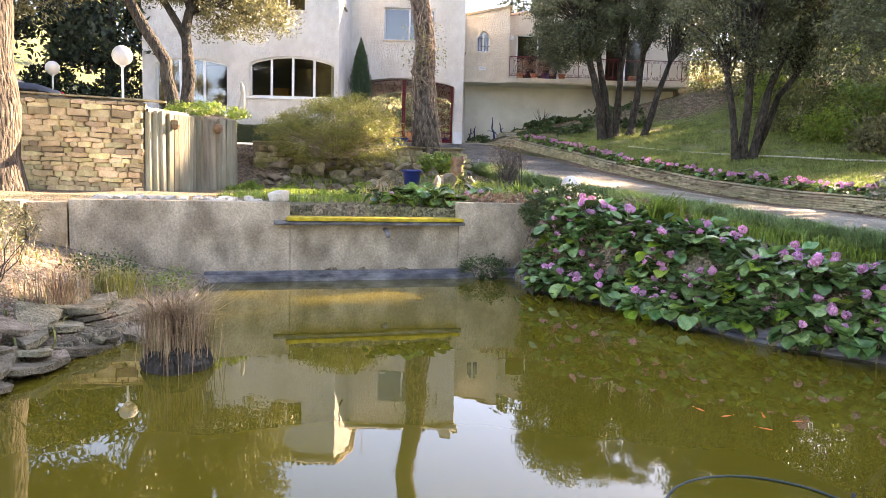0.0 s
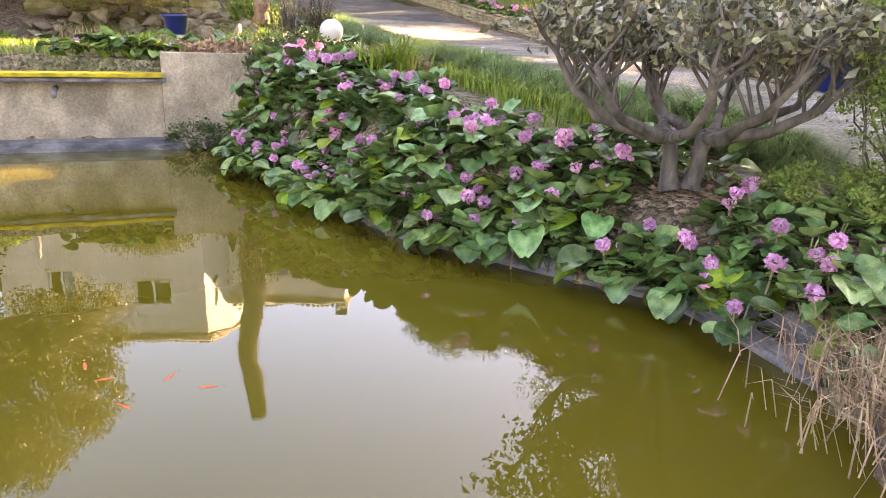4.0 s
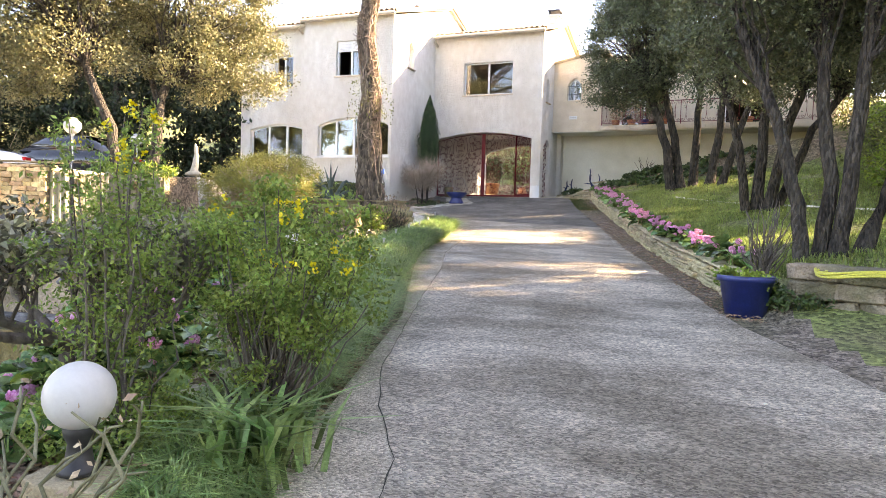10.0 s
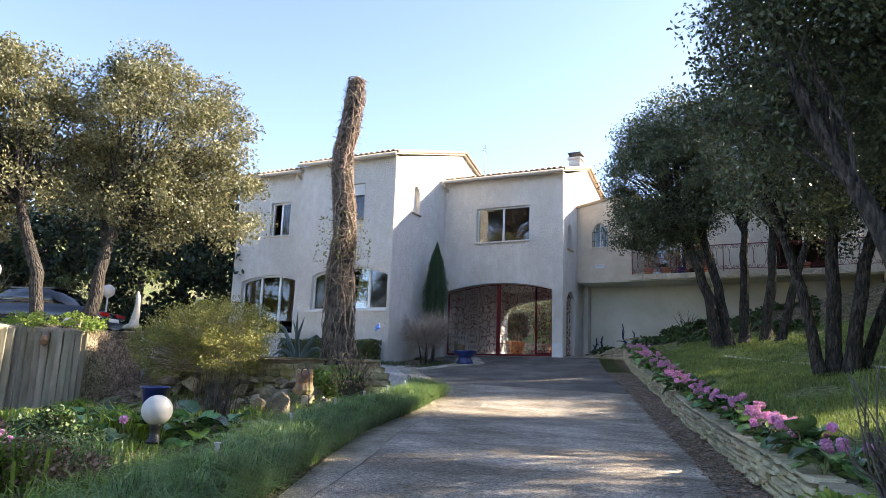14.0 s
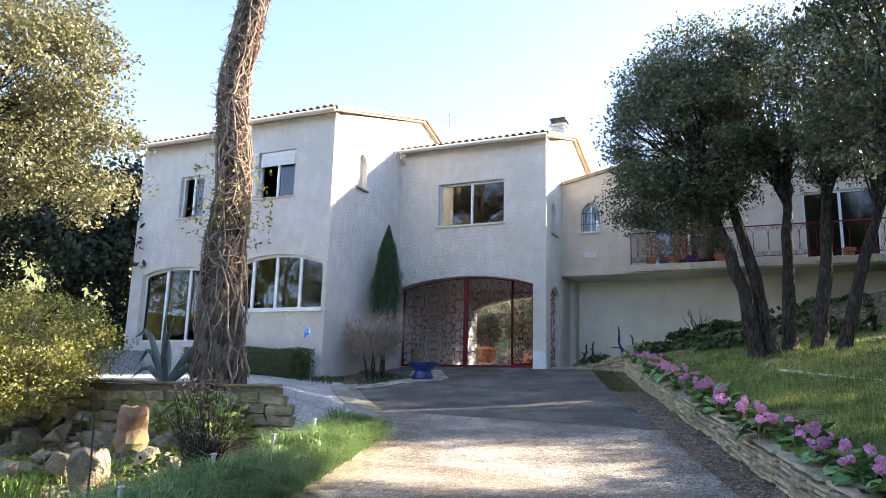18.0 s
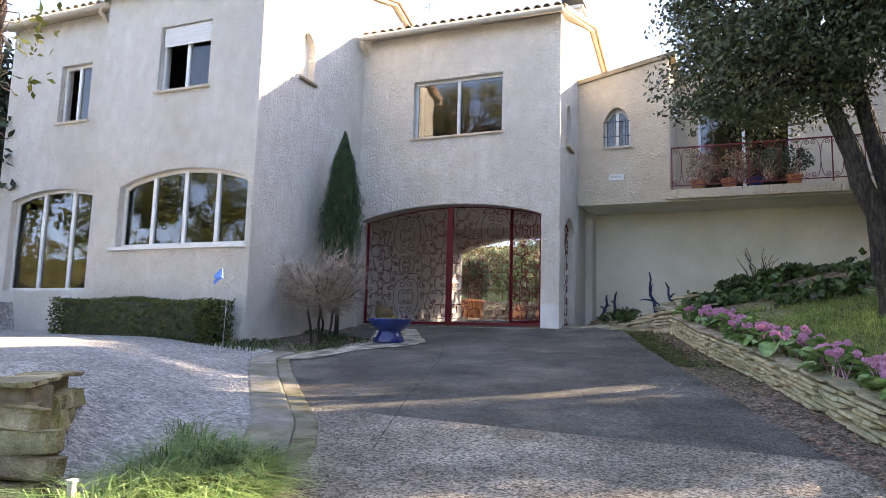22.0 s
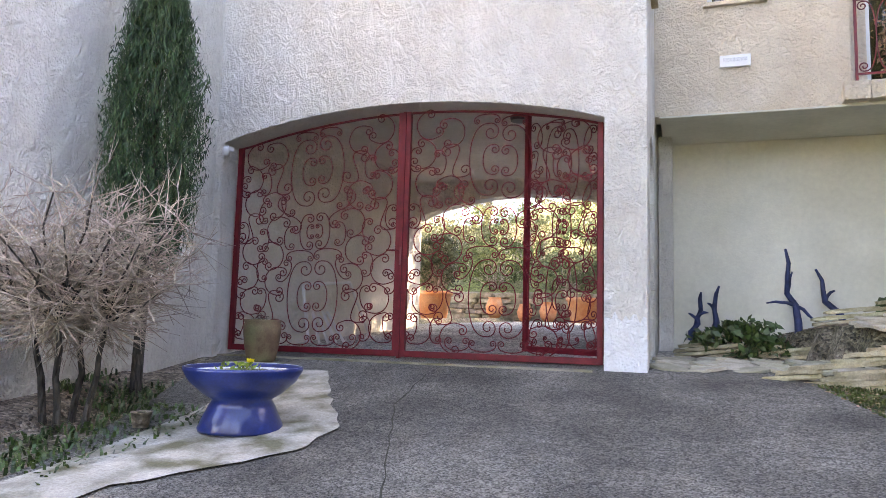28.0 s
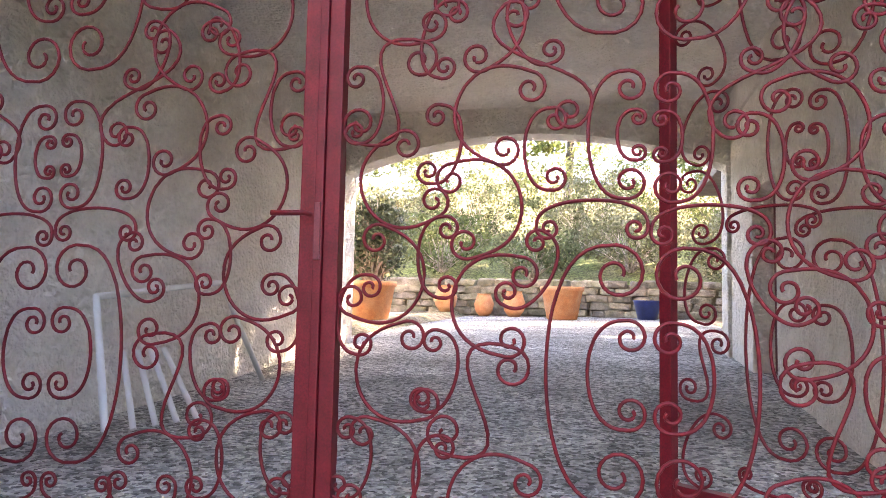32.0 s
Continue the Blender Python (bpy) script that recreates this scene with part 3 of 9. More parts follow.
def height(x, y):
    """The height of the ground."""
    x, y = np.asarray(x, float), np.asarray(y, float)
    z = zd(y)
    xl, xp = x_left(y), x_planter(y)
    # lawn behind the planter, rising to the hill
    d = x - xp - 0.22
    lawn = zp(y) + 0.29 + 0.135 * np.clip(d, 0, 9) + 0.34 * np.clip(d - 7.0, 0, 26)
    south = smooth((12.0 - y) / 2.5)
    lawn = lawn * (1 - south) + (z + 0.04 * np.clip(d, 0, 30) + 0.2 * np.clip(d - 6, 0, 20)) * south
    by_house = smooth((y - 29.0) / 2.0)
    ramp = np.clip(2.82 + (x - 1.3) * 0.26, 2.76, 6.5)
    lawn = lawn * (1 - by_house) + np.maximum(ramp, z) * by_house
    # garden between pond, drive and rockery
    dl = xl - x
    aim = z + (1.02 - z) * smooth((y - 6.5) / 3.5)
    garden = (z - 0.03 + 0.06 * smooth((dl - 0.2) / 0.3)) * (1 - smooth((dl - 0.2) / 4.3)) + aim * smooth((dl - 0.2) / 4.3)
    rock_y = np.interp(x, [a for a, _ in ROCK_LINE], [b for _, b in ROCK_LINE])
    up = smooth((y - (rock_y - 2.2)) / 2.4) * smooth((dl - 1.2) / 1.5)
    garden = garden + up * 0.62
    dk = dl - 0.56
    court = (z - 0.03 + 0.10 * smooth((dk + 0.02) / 0.12)) * (1 - smooth(dk / 2.6)) + (2.12 + 0.045 * (y - 18.5)) * smooth(dk / 2.6)
    behind = (y > rock_y).astype(float)
    left = garden * (1 - behind) + court * behind
    # parking terrace
    fence_x = np.interp(y, [12, 13.46, 14.67, 15.56, 17.5, 24], [-30, -5.36, -4.97, -4.36, -4.9, -9.5])
    park = ((x < fence_x - 0.1) & (y > 13.3 + 0.0 * x)).astype(float)
    left = left * (1 - park) + (2.62 + 0.04 * np.clip(y - 16, 0, 12)) * park
    left = left + 0.25 * np.clip(-22 - x, 0, 40)
    # banks of the pond
    pd = pond_distance(x, y)
    bank = 0.12 + 0.10 * smooth(pd / 0.3)
    on_bank = smooth((pd - 0.02) / 0.42)
    wall_y = 9.47 + 0.2995 * (x + 3.4)
    low = (x > -2.9) & ((y < wall_y) | (x > 2.0))
    left_low = np.where(low, bank * (1 - on_bank) + left * on_bank, left)
    west = (x < -2.6) & (y < wall_y)
    left_low = np.where(west, 0.10 + 0.62 * smooth(pd / 3.0) + 0.25 * np.clip(-12 - x, 0, 30), left_low)
    southbank = smooth((1.5 + 0.25 * x - y) / 3.0)
    left_low = left_low * (1 - southbank) + 0.28 * southbank
    across = np.clip((x - xl) / (x_right(y) - xl), 0, 1)
    out = np.where(x < xl, left_low, np.where(x > xp + 0.16, lawn, z - 0.11 * sway(y) * across - 0.015))
    out = out + 0.04 * np.clip(-12 - y, 0, 60)
    out = out + 0.22 * np.clip(y - 44.6, 0, 40) + 0.5 * smooth((y - 44.3) / 0.4)
    wobble = 0.03 * np.sin(x * 2.1 + y * 0.7) * np.sin(y * 1.7 - x * 0.4)
    out = out + np.where((x < xl - 0.15) & (y < 18), wobble, 0)
    out = np.where(pd < -0.03, np.clip(-0.15 + pd * 0.6, -0.9, 0), out)
    return out


def hz(x, y):
    return float(height(np.array([x]), np.array([y]))[0])


def axis(lo, hi, step, far):
    core = list(np.arange(lo, hi + step, step))
    out, s = [], step
    p = hi
    while p < far:
        s *= 1.35
        p += s
        out.append(p)
    pre, s, p = [], step, lo
    while p > -far:
        s *= 1.35
        p -= s
        pre.append(p)
    return np.array(pre[::-1] + core + out)


gx, gy = axis(-14, 14, 0.14, 420), axis(-3, 34, 0.14, 420)
X, Y = np.meshgrid(gx, gy)
Z = height(X, Y)
nx, ny = len(gx), len(gy)
idx = np.arange(nx * ny).reshape(ny, nx)
quads = np.stack([idx[:-1, :-1], idx[:-1, 1:], idx[1:, 1:], idx[1:, :-1]], -1).reshape(-1, 4)
me = bpy.data.meshes.new("ground")
me.from_pydata(np.stack([X, Y, Z], -1).reshape(-1, 3).tolist(), [], quads.tolist())
for key in ("soil", "lawn", "gravel", "mulch", "grey_gravel"):
    me.materials.append(M[key])
cx, cy = (X[:-1, :-1] + X[1:, 1:]) / 2, (Y[:-1, :-1] + Y[1:, 1:]) / 2
rock_y = np.interp(cx, [a for a, _ in ROCK_LINE], [b for _, b in ROCK_LINE])
kind = np.zeros(cx.shape, int)
kind[(cx > x_planter(cy) + 0.3) & (cy < 29.3)] = 1
kind[(cx < x_left(cy)) & (cy > rock_y + 0.1) & (cy < 25.0) & (cx > -11)] = 2
kind[(cy > 25.0) & (cx < x_left(cy)) & (cy < 30)] = 3
kind[(cy > 29.2) & (cx > -3.6) & (cx < 1.5) & (cy < 46)] = 4
kind[(cx < -5) & (cy > 13.4)] = 2
kind[(cx > x_right(cy) - 0.3) & (cx <= x_planter(cy) + 0.3)] = 3
kind[(cx < -2.4) & (cy < 9.6)] = 3
kind[cy > 46] = 1
kind[(cx > 26) | (cx < -26) | (cy < -10)] = 1
me.polygons.foreach_set("material_index", kind.ravel().astype(np.int32))
me.polygons.foreach_set("use_smooth", [True] * len(me.polygons))
ground = tagged(new("ground", me), "garden ground of soil, lawn, gravel and mulch", "ground", kind="structure")

# the drive: concrete with washed aggregate, shade towards the gate put into its colour
LANE = ((4.9, 7.3), (5.8, 6.98), (6.5, 6.5), (7.3, 6.1), (10.2, 5.07), (12.2, 4.4), (14.5, 3.5), (17.0, 2.8), (18.4, 1.9), (40, -9))      # joint beside the smooth edge lane
dv, df = [], []
ys = np.arange(-2, 29.6, 0.25)
for y in ys:
    a, b = float(x_left(y)), float(x_right(y))
    c = max(a + 0.04, float(np.interp(y, [q for q, _ in LANE], [p for _, p in LANE])))
    for k in range(9):
        x = a if k == 0 else c + (b - c) * (k - 1) / 7
        dv.append((x, y, float(zd(y)) - 0.11 * float(sway(y)) * (x - a) / (b - a) + 0.012))
for i in range(len(ys) - 1):
    for k in range(8):
        df.append((i * 9 + k, i * 9 + k + 1, i * 9 + k + 10, i * 9 + k + 9))
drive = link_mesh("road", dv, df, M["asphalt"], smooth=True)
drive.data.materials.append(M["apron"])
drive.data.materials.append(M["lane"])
drive.data.materials.append(M["mid_drive_shade"])
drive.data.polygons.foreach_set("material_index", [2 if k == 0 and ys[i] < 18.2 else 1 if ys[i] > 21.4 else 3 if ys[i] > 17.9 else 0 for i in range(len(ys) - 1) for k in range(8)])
tagged(drive, "sloping concrete driveway with washed aggregate and joints", "driveway", kind="structure")

water = link_mesh("water", [(x, y, 0.0) for x, y in POND], [tuple(range(len(POND)))], M["water"])
tagged(water, "still cloudy green pond water", "pond", kind="structure")

# ---- house ----


def inside(p, poly):
    r = False
    for (ax, ay), (bx, by) in zip(poly, poly[1:] + poly[:1]):
        if (ay > p[1]) != (by > p[1]) and p[0] < (bx - ax) * (p[1] - ay) / (by - ay) + ax:
            r = not r
    return r


def panel(outline, holes, thick, place):
    """A wall cut from an outline with holes, in (u, v); place maps (u, v, depth) to the world."""
    from mathutils.geometry import delaunay_2d_cdt
    pts, edges = [], []
    for loop in [outline] + holes:
        s = len(pts)
        pts += [Vector(p) for p in loop]
        edges += [(s + i, s + (i + 1) % len(loop)) for i in range(len(loop))]
    v2, e2, f2, *_ = delaunay_2d_cdt(pts, edges, [], 0, 1e-5)
    bm = bmesh.new()
    front = [bm.verts.new(place(v.x, v.y, 0.0)) for v in v2]
    back = [bm.verts.new(place(v.x, v.y, thick)) for v in v2]
    count = {}
    for f in f2:
        c = (sum(v2[i].x for i in f) / 3, sum(v2[i].y for i in f) / 3)
        if inside(c, outline) and not any(inside(c, h) for h in holes):
            bm.faces.new([front[i] for i in f])
            bm.faces.new([back[i] for i in reversed(f)])
            for a, b in zip(f, f[1:] + f[:1]):
                key = (min(a, b), max(a, b))
                count[key] = count.get(key, 0) + 1
    for (a, b), n in count.items():
        if n == 1:
            bm.faces.new((front[a], front[b], back[b], back[a]))
    loose = [v for v in bm.verts if not v.link_faces]
    bmesh.ops.delete(bm, geom=loose, context="VERTS")
    return bm


def arch(u0, u1, v0, spring, rise, n=14):
    """An opening with a curved head."""
    pts = [(u0, v0), (u1, v0)]
    for k in range(n + 1):
        t = k / n
        pts.append((u1 + (u0 - u1) * t, spring + rise * math.sin(math.pi * t) ** 0.8 if rise < 0.5 else spring + rise * math.sin(math.pi * t)))
    return pts


def facing_south(y):
    return lambda u, v, d: (u, y + d, v)


def facing_east(x):
    return lambda u, v, d: (x - d, u, v)


house = thing("house", "cream roughcast house with tiled roofs and arched porch", "house", (0, 0, 0))
YB, YL, YM, YW = 25.45, 25.75, 29.08, 30.7      # fronts: big block, its recessed part, porch block, wing
XB, XM = -3.48, 1.04                             # east corners of big block and porch block
GATE = arch(-3.38, 0.67, 2.4, 5.02, 0.28)
WIN_M = [(-2.20, 6.77), (-0.17, 6.77), (-0.17, 8.04), (-2.20, 8.04)]
W1 = [(-8.88, 6.76), (-8.0, 6.76), (-8.0, 8.0), (-8.88, 8.0)]
W2 = [(-5.87, 7.0), (-4.65, 7.0), (-4.65, 8.28), (-5.87, 8.28)]
BAY = arch(-6.6, -3.6, 4.04, 5.2, 0.27)
FRENCH = arch(-10.0, -7.45, 3.25, 5.15, 0.2)
SLIT = arch(26.66, 27.12, 7.45, 8.2, 0.23)
SLIT2 = arch(29.62, 30.07, 6.5, 7.2, 0.22)
part("wall", panel([(-7.3, 1.9), (XB, 1.9), (XB, 9.12), (-7.3, 9.12)], [W2, BAY], 0.3, facing_south(YB)), M["stucco"], house, "cream roughcast front wall")
part("wall", panel([(-10.45, 1.9), (-7.28, 1.9), (-7.28, 9.02), (-10.45, 9.02)], [W1, FRENCH], 0.3, facing_south(YL)), M["stucco"], house, "cream roughcast wall with tall arched window")
part("wall", panel([(YB + 0.303, 1.9), (34.94, 1.9), (34.94, 9.2), (30.4, 10.62), (YB + 0.303, 9.16)], [SLIT, [(29.3, 1.95), (34.95, 1.95), (34.95, 5.7), (29.3, 5.7)]], 0.3, facing_east(XB)), M["stucco"], house, "roughcast side wall with arched slit window")
part("wall", panel([(XB + 0.003, 2.2), (XM, 2.2), (XM, 9.12), (XB + 0.003, 9.12)], [GATE, WIN_M], 0.36, facing_south(YM)), M["stucco"], house, "roughcast wall over the porch arch")
part("wall", panel([(YM + 0.363, 2.2), (YW + 1.2, 2.2), (YW + 1.2, 5.46), (34.94, 5.46), (34.94, 9.1), (32.0, 10.0), (YM + 0.363, 9.12)], [arch(29.5, 30.48, 2.3, 4.75, 0.3), SLIT2], 0.27, facing_east(XM)), M["stucco"], house, "side wall with small arch")
SLIT3 = arch(1.60, 2.17, 6.7, 7.25, 0.32)
part("wall", panel([(XM + 0.002, 5.46), (2.97, 5.46), (2.97, 8.55), (XM + 0.002, 8.15)], [SLIT3], 0.3, facing_south(YW)), M["stucco_cream"], house, "peach roughcast wall with barred window")
part("wall", panel([(YW + 0.3, 5.46), (33.0, 5.46), (33.0, 8.55), (YW + 0.3, 8.55)], [], 0.28, facing_east(2.97)), M["stucco_cream"], house)
DOORS = [[(3.45, 5.64), (5.35, 5.64), (5.35, 7.75), (3.45, 7.75)], [(7.4, 5.64), (9.2, 5.64), (9.2, 7.75), (7.4, 7.75)]]
part("wall", panel([(2.97, 5.46), (11.2, 5.46), (11.2, 9.3), (7.0, 9.3), (2.97, 8.5)], DOORS, 0.3, facing_south(32.2)), M["stucco_cream"], house, "peach roughcast wall behind the balcony")
part("wall", panel([(XM + 0.002, 2.4), (11.2, 2.4), (11.2, 5.46), (XM + 0.002, 5.46)], [], 0.3, facing_south(31.95)), M["wall_under"], house, "plain plaster wall under the balcony")
part("wall", panel([(32.503, 2.4), (40, 2.4), (40, 9.3), (32.503, 9.3)], [], 0.3, facing_east(11.2)), M["stucco_cream"], house)
# back, west and inner walls close the rooms and the passage
part("wall", panel([(-10.45, 1.9), (XM, 1.9), (XM, 9.2), (-10.45, 9.2)], [arch(-3.42, 0.76, 2.6, 5.05, 0.4)], 0.35, facing_south(34.95)), M["stucco_inside"], house, "back wall with wide arch")
part("wall", panel([(26.053, 1.9), (34.94, 1.9), (34.94, 9.1), (26.053, 9.0)], [], 0.3, lambda u, v, d: (-10.45 + d, u, v)), M["stucco"], house)
part("wall", panel([(29.45, 2.2), (34.94, 2.2), (34.94, 5.74), (29.45, 5.74)], [], 0.22, facing_east(-3.42)), M["stucco_inside"], house, "long plaster wall inside the passage")
part("wall", panel([(30.4, 2.2), (34.95, 2.2), (34.95, 5.75), (30.4, 5.75)], [[(33.0, 2.25), (33.9, 2.25), (33.9, 4.6), (33.0, 4.6)]], 0.25, lambda u, v, d: (0.80 + d * 0.9, u, v)), M["stucco_inside"], house, "passage wall with a dark doorway")
part("ceiling", box(-3.44, XM - 0.02, YM + 0.362, 34.95, 5.75, 5.9), M["stucco_inside"], house, "plaster ceiling of the passage")
# unseen floors and inner walls, coloured dark for the shade indoors
part("floor", box(-10.15, XB - 0.3, 26.05, 34.9, 2.9, 3.2), M["room_shade"], house)
part("floor", box(-10.15, XB - 0.3, 26.05, 34.9, 5.75, 5.95), M["room_shade"], house)
part("wall", box(-10.1, XB - 0.32, 30.5, 30.7, 3.2, 9.0), M["room_shade"], house, "added inner wall with the room's shade in its colour")
part("floor", box(XM + 0.01, 10.85, 32.51, 39.9, 5.47, 5.62), M["room_shade"], house)
part("wall", box(XM, 11.1, 36.0, 36.2, 5.6, 9.2), M["room_shade"], house, "added inner wall with the room's shade in its colour")
# added dark box rooms behind the open upper windows
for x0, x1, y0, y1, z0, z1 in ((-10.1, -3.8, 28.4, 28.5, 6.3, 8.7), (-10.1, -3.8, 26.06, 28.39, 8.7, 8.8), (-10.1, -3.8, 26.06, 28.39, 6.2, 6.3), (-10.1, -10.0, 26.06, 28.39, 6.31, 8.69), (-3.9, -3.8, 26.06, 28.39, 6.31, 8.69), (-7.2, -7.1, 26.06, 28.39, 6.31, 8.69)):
    part("wall", box(x0, x1, y0, y1, z0, z1), M["room_shade"], house, "added inner wall with the room's shade in its colour")
part("wall", box(XB - 0.05, XM - 0.35, 32.4, 32.6, 5.9, 9.2), M["room_shade"], house, "added inner wall with the room's shade in its colour")
part("balcony_slab", box(1.10, 10.4, 30.6 + 0.102, 31.949, 5.44, 5.62, 0.01), M["wall_under"], house, "concrete balcony slab")
for k in range(31):
    x0 = 2.88 + k * 0.245
    part("edge_tile", box(x0, x0 + 0.238, 30.56, 30.7, 5.47, 5.66, 0.008), M["stucco_cream"], house)


def roof_plane(name, x0, x1, y0, z0, y1, z1, parent, over=0.0, label=""):
    """A sloping slab of roof from the eave (y0, z0) to the ridge (y1, z1)."""
    bm = bmesh.new()
    lo = [bm.verts.new(p) for p in ((x0, y0, z0), (x1, y0, z0), (x1, y1, z1), (x0, y1, z1))]
    hi = [bm.verts.new((v.co.x, v.co.y, v.co.z + 0.09)) for v in lo]
    bm.faces.new(lo)
    bm.faces.new(hi)
    for k in range(4):
        bm.faces.new((lo[k], lo[(k + 1) % 4], hi[(k + 1) % 4], hi[k]))
    return part(name, bm, M["gutter"], parent, label)


def barrel_mesh(length, r=0.085):
    bm = bmesh.new()
    a, b, n = [], [], 7
    for ring, y, s in ((a, 0.0, 1.0), (b, length, 0.82)):
        for k in range(n):
            t = math.pi * k / (n - 1)
            ring.append(bm.verts.new((r * s * math.cos(t), y, r * s * math.sin(t))))
        for k in range(n):
            t = math.pi * (1 - k / (n - 1))
            ring.append(bm.verts.new(((r * s - 0.018) * math.cos(t), y, (r * s - 0.018) * math.sin(t))))
    m = 2 * n
    for k in range(m):
        bm.faces.new((a[k], a[(k + 1) % m], b[(k + 1) % m], b[k]))
    bm.faces.new(a)
    bm.faces.new(b)
    bmesh.ops.recalc_face_normals(bm, faces=bm.faces)
    me = bpy.data.meshes.new("roof_tile")
    bm.to_mesh(me)
    bm.free()
    me.materials.append(M["tile"])
    return me


ROOFS = [("roof", -7.3, XB + 0.12, YB - 0.2, 9.08, 30.4, 10.62), ("roof", -10.7, -7.3, YL - 0.25, 8.98, 30.6, 10.45), ("roof", XB + 0.12, XM + 0.1, YM - 0.28, 9.05, 32.05, 10.0)]
tile_me = barrel_mesh(0.42)
rng = np.random.default_rng(5)
TILE_JOBS = []
for name, x0, x1, y0, z0, y1, z1 in ROOFS:
    rf = roof_plane(name, x0, x1, y0, z0, y1, z1, house, label="low-pitched roof of round clay tiles")
    TILE_JOBS.append((rf, x0, x1, y0, z0, y1, z1))
    roof_plane("roof", x0, x1, 35.6, 8.95, y1, z1, house)
    gut = Soup()
    gut.tube([(x0 - 0.02, y0 - 0.07, z0 + 0.02), (x1 + 0.02, y0 - 0.07, z0 + 0.0)], 0.065, 10)
    gut.link("gutter", M["gutter"], house, "sand-coloured half-round gutter")
for x, y, z, dx in ((-3.3, YM - 0.33, 9.02, -0.05), (-7.42, YB - 0.05, 9.0, -0.1), (-10.6, YL - 0.3, 8.95, 0.05)):
    s = Soup()
    s.tube([(x, y, z), (x + dx, y + 0.02, z - 0.14), (x + dx, y + 0.24, z - 0.26)], 0.045, 8)
    s.link("downpipe", M["gutter"], house, "bent gutter outlet")
# wing roof with its rake
for (xa, za), (xb, zb), y0, y1 in (((XM, 8.15), (3.1, 8.57), YW - 0.06, 36), ((2.95, 8.5), (7.0, 9.32), 32.1, 40), ((7.0, 9.32), (11.4, 9.32), 32.1, 40)):
    bm = bmesh.new()
    lo = [bm.verts.new(p) for p in ((xa, y0, za), (xb, y0, zb), (xb, y1, zb), (xa, y1, za))]
    hi = [bm.verts.new(v.co + Vector((0, 0, 0.1))) for v in lo]
    bm.faces.new(lo), bm.faces.new(hi)
    for k in range(4):
        bm.faces.new((lo[k], lo[(k + 1) % 4], hi[(k + 1) % 4], hi[k]))
    part("roof", bm, M["tile"], house, "clay-tiled verge of the wing")
# flank under the raised big roof against the porch roof, and verges
for x, pts in ((XB + 0.13, [(YB - 0.2, 9.1), (30.4, 10.66), (35.4, 9.1)]), (XM + 0.11, [(YM - 0.28, 9.07), (32.05, 10.04), (35.4, 9.0)])):
    s = Soup()
    s.tube([(x, y, z + 0.06) for y, z in pts], 0.06, 8)
    s.link("verge", M["tile"], house, "mortared tile verge")
chimney = part("chimney", add_box(box(0.55, 0.98, 31.3, 31.8, 9.4, 10.32, 0.01), 0.5, 1.03, 31.25, 31.85, 10.26, 10.34), M["stucco"], house, "roughcast chimney")
part("cap", add_box(add_box(box(0.52, 1.01, 31.27, 31.83, 10.48, 10.53), 0.56, 0.62, 31.3, 31.36, 10.3, 10.5), 0.9, 0.96, 31.7, 31.76, 10.3, 10.5), M["black_iron"], chimney, "dark metal chimney cap")
vent = part("roof_vent", lathe([(0.1, 0), (0.1, 0.25), (0.15, 0.27), (0.12, 0.33), (0, 0.34)], 12, at=(-4.6, 29.6, 10.35)), M["tile"], house)
mast = Soup().tube([(-3.0, 31.5, 9.9), (-3.0, 31.5, 11.4)], 0.018, 5)
for k in range(5):
    mast.tube([(-3.25 + 0.03 * k, 31.5, 10.95 + 0.09 * k), (-2.75 - 0.03 * k, 31.5, 10.95 + 0.09 * k)], 0.008, 4)
tagged(mast.link("aerial", M["grey_metal"]), "thin metal television aerial on the roof", "aerial")


def window(u0, u1, v0, v1, y, leaves, material=None, sill=True, fw=0.055, depth=0.12, label="white-framed sliding window", open_leaf=False):
    """A framed window in a south wall: frame, leaves and panes."""
    mm = material or M["pvc"]
    bm = bmesh.new()
    yy = y + depth
    add_box(bm, u0, u1, yy, yy + 0.06, v0, v0 + fw, 0.006)
    add_box(bm, u0, u1, yy, yy + 0.06, v1 - fw, v1, 0.006)
    add_box(bm, u0, u0 + fw, yy, yy + 0.06, v0 + fw, v1 - fw, 0.006)
    add_box(bm, u1 - fw, u1, yy, yy + 0.06, v0 + fw, v1 - fw, 0.006)
    w = part("window", bm, mm, house, label)
    a, b = u0 + fw, u1 - fw
    step = (b - a) / leaves
    for k in range(leaves):
        if k == 0 and open_leaf:
            continue
        if k:
            part("mullion", box(a + k * step - 0.035, a + k * step + 0.035, yy - 0.01, yy + 0.05, v0 + fw, v1 - fw, 0.005), mm, w)
        p = part("pane", box(a + k * step, a + (k + 1) * step, yy + 0.024, yy + 0.032, v0 + fw, v1 - fw), M["glass"], w)
        p.visible_shadow = False
    if sill:
        part("sill", box(u0 - 0.05, u1 + 0.05, y - 0.06, yy, v0 - 0.05, v0 - 0.002, 0.008), M["stucco_cream"], w)
    return w


window(-2.20, -0.17, 6.77, 8.04, YM, 2, M["grey_alu"], label="grey-framed two-leaf sliding window")
window(-8.88, -8.0, 6.76, 8.0, YL, 2, label="white-framed sliding window, one leaf open", open_leaf=True)
w2 = window(-5.87, -4.65, 7.0, 8.28, YB, 2, label="white-framed sliding window, one leaf open", open_leaf=True)
for k in range(7):
    part("shutter_slat", box(-5.82, -4.70, YB + 0.05, YB + 0.065, 8.27 - 0.055 * (k + 1), 8.265 - 0.055 * k, 0.004), M["shutter"], w2, "white roller shutter slat")


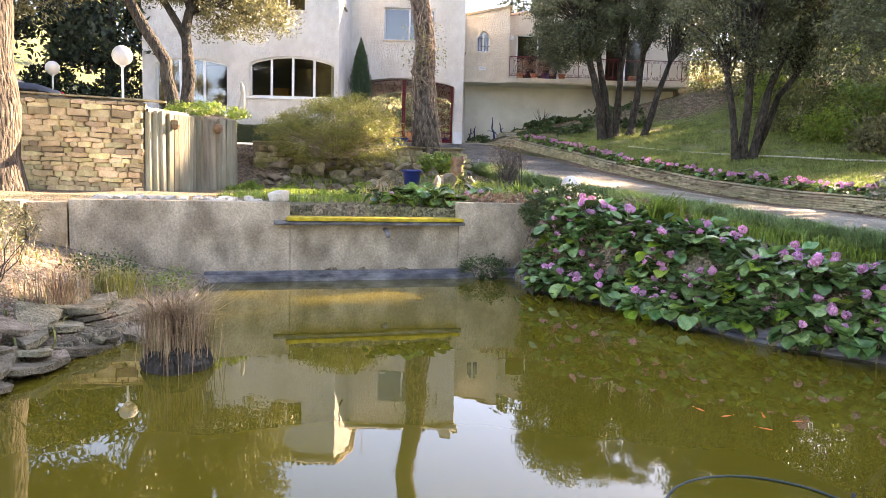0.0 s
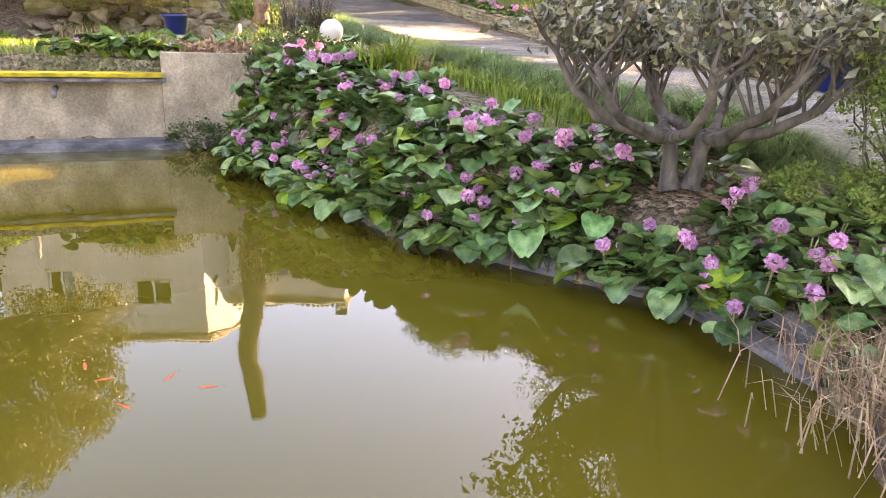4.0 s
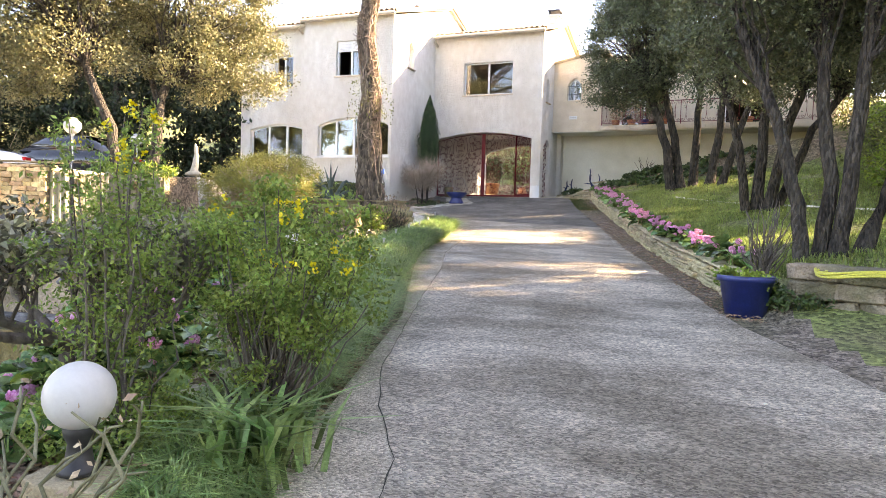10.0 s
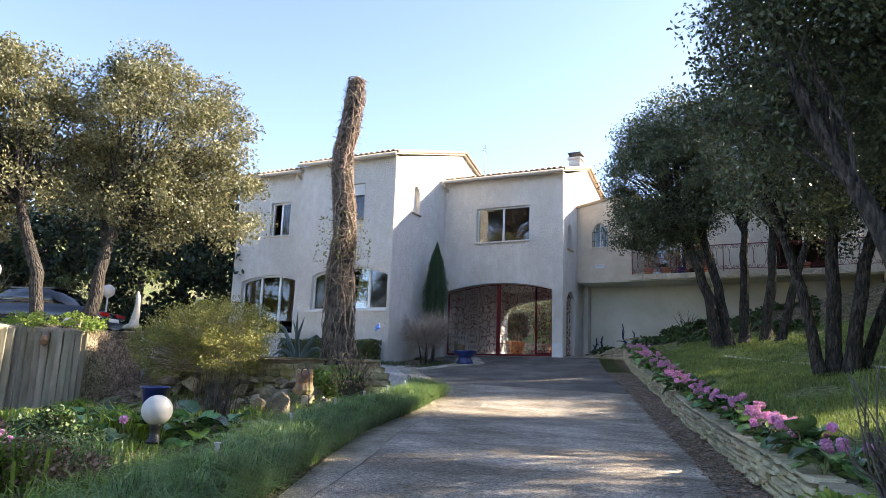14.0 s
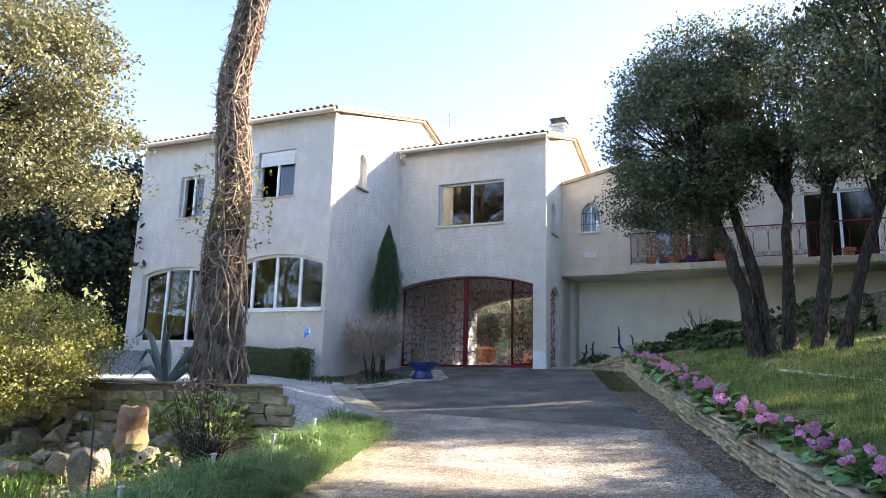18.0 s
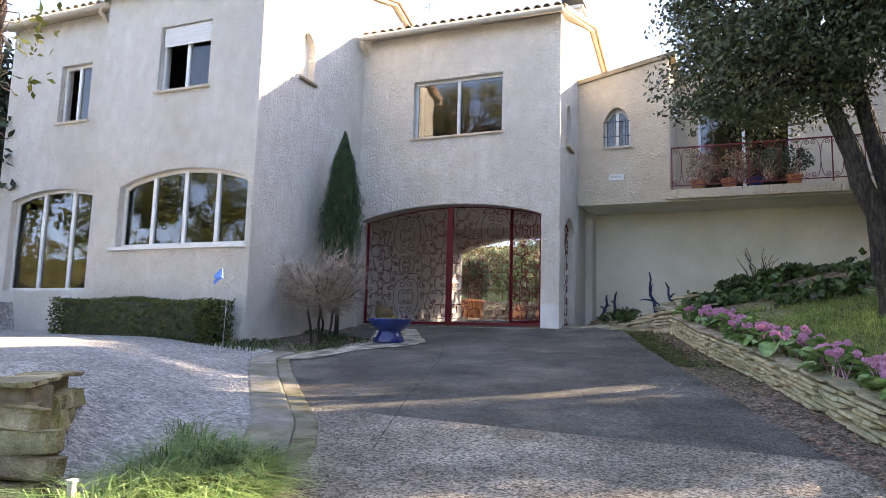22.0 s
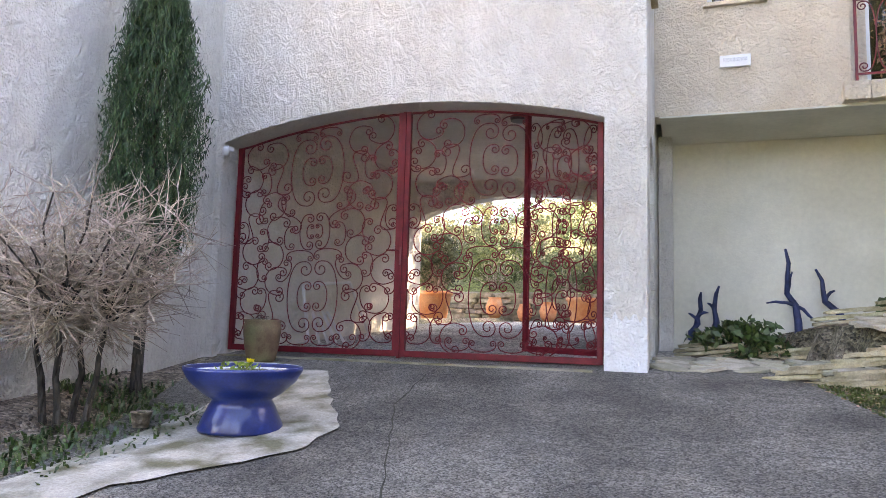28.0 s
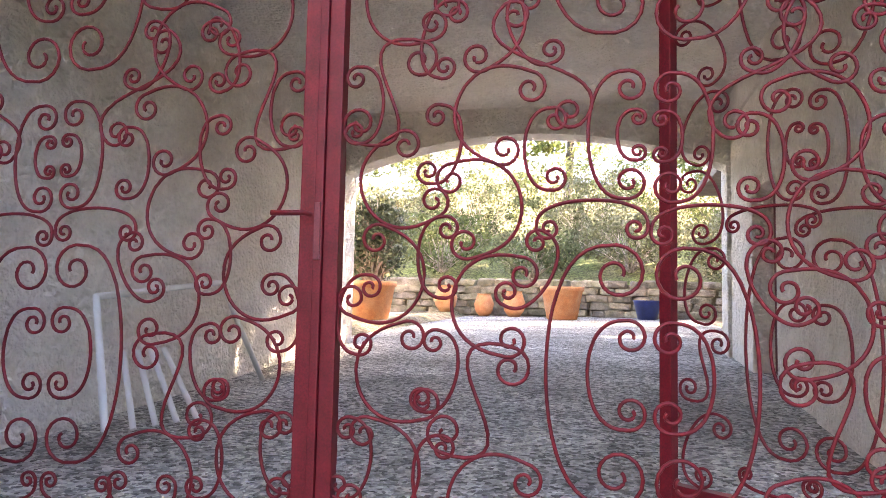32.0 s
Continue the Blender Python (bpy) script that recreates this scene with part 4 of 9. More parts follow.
def arched_window(opening, y, leaves, label):
    u0, v0 = opening[0]
    u1 = opening[1][0]
    spring, top = opening[2][1], max(v for _, v in opening)
    bm, yy, fw = bmesh.new(), y + 0.14, 0.06
    inner = [(u0 + fw, v0 + fw), (u1 - fw, v0 + fw)] + [(min(max(u, u0 + fw), u1 - fw), v - fw) for u, v in opening[2:]]
    fr = part("window", panel(opening, [inner], 0.06, facing_south(yy)), M["pvc"], house, label)
    for k in range(1, leaves):
        u = u0 + (u1 - u0) * k / leaves
        t = (u1 - u) / (u1 - u0)
        head = spring + (top - spring) * math.sin(math.pi * t) ** 0.8
        part("mullion", box(u - 0.04, u + 0.04, yy - 0.012, yy + 0.05, v0 + fw, head - 0.03, 0.005), M["pvc"], fr)
    p = part("pane", panel(inner, [], 0.008, facing_south(yy + 0.026)), M["glass"], fr)
    p.visible_shadow = False
    return fr


bay = arched_window(BAY, YB, 4, "wide arched window with white frames")
part("sill", box(-6.72, -3.55, YB - 0.07, YB + 0.15, 3.97, 4.036, 0.01), M["pvc"], bay)
arched_window(FRENCH, YL, 3, "tall arched window door with white frames")
for op, x in ((SLIT, XB), (SLIT2, XM)):
    u0, v0 = op[0]
    u1 = op[1][0]
    sl = part("window", panel(op, [], 0.03, facing_east(x - 0.16)), M["shutter"], house, "arched slit window with white screen")
    part("sill", box(x - 0.1, x + 0.07, u0 - 0.05, u1 + 0.05, v0 - 0.05, v0 - 0.004, 0.006), M["tile"], sl)
    part("bar", box(x - 0.13, x - 0.11, (u0 + u1) / 2 - 0.012, (u0 + u1) / 2 + 0.012, v0, v0 + 0.95), M["gutter"], sl)
bw = arched_window(SLIT3, YW + 0.04, 2, "small arched window behind iron bars")
part("sill", box(1.56, 2.21, YW - 0.05, YW + 0.15, 6.65, 6.696, 0.006), M["stucco_cream"], bw)
for k in range(4):
    part("bar", box(1.67 + 0.13 * k, 1.685 + 0.13 * k, YW + 0.02, YW + 0.036, 6.72, 7.3 + (0.12 if k in (1, 2) else 0)), M["black_iron"], bw)
for z in (6.92, 7.24):
    part("bar", box(1.58, 2.19, YW + 0.005, YW + 0.02, z, z + 0.018), M["black_iron"], bw)
for (a, c), (b, _), (_, d), _ in DOORS:
    window(a, b, c, d, 32.2, 2, sill=False, depth=0.06, label="white-framed sliding balcony door")
part("vent_grille", add_box(box(1.72, 2.03, YW - 0.04, YW, 5.95, 6.08, 0.006), 1.75, 2.0, YW - 0.045, YW - 0.03, 6.0, 6.05), M["pvc"], house, "white vent cover")
part("vent_slot", box(1.755, 1.995, YW - 0.047, YW - 0.0455, 6.005, 6.045), M["grey_alu"], house, "grey louvre of the vent")
wl = part("wall_lamp", lathe([(0.03, -0.12), (0.10, -0.08), (0.11, 0.05), (0.05, 0.12), (0, 0.125)], 12, at=(3.07, YW + 0.2, 7.35)), M["globe"], house, "round white wall lamp")
part("ceiling_lamp", lathe([(0.11, -0.06), (0.12, 0.0), (0.02, 0.01)], 12, at=(-0.6, 31.2, 5.73)), M["black_iron"], house, "small dark ceiling lamp")
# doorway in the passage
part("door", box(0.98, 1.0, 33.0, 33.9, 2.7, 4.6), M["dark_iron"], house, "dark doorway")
part("baseboard", box(XM + 0.01, XM + 0.17, 31.5, 31.94, 2.6, 5.44), M["stucco"], house, "white corner pilaster")

sensor = thing("security_sensor", "small white movement sensor under the porch arch", "sensor", (-3.30, 29.0, 4.93))
part("arm", box(-0.03, 0.03, 0.0, 0.10, -0.02, 0.03, 0.006), M["pvc"], sensor)
part("head", lathe([(0.0, -0.05), (0.035, -0.045), (0.04, 0.0), (0.035, 0.03), (0.0, 0.04)], 14, at=(0.02, -0.02, -0.03)), M["pvc"], sensor, "", True)
foot = [(0.675, 2.62), (XM - 0.004, 2.62)] + [(XM - 0.004 - 0.36 * k / 12, 3.22 + 0.035 * math.sin(k * 2.3) + 0.02 * math.sin(k * 5.1)) for k in range(13)]
part("paint_patch", panel(foot, [], 0.004, facing_south(YM - 0.0045)), M["fresh_paint"], house, "fresh white paint at the pillar's foot")

# ---- walls and things by the pond ----
WALL_A, WALL_B = Vector((-6.2, 8.45)), Vector((1.75, 10.83))
wd = (WALL_B - WALL_A).normalized()
wn2 = Vector((-wd.y, wd.x))


def on_wall(s, d, z):
    p = WALL_A + wd * s + wn2 * d
    return (p.x, p.y, z)


def wall_block(s0, s1, d0, d1, z0, z1):
    bm = box(s0, s1, d0, d1, z0, z1, 0.012)
    for v in bm.verts:
        v.co = on_wall(*v.co)
    return bm


pond_wall = thing("pond_wall", "weathered grey concrete retaining wall along the pond", "retaining wall")
S0, S1 = 4.42, 6.86      # the spillway with its lower sill
part("wall", wall_block(1.7, S0, 0, 0.3, -0.4, 1.06), M["concrete"], pond_wall)
part("wall", wall_block(S0 + 0.003, S1 - 0.003, 0.02, 0.3, -0.4, 0.80), M["concrete"], pond_wall)
part("wall", wall_block(S1, 8.3, 0, 0.3, -0.4, 1.10), M["concrete"], pond_wall)
part("wall", wall_block(0.6, 1.2, -0.12, 0.3, 0.1, 1.04), M["sandy"], pond_wall, "broken sandy concrete block")
part("wall", wall_block(1.22, 1.68, 0.02, 0.3, 0.1, 1.02), M["sandy"], pond_wall)
part("wall", wall_block(-2.6, 0.58, 0.05, 0.3, 0.2, 1.0), M["concrete"], pond_wall)
part("sill", wall_block(S0 - 0.05, S1 + 0.02, -0.16, 0.30, 0.82, 0.87), M["lichen"], pond_wall, "sill covered in yellow lichen")
part("ledge", wall_block(S0 - 0.22, S1 + 0.05, -0.12, 0.02, 0.765, 0.815), M["liner"], pond_wall)
part("plinth", wall_block(3.3, 8.2, -0.10, -0.003, -0.3, 0.13), M["liner"], pond_wall, "grey plinth at the water line")
part("liner", wall_block(3.0, 8.1, -0.16, -0.103, -0.3, 0.09), M["liner"], pond_wall, "dark pond liner")
spout = Soup().tube([on_wall(5.75, 0.0, 0.70), on_wall(5.75, -0.12, 0.68), on_wall(5.75, -0.22, 0.62)], 0.03, 8)
spout.link("spout", M["liner"], pond_wall)
hose = Soup().tube([(1.57 + 0.47 * math.cos(a), 3.02 + 0.47 * math.sin(a), 0.004 + 0.003 * math.sin(2 * a)) for a in np.linspace(0, 6.28, 48)], 0.007, 6)
tagged(hose.link("hose", M["drift_green"]), "thin dark green hose ring floating on the pond", "hose")
for x, y, a in ((1.93, 4.44, 0.4), (2.18, 4.46, 1.3), (2.08, 4.22, 2.6), (2.36, 4.37, 0.1), (1.8, 4.56, 2.0)):
    fish = bmesh.new()
    lathe([(0.0, -0.09), (0.018, -0.06), (0.026, -0.01), (0.017, 0.05), (0.005, 0.075), (0.02, 0.1), (0.0, 0.101)], 8, fish)
    for v in fish.verts:
        v.co = Vector((v.co.z, v.co.x * 0.7, v.co.y * 0.55)) * 0.62
    f = part("goldfish", fish, M["koi"], smooth=True)
    f.matrix_basis = pose(x, y, -0.004, 0, 0, math.degrees(a))
    tagged(f, "small orange goldfish at the pond surface", "fish", "goldfish")
pipe = Soup().tube([(1.98, 3.14, -0.2), (1.99, 3.15, 0.08)], 0.010, 6)
tagged(pipe.link("stake", M["black_plastic"]), "short dark stake standing in the pond", "stake")
rim = Soup()
rim.tube([(x, y, 0.0) for x, y in POND[1:9]], 0.05, 6, 0.2)
sheet = [p for (ax, ay), (bx, by) in zip(POND[1:9], POND[2:10]) for p in [(ax + (bx - ax) * k / 8, ay + (by - ay) * k / 8) for k in range(8)]]
for x, y in sheet:
    q = 0.015 * math.sin(7 * x + 5 * y)
    rim.v += [(x - 0.03 + q, y - 0.03, -0.08), (x - 0.01 - q, y - 0.01, 0.05), (x + 0.02 + q, y + 0.02, 0.17 + q), (x + 0.12, y + 0.10, 0.19 + q)]
first = len(rim.v) - 4 * len(sheet)
for k in range(len(sheet) - 1):
    for j in range(3):
        o = first + 4 * k + j
        rim.f.append((o, o + 4, o + 5, o + 1))
tagged(rim.link("pond_liner", M["liner"]), "dark pond liner showing along the bank", "pond liner")

fence = thing("fence", "weathered concrete plank retaining fence in two bowed panels", "fence")
fm = {}
for w in (0.108, 0.118):
    bm = box(-w / 2, w / 2, -0.05, 0.05, 0, 1.62, 0.012)
    me = bpy.data.meshes.new("plank")
    bm.to_mesh(me)
    bm.free()
    me.materials.append(M["fence"])
    fm[w] = me
for (ax, ay), (bx, by) in (((-5.36, 13.46), (-4.97, 14.62)), ((-4.95, 14.72), (-4.36, 15.56))):
    for k in range(10):
        t = k / 9
        bow = 0.16 * math.sin(math.pi * t)
        x, y = ax + (bx - ax) * t + bow * 0.9, ay + (by - ay) * t - bow * 0.4
        share("plank", fm[0.108 if k % 3 else 0.118], fence, pose(x, y, 0.92 - rnd.uniform(0, 0.05), rnd.uniform(-1, 1), rnd.uniform(-1.2, 1.2), 62 - 50 * (t - 0.5)))
    back = Soup()
    for t in np.linspace(-0.02, 1.02, 12):
        x, y = ax + (bx - ax) * t + 0.144 * math.sin(math.pi * t) - 0.06, ay + (by - ay) * t - 0.064 * math.sin(math.pi * t) + 0.03
        back.v += [(x, y, 0.9), (x, y, 2.44), (x - 0.06, y + 0.03, 2.44), (x - 0.06, y + 0.03, 0.9)]
    back.f = [(4 * k + j, 4 * k + (j + 1) % 4, 4 * k + 4 + (j + 1) % 4, 4 * k + 4 + j) for k in range(11) for j in range(4)]
    back.link("backing", M["mortar"], fence, smooth=False)
    cap = Soup().tube([(ax + (bx - ax) * t + 0.144 * math.sin(math.pi * t) - 0.04, ay + (by - ay) * t - 0.06 * math.sin(math.pi * t) + 0.02, 2.50) for t in np.linspace(0, 1, 9)], 0.07, 6)
    cap.link("cap", M["concrete"], fence)
for x, y in ((-5.05, 13.85), (-4.55, 14.9)):
    mask = lathe([(0.0, -0.11), (0.07, -0.07), (0.10, 0.0), (0.08, 0.08), (0.0, 0.11)], 10)
    for v in mask.verts:
        v.co = Vector((v.co.x + x + 0.06, v.co.y * 0.8 + y - 0.06, v.co.z + 2.3))
    part("mask", mask, M["old_clay"], fence, "small clay ornament")


def globe_lamp(x, y, base, centre, r, pole_r, label, stone=False, metal="black_plastic"):
    lamp = thing("garden_lamp", label, "lamp", (x, y, base))
    part("globe", lathe([(0.02, -r)] + [(r * math.sin(a), -r * math.cos(a)) for a in np.linspace(0.2, math.pi, 16)], 28, at=(0, 0, centre - base)), M["globe"], lamp, "white globe shade", True)
    h = centre - base - r * 0.96
    if h > 0.4:
        part("pole", lathe([(0.05, 0), (0.05, 0.03), (pole_r, 0.04), (pole_r, h - 0.04), (0.05, h - 0.03), (0.06, h + 0.02)], 12), M[metal], lamp)
    else:
        part("stem", lathe([(0.085, 0), (0.085, 0.02), (0.058, 0.035), (0.045, h - 0.06), (0.06, h - 0.03), (0.07, h + 0.03)], 16), M[metal], lamp, "ribbed black plastic stem", True)
    return lamp


globe_lamp(6.07, 4.74, 0.585, 0.90, 0.140, 0.05, "white globe garden lamp on a flat stone")
globe_lamp(2.23, 11.67, 1.06, 1.39, 0.155, 0.05, "white globe garden lamp among bergenias")
globe_lamp(-6.38, 14.74, 2.62, 3.70, 0.20, 0.025, "white globe lamp on a thin white pole", metal="pvc")
globe_lamp(-11.2, 21.2, 2.8, 4.25, 0.20, 0.025, "white globe lamp beside the parked cars", metal="pvc")


def rock(sx, sy, sz, seed, flat=0.0):
    """An angular, worn stone: the hull of scattered points, its edges softened."""
    r = random.Random(seed)
    bm = bmesh.new()
    for k in range(12):
        d = Vector((r.gauss(0, 1), r.gauss(0, 1), r.gauss(0, 1))).normalized()
        bm.verts.new((d.x * 0.5 * sx * r.uniform(0.75, 1.15), d.y * 0.5 * sy * r.uniform(0.75, 1.15), max(-0.4, min(0.4, d.z * 0.6)) * sz))
    hull = bmesh.ops.convex_hull(bm, input=bm.verts[:])
    bmesh.ops.delete(bm, geom=[g for g in hull["geom_interior"] if isinstance(g, bmesh.types.BMVert)], context="VERTS")
    bmesh.ops.bevel(bm, geom=bm.edges[:], offset=0.03 * min(sx, sy, sz), segments=1, affect="EDGES")
    bmesh.ops.recalc_face_normals(bm, faces=bm.faces)
    me = bpy.data.meshes.new("rock")
    bm.to_mesh(me)
    bm.free()
    return me


def slab_mesh(sx, sy, h, seed, material):
    """A flat split stone: an uneven outline with worn edges and a slightly hollow top."""
    r = random.Random(seed)
    bm = bmesh.new()
    n = 7
    low, top = [], []
    for k in range(n):
        a = 2 * math.pi * (k + r.uniform(-0.28, 0.28)) / n
        f = r.uniform(0.70, 1.12) / max(abs(math.cos(a)), abs(math.sin(a))) ** 0.55
        x, y = 0.5 * sx * f * math.cos(a), 0.5 * sy * f * math.sin(a)
        low.append(bm.verts.new((x * r.uniform(0.9, 1.03), y * r.uniform(0.9, 1.03), -h / 2)))
        top.append(bm.verts.new((x, y, h / 2 + r.uniform(-0.1, 0.1) * h)))
    bm.faces.new(low[::-1])
    mid = bm.verts.new((0, 0, h / 2))
    for k in range(n):
        bm.faces.new((low[k], low[(k + 1) % n], top[(k + 1) % n], top[k]))
        bm.faces.new((top[k], top[(k + 1) % n], mid))
    bmesh.ops.bevel(bm, geom=[e for e in bm.edges if mid not in e.verts], offset=0.07 * h, segments=1, affect="EDGES")
    bmesh.ops.recalc_face_normals(bm, faces=bm.faces)
    me = bpy.data.meshes.new("slab")
    bm.to_mesh(me)
    bm.free()
    me.materials.append(M[material])
    return me


def put_rock(name, label, category, me, material, m, group=""):
    if not me.materials:
        me.materials.append(material)
    ob = new(name, me)
    ob.matrix_basis = m
    return tagged(ob, label, category, group)


put_rock("flat_stone", "flat ochre stone carrying a globe lamp", "stone", slab_mesh(0.50, 0.38, 0.09, 5, "lampstone"), M["lampstone"], pose(6.07, 4.72, 0.532, 0, 0, 12))
ROCKS = [rock(1, 0.8, 0.75, 20 + k) for k in range(6)]
for me in ROCKS:
    me.materials.append(M["rock"])
n = 0
for row, (yoff, z0, size) in enumerate(((-1.95, 0.98, 0.42), (-1.6, 1.12, 0.5), (-1.25, 1.28, 0.44), (-0.95, 1.46, 0.5), (-0.6, 1.62, 0.44), (-0.3, 1.80, 0.42))):
    x = -4.3 + 0.15 * row
    while x < -0.15 + 0.14 * row:
        s = size * rnd.uniform(0.6, 1.35)
        y = float(np.interp(x, [a for a, _ in ROCK_LINE], [b for _, b in ROCK_LINE])) + yoff + rnd.uniform(-0.12, 0.12)
        ob = new("boulder", ROCKS[n % 6])
        ob.matrix_basis = pose(x, y, z0 + rnd.uniform(-0.08, 0.08), rnd.uniform(-20, 20), rnd.uniform(-20, 20), rnd.uniform(0, 360)) @ Matrix.Diagonal((s * rnd.uniform(0.9, 1.4), s, s * rnd.uniform(0.55, 0.95), 1))
        tagged(ob, "rough grey-brown rockery boulder", "rock", "rockery")
        x += s * 0.8
        n += 1
for x, y, s, h in ((0.35, 15.9, 0.4, 0.6), (0.0, 16.3, 0.4, 0.5), (-0.6, 16.4, 0.45, 0.45), (0.75, 16.6, 0.3, 0.3), (-1.2, 16.2, 0.4, 0.35), (0.2, 16.8, 0.35, 0.4)):
    ob = new("boulder", ROCKS[n % 6])
    ob.matrix_basis = pose(x, y, hz(x, y) + h * 0.35, 8, 6, 50 * n) @ Matrix.Diagonal((s, s, h * 1.2, 1))
    tagged(ob, "upright grey rockery boulder", "rock", "rockery")
    n += 1
stump = lathe([(0.15, 0), (0.17, 0.08), (0.13, 0.2), (0.145, 0.34), (0.12, 0.42), (0.07, 0.41), (0.0, 0.36)], 11, at=(0.5, 16.3, 1.5))
for v in stump.verts:
    v.co += Vector((rnd.uniform(-0.025, 0.025), rnd.uniform(-0.025, 0.025), rnd.uniform(-0.02, 0.02)))
tagged(part("stump", stump, M["old_clay"]), "pale hollow log standing in the rockery", "log")

# stacked slabs on the west bank
SLABS = [slab_mesh(0.8, 0.5, 0.09, 60 + k, "flagstone") for k in range(4)]
BANK = [slab_mesh(sx, sy, h, 90 + k, "bank_slab") for k, (sx, sy, h) in enumerate(((0.62, 0.42, 0.05), (0.48, 0.36, 0.045), (0.55, 0.3, 0.06), (0.4, 0.34, 0.04), (0.7, 0.4, 0.055)))]
for layer in range(4):
    y = 2.6 + 0.11 * layer
    while y < 7.3 - 0.25 * layer:
        x = float(np.interp(y, (2.6, 4.8, 5.65, 6.4, 7.3), (-2.75, -2.88, -2.84, -2.68, -2.85))) + 0.06 - 0.13 * layer + rnd.uniform(-0.07, 0.09)
        ob = new("slab", BANK[rnd.randrange(5)])
        ob.matrix_basis = pose(x, y, 0.055 + 0.062 * layer + rnd.uniform(-0.012, 0.016), rnd.uniform(-11, 11), rnd.uniform(-12, 8), 90 + rnd.uniform(-60, 60)) @ Matrix.Diagonal((rnd.uniform(0.75, 1.15), rnd.uniform(0.75, 1.1), rnd.uniform(0.8, 1.25), 1))
        tagged(ob, "flat split stone slab stacked at the pond's edge", "stone", "slabs on the bank")
        y += rnd.uniform(0.27, 0.42)
PEBBLES = [rock(0.3, 0.24, 0.16, 80 + k) for k in range(4)]
for me in PEBBLES:
    me.materials.append(M["pale_pebble"])
for k in range(110):
    s = rnd.uniform(1.8, 7.6)
    d = rnd.uniform(0.36, 1.3)
    if S0 - 0.3 < s < S1 + 0.3:
        continue
    x, y, _ = on_wall(s, d, 0)
    q = rnd.uniform(0.4, 0.9) * (1.0 if s < 4 else 0.7)
    ob = new("pebble", PEBBLES[k % 4])
    ob.matrix_basis = pose(x, y, hz(x, y) + 0.03, rnd.uniform(-15, 15), 0, rnd.uniform(0, 360)) @ Matrix.Diagonal((q, q, q, 1))
    tagged(ob, "pale rounded stone lying above the pond wall", "stone", "pale stones")
ob = new("pebble", PEBBLES[1])
ob.matrix_basis = pose(*on_wall(4.3, 0.15, 1.14), 0, 0, 30) @ Matrix.Diagonal((1.2, 1.1, 1.3, 1))
tagged(ob, "pale carved stone on the wall corner", "stone")

# court wall under the trunk, and the kerb
kerb = thing("kerb", "broad concrete kerb curving along the gravel court", "kerb", kind="")


def kerb_line(y, off):
    """A point beside the drive's left edge, off metres outwards."""
    d = Vector((float(x_left(y + 0.25)) - float(x_left(y - 0.25)), 0.5)).normalized()
    return float(x_left(y)) - d.y * off, y + d.x * off


def kerb_strip(y0, y1, o0, o1, lift, drop, steps=5):
    bm = bmesh.new()
    rings = []
    for k in range(steps + 1):
        y = y0 + (y1 - y0) * k / steps
        (ax, ay), (bx, by) = kerb_line(y, o0), kerb_line(y, o1)
        z = float(zd(y))
        rings.append([bm.verts.new(q) for q in ((ax, ay, z - drop), (ax, ay, z + lift - 0.012), (ax + (bx - ax) * 0.08, ay + (by - ay) * 0.08, z + lift), (ax + (bx - ax) * 0.92, ay + (by - ay) * 0.92, z + lift), (bx, by, z + lift - 0.012), (bx, by, z - drop))])
    for a, b in zip(rings, rings[1:]):
        for k in range(6):
            bm.faces.new((a[k], a[(k + 1) % 6], b[(k + 1) % 6], b[k]))
    bm.faces.new(rings[0]), bm.faces.new(rings[-1])
    return bm


y = 19.0
while y < 24.2:
    part("kerbstone", kerb_strip(y, y + 0.985, 0.2, 0.56, 0.045, 0.1), M["kerb"], kerb)
    part("gutter", kerb_strip(y, y + 0.99, 0.0, 0.197, 0.02, 0.1), M["moss"], kerb, "mossy concrete gutter strip")
    y += 1.0
joint = thing("drive_joints", "dark joints and cracks in the concrete drive", "joint")


def crack(pts, w=0.012):
    v, f = [], []
    fine = []
    for a, b in zip(pts, pts[1:]):
        n = max(2, int(math.dist(a, b) / 0.18))
        fine += [(a[0] + (b[0] - a[0]) * k / n + rnd.uniform(-0.012, 0.012), a[1] + (b[1] - a[1]) * k / n + rnd.uniform(-0.012, 0.012)) for k in range(n)]
    fine.append(pts[-1])
    for i, (x, y) in enumerate(fine):
        q = fine[min(i + 1, len(fine) - 1)]
        p = fine[max(i - 1, 0)]
        d = Vector((q[0] - p[0], q[1] - p[1])).normalized() * w * rnd.uniform(0.4, 1.2) / 2
        z = float(zd(y)) + 0.016 - 0.11 * float(sway(y)) * min(1.0, max(0.0, (x - float(x_left(y))) / (float(x_right(y)) - float(x_left(y)))))
        v += [(x - d.y, y + d.x, z), (x + d.y, y - d.x, z)]
    f = [(2 * i, 2 * i + 1, 2 * i + 3, 2 * i + 2) for i in range(len(fine) - 1)]
    link_mesh("crack", v, f, M["crack"], joint)


crack([(7.3, 4.9), (6.98, 5.8), (6.5, 6.5), (6.1, 7.3), (5.07, 10.2), (4.4, 12.2), (3.5, 14.5), (2.8, 17.0)], 0.008)
crack([(1.75, 20.4), (0.91, 22.87), (0.4, 24.74), (-0.12, 26.16), (-0.67, 27.6), (-0.8, 28.6)], 0.012)
crack([(6.55, 6.9), (7.6, 7.2), (9.0, 7.4)], 0.009)
crack([(5.6, 9.3), (6.9, 9.6), (8.3, 9.9)], 0.009)
crack([(4.4, 12.4), (5.7, 12.7), (7.4, 13.0)], 0.009)
crack([(3.0, 15.6), (4.6, 15.9), (6.4, 16.2)], 0.009)
crack([(0.6, 23.8), (1.8, 24.0), (3.5, 24.3)], 0.010)
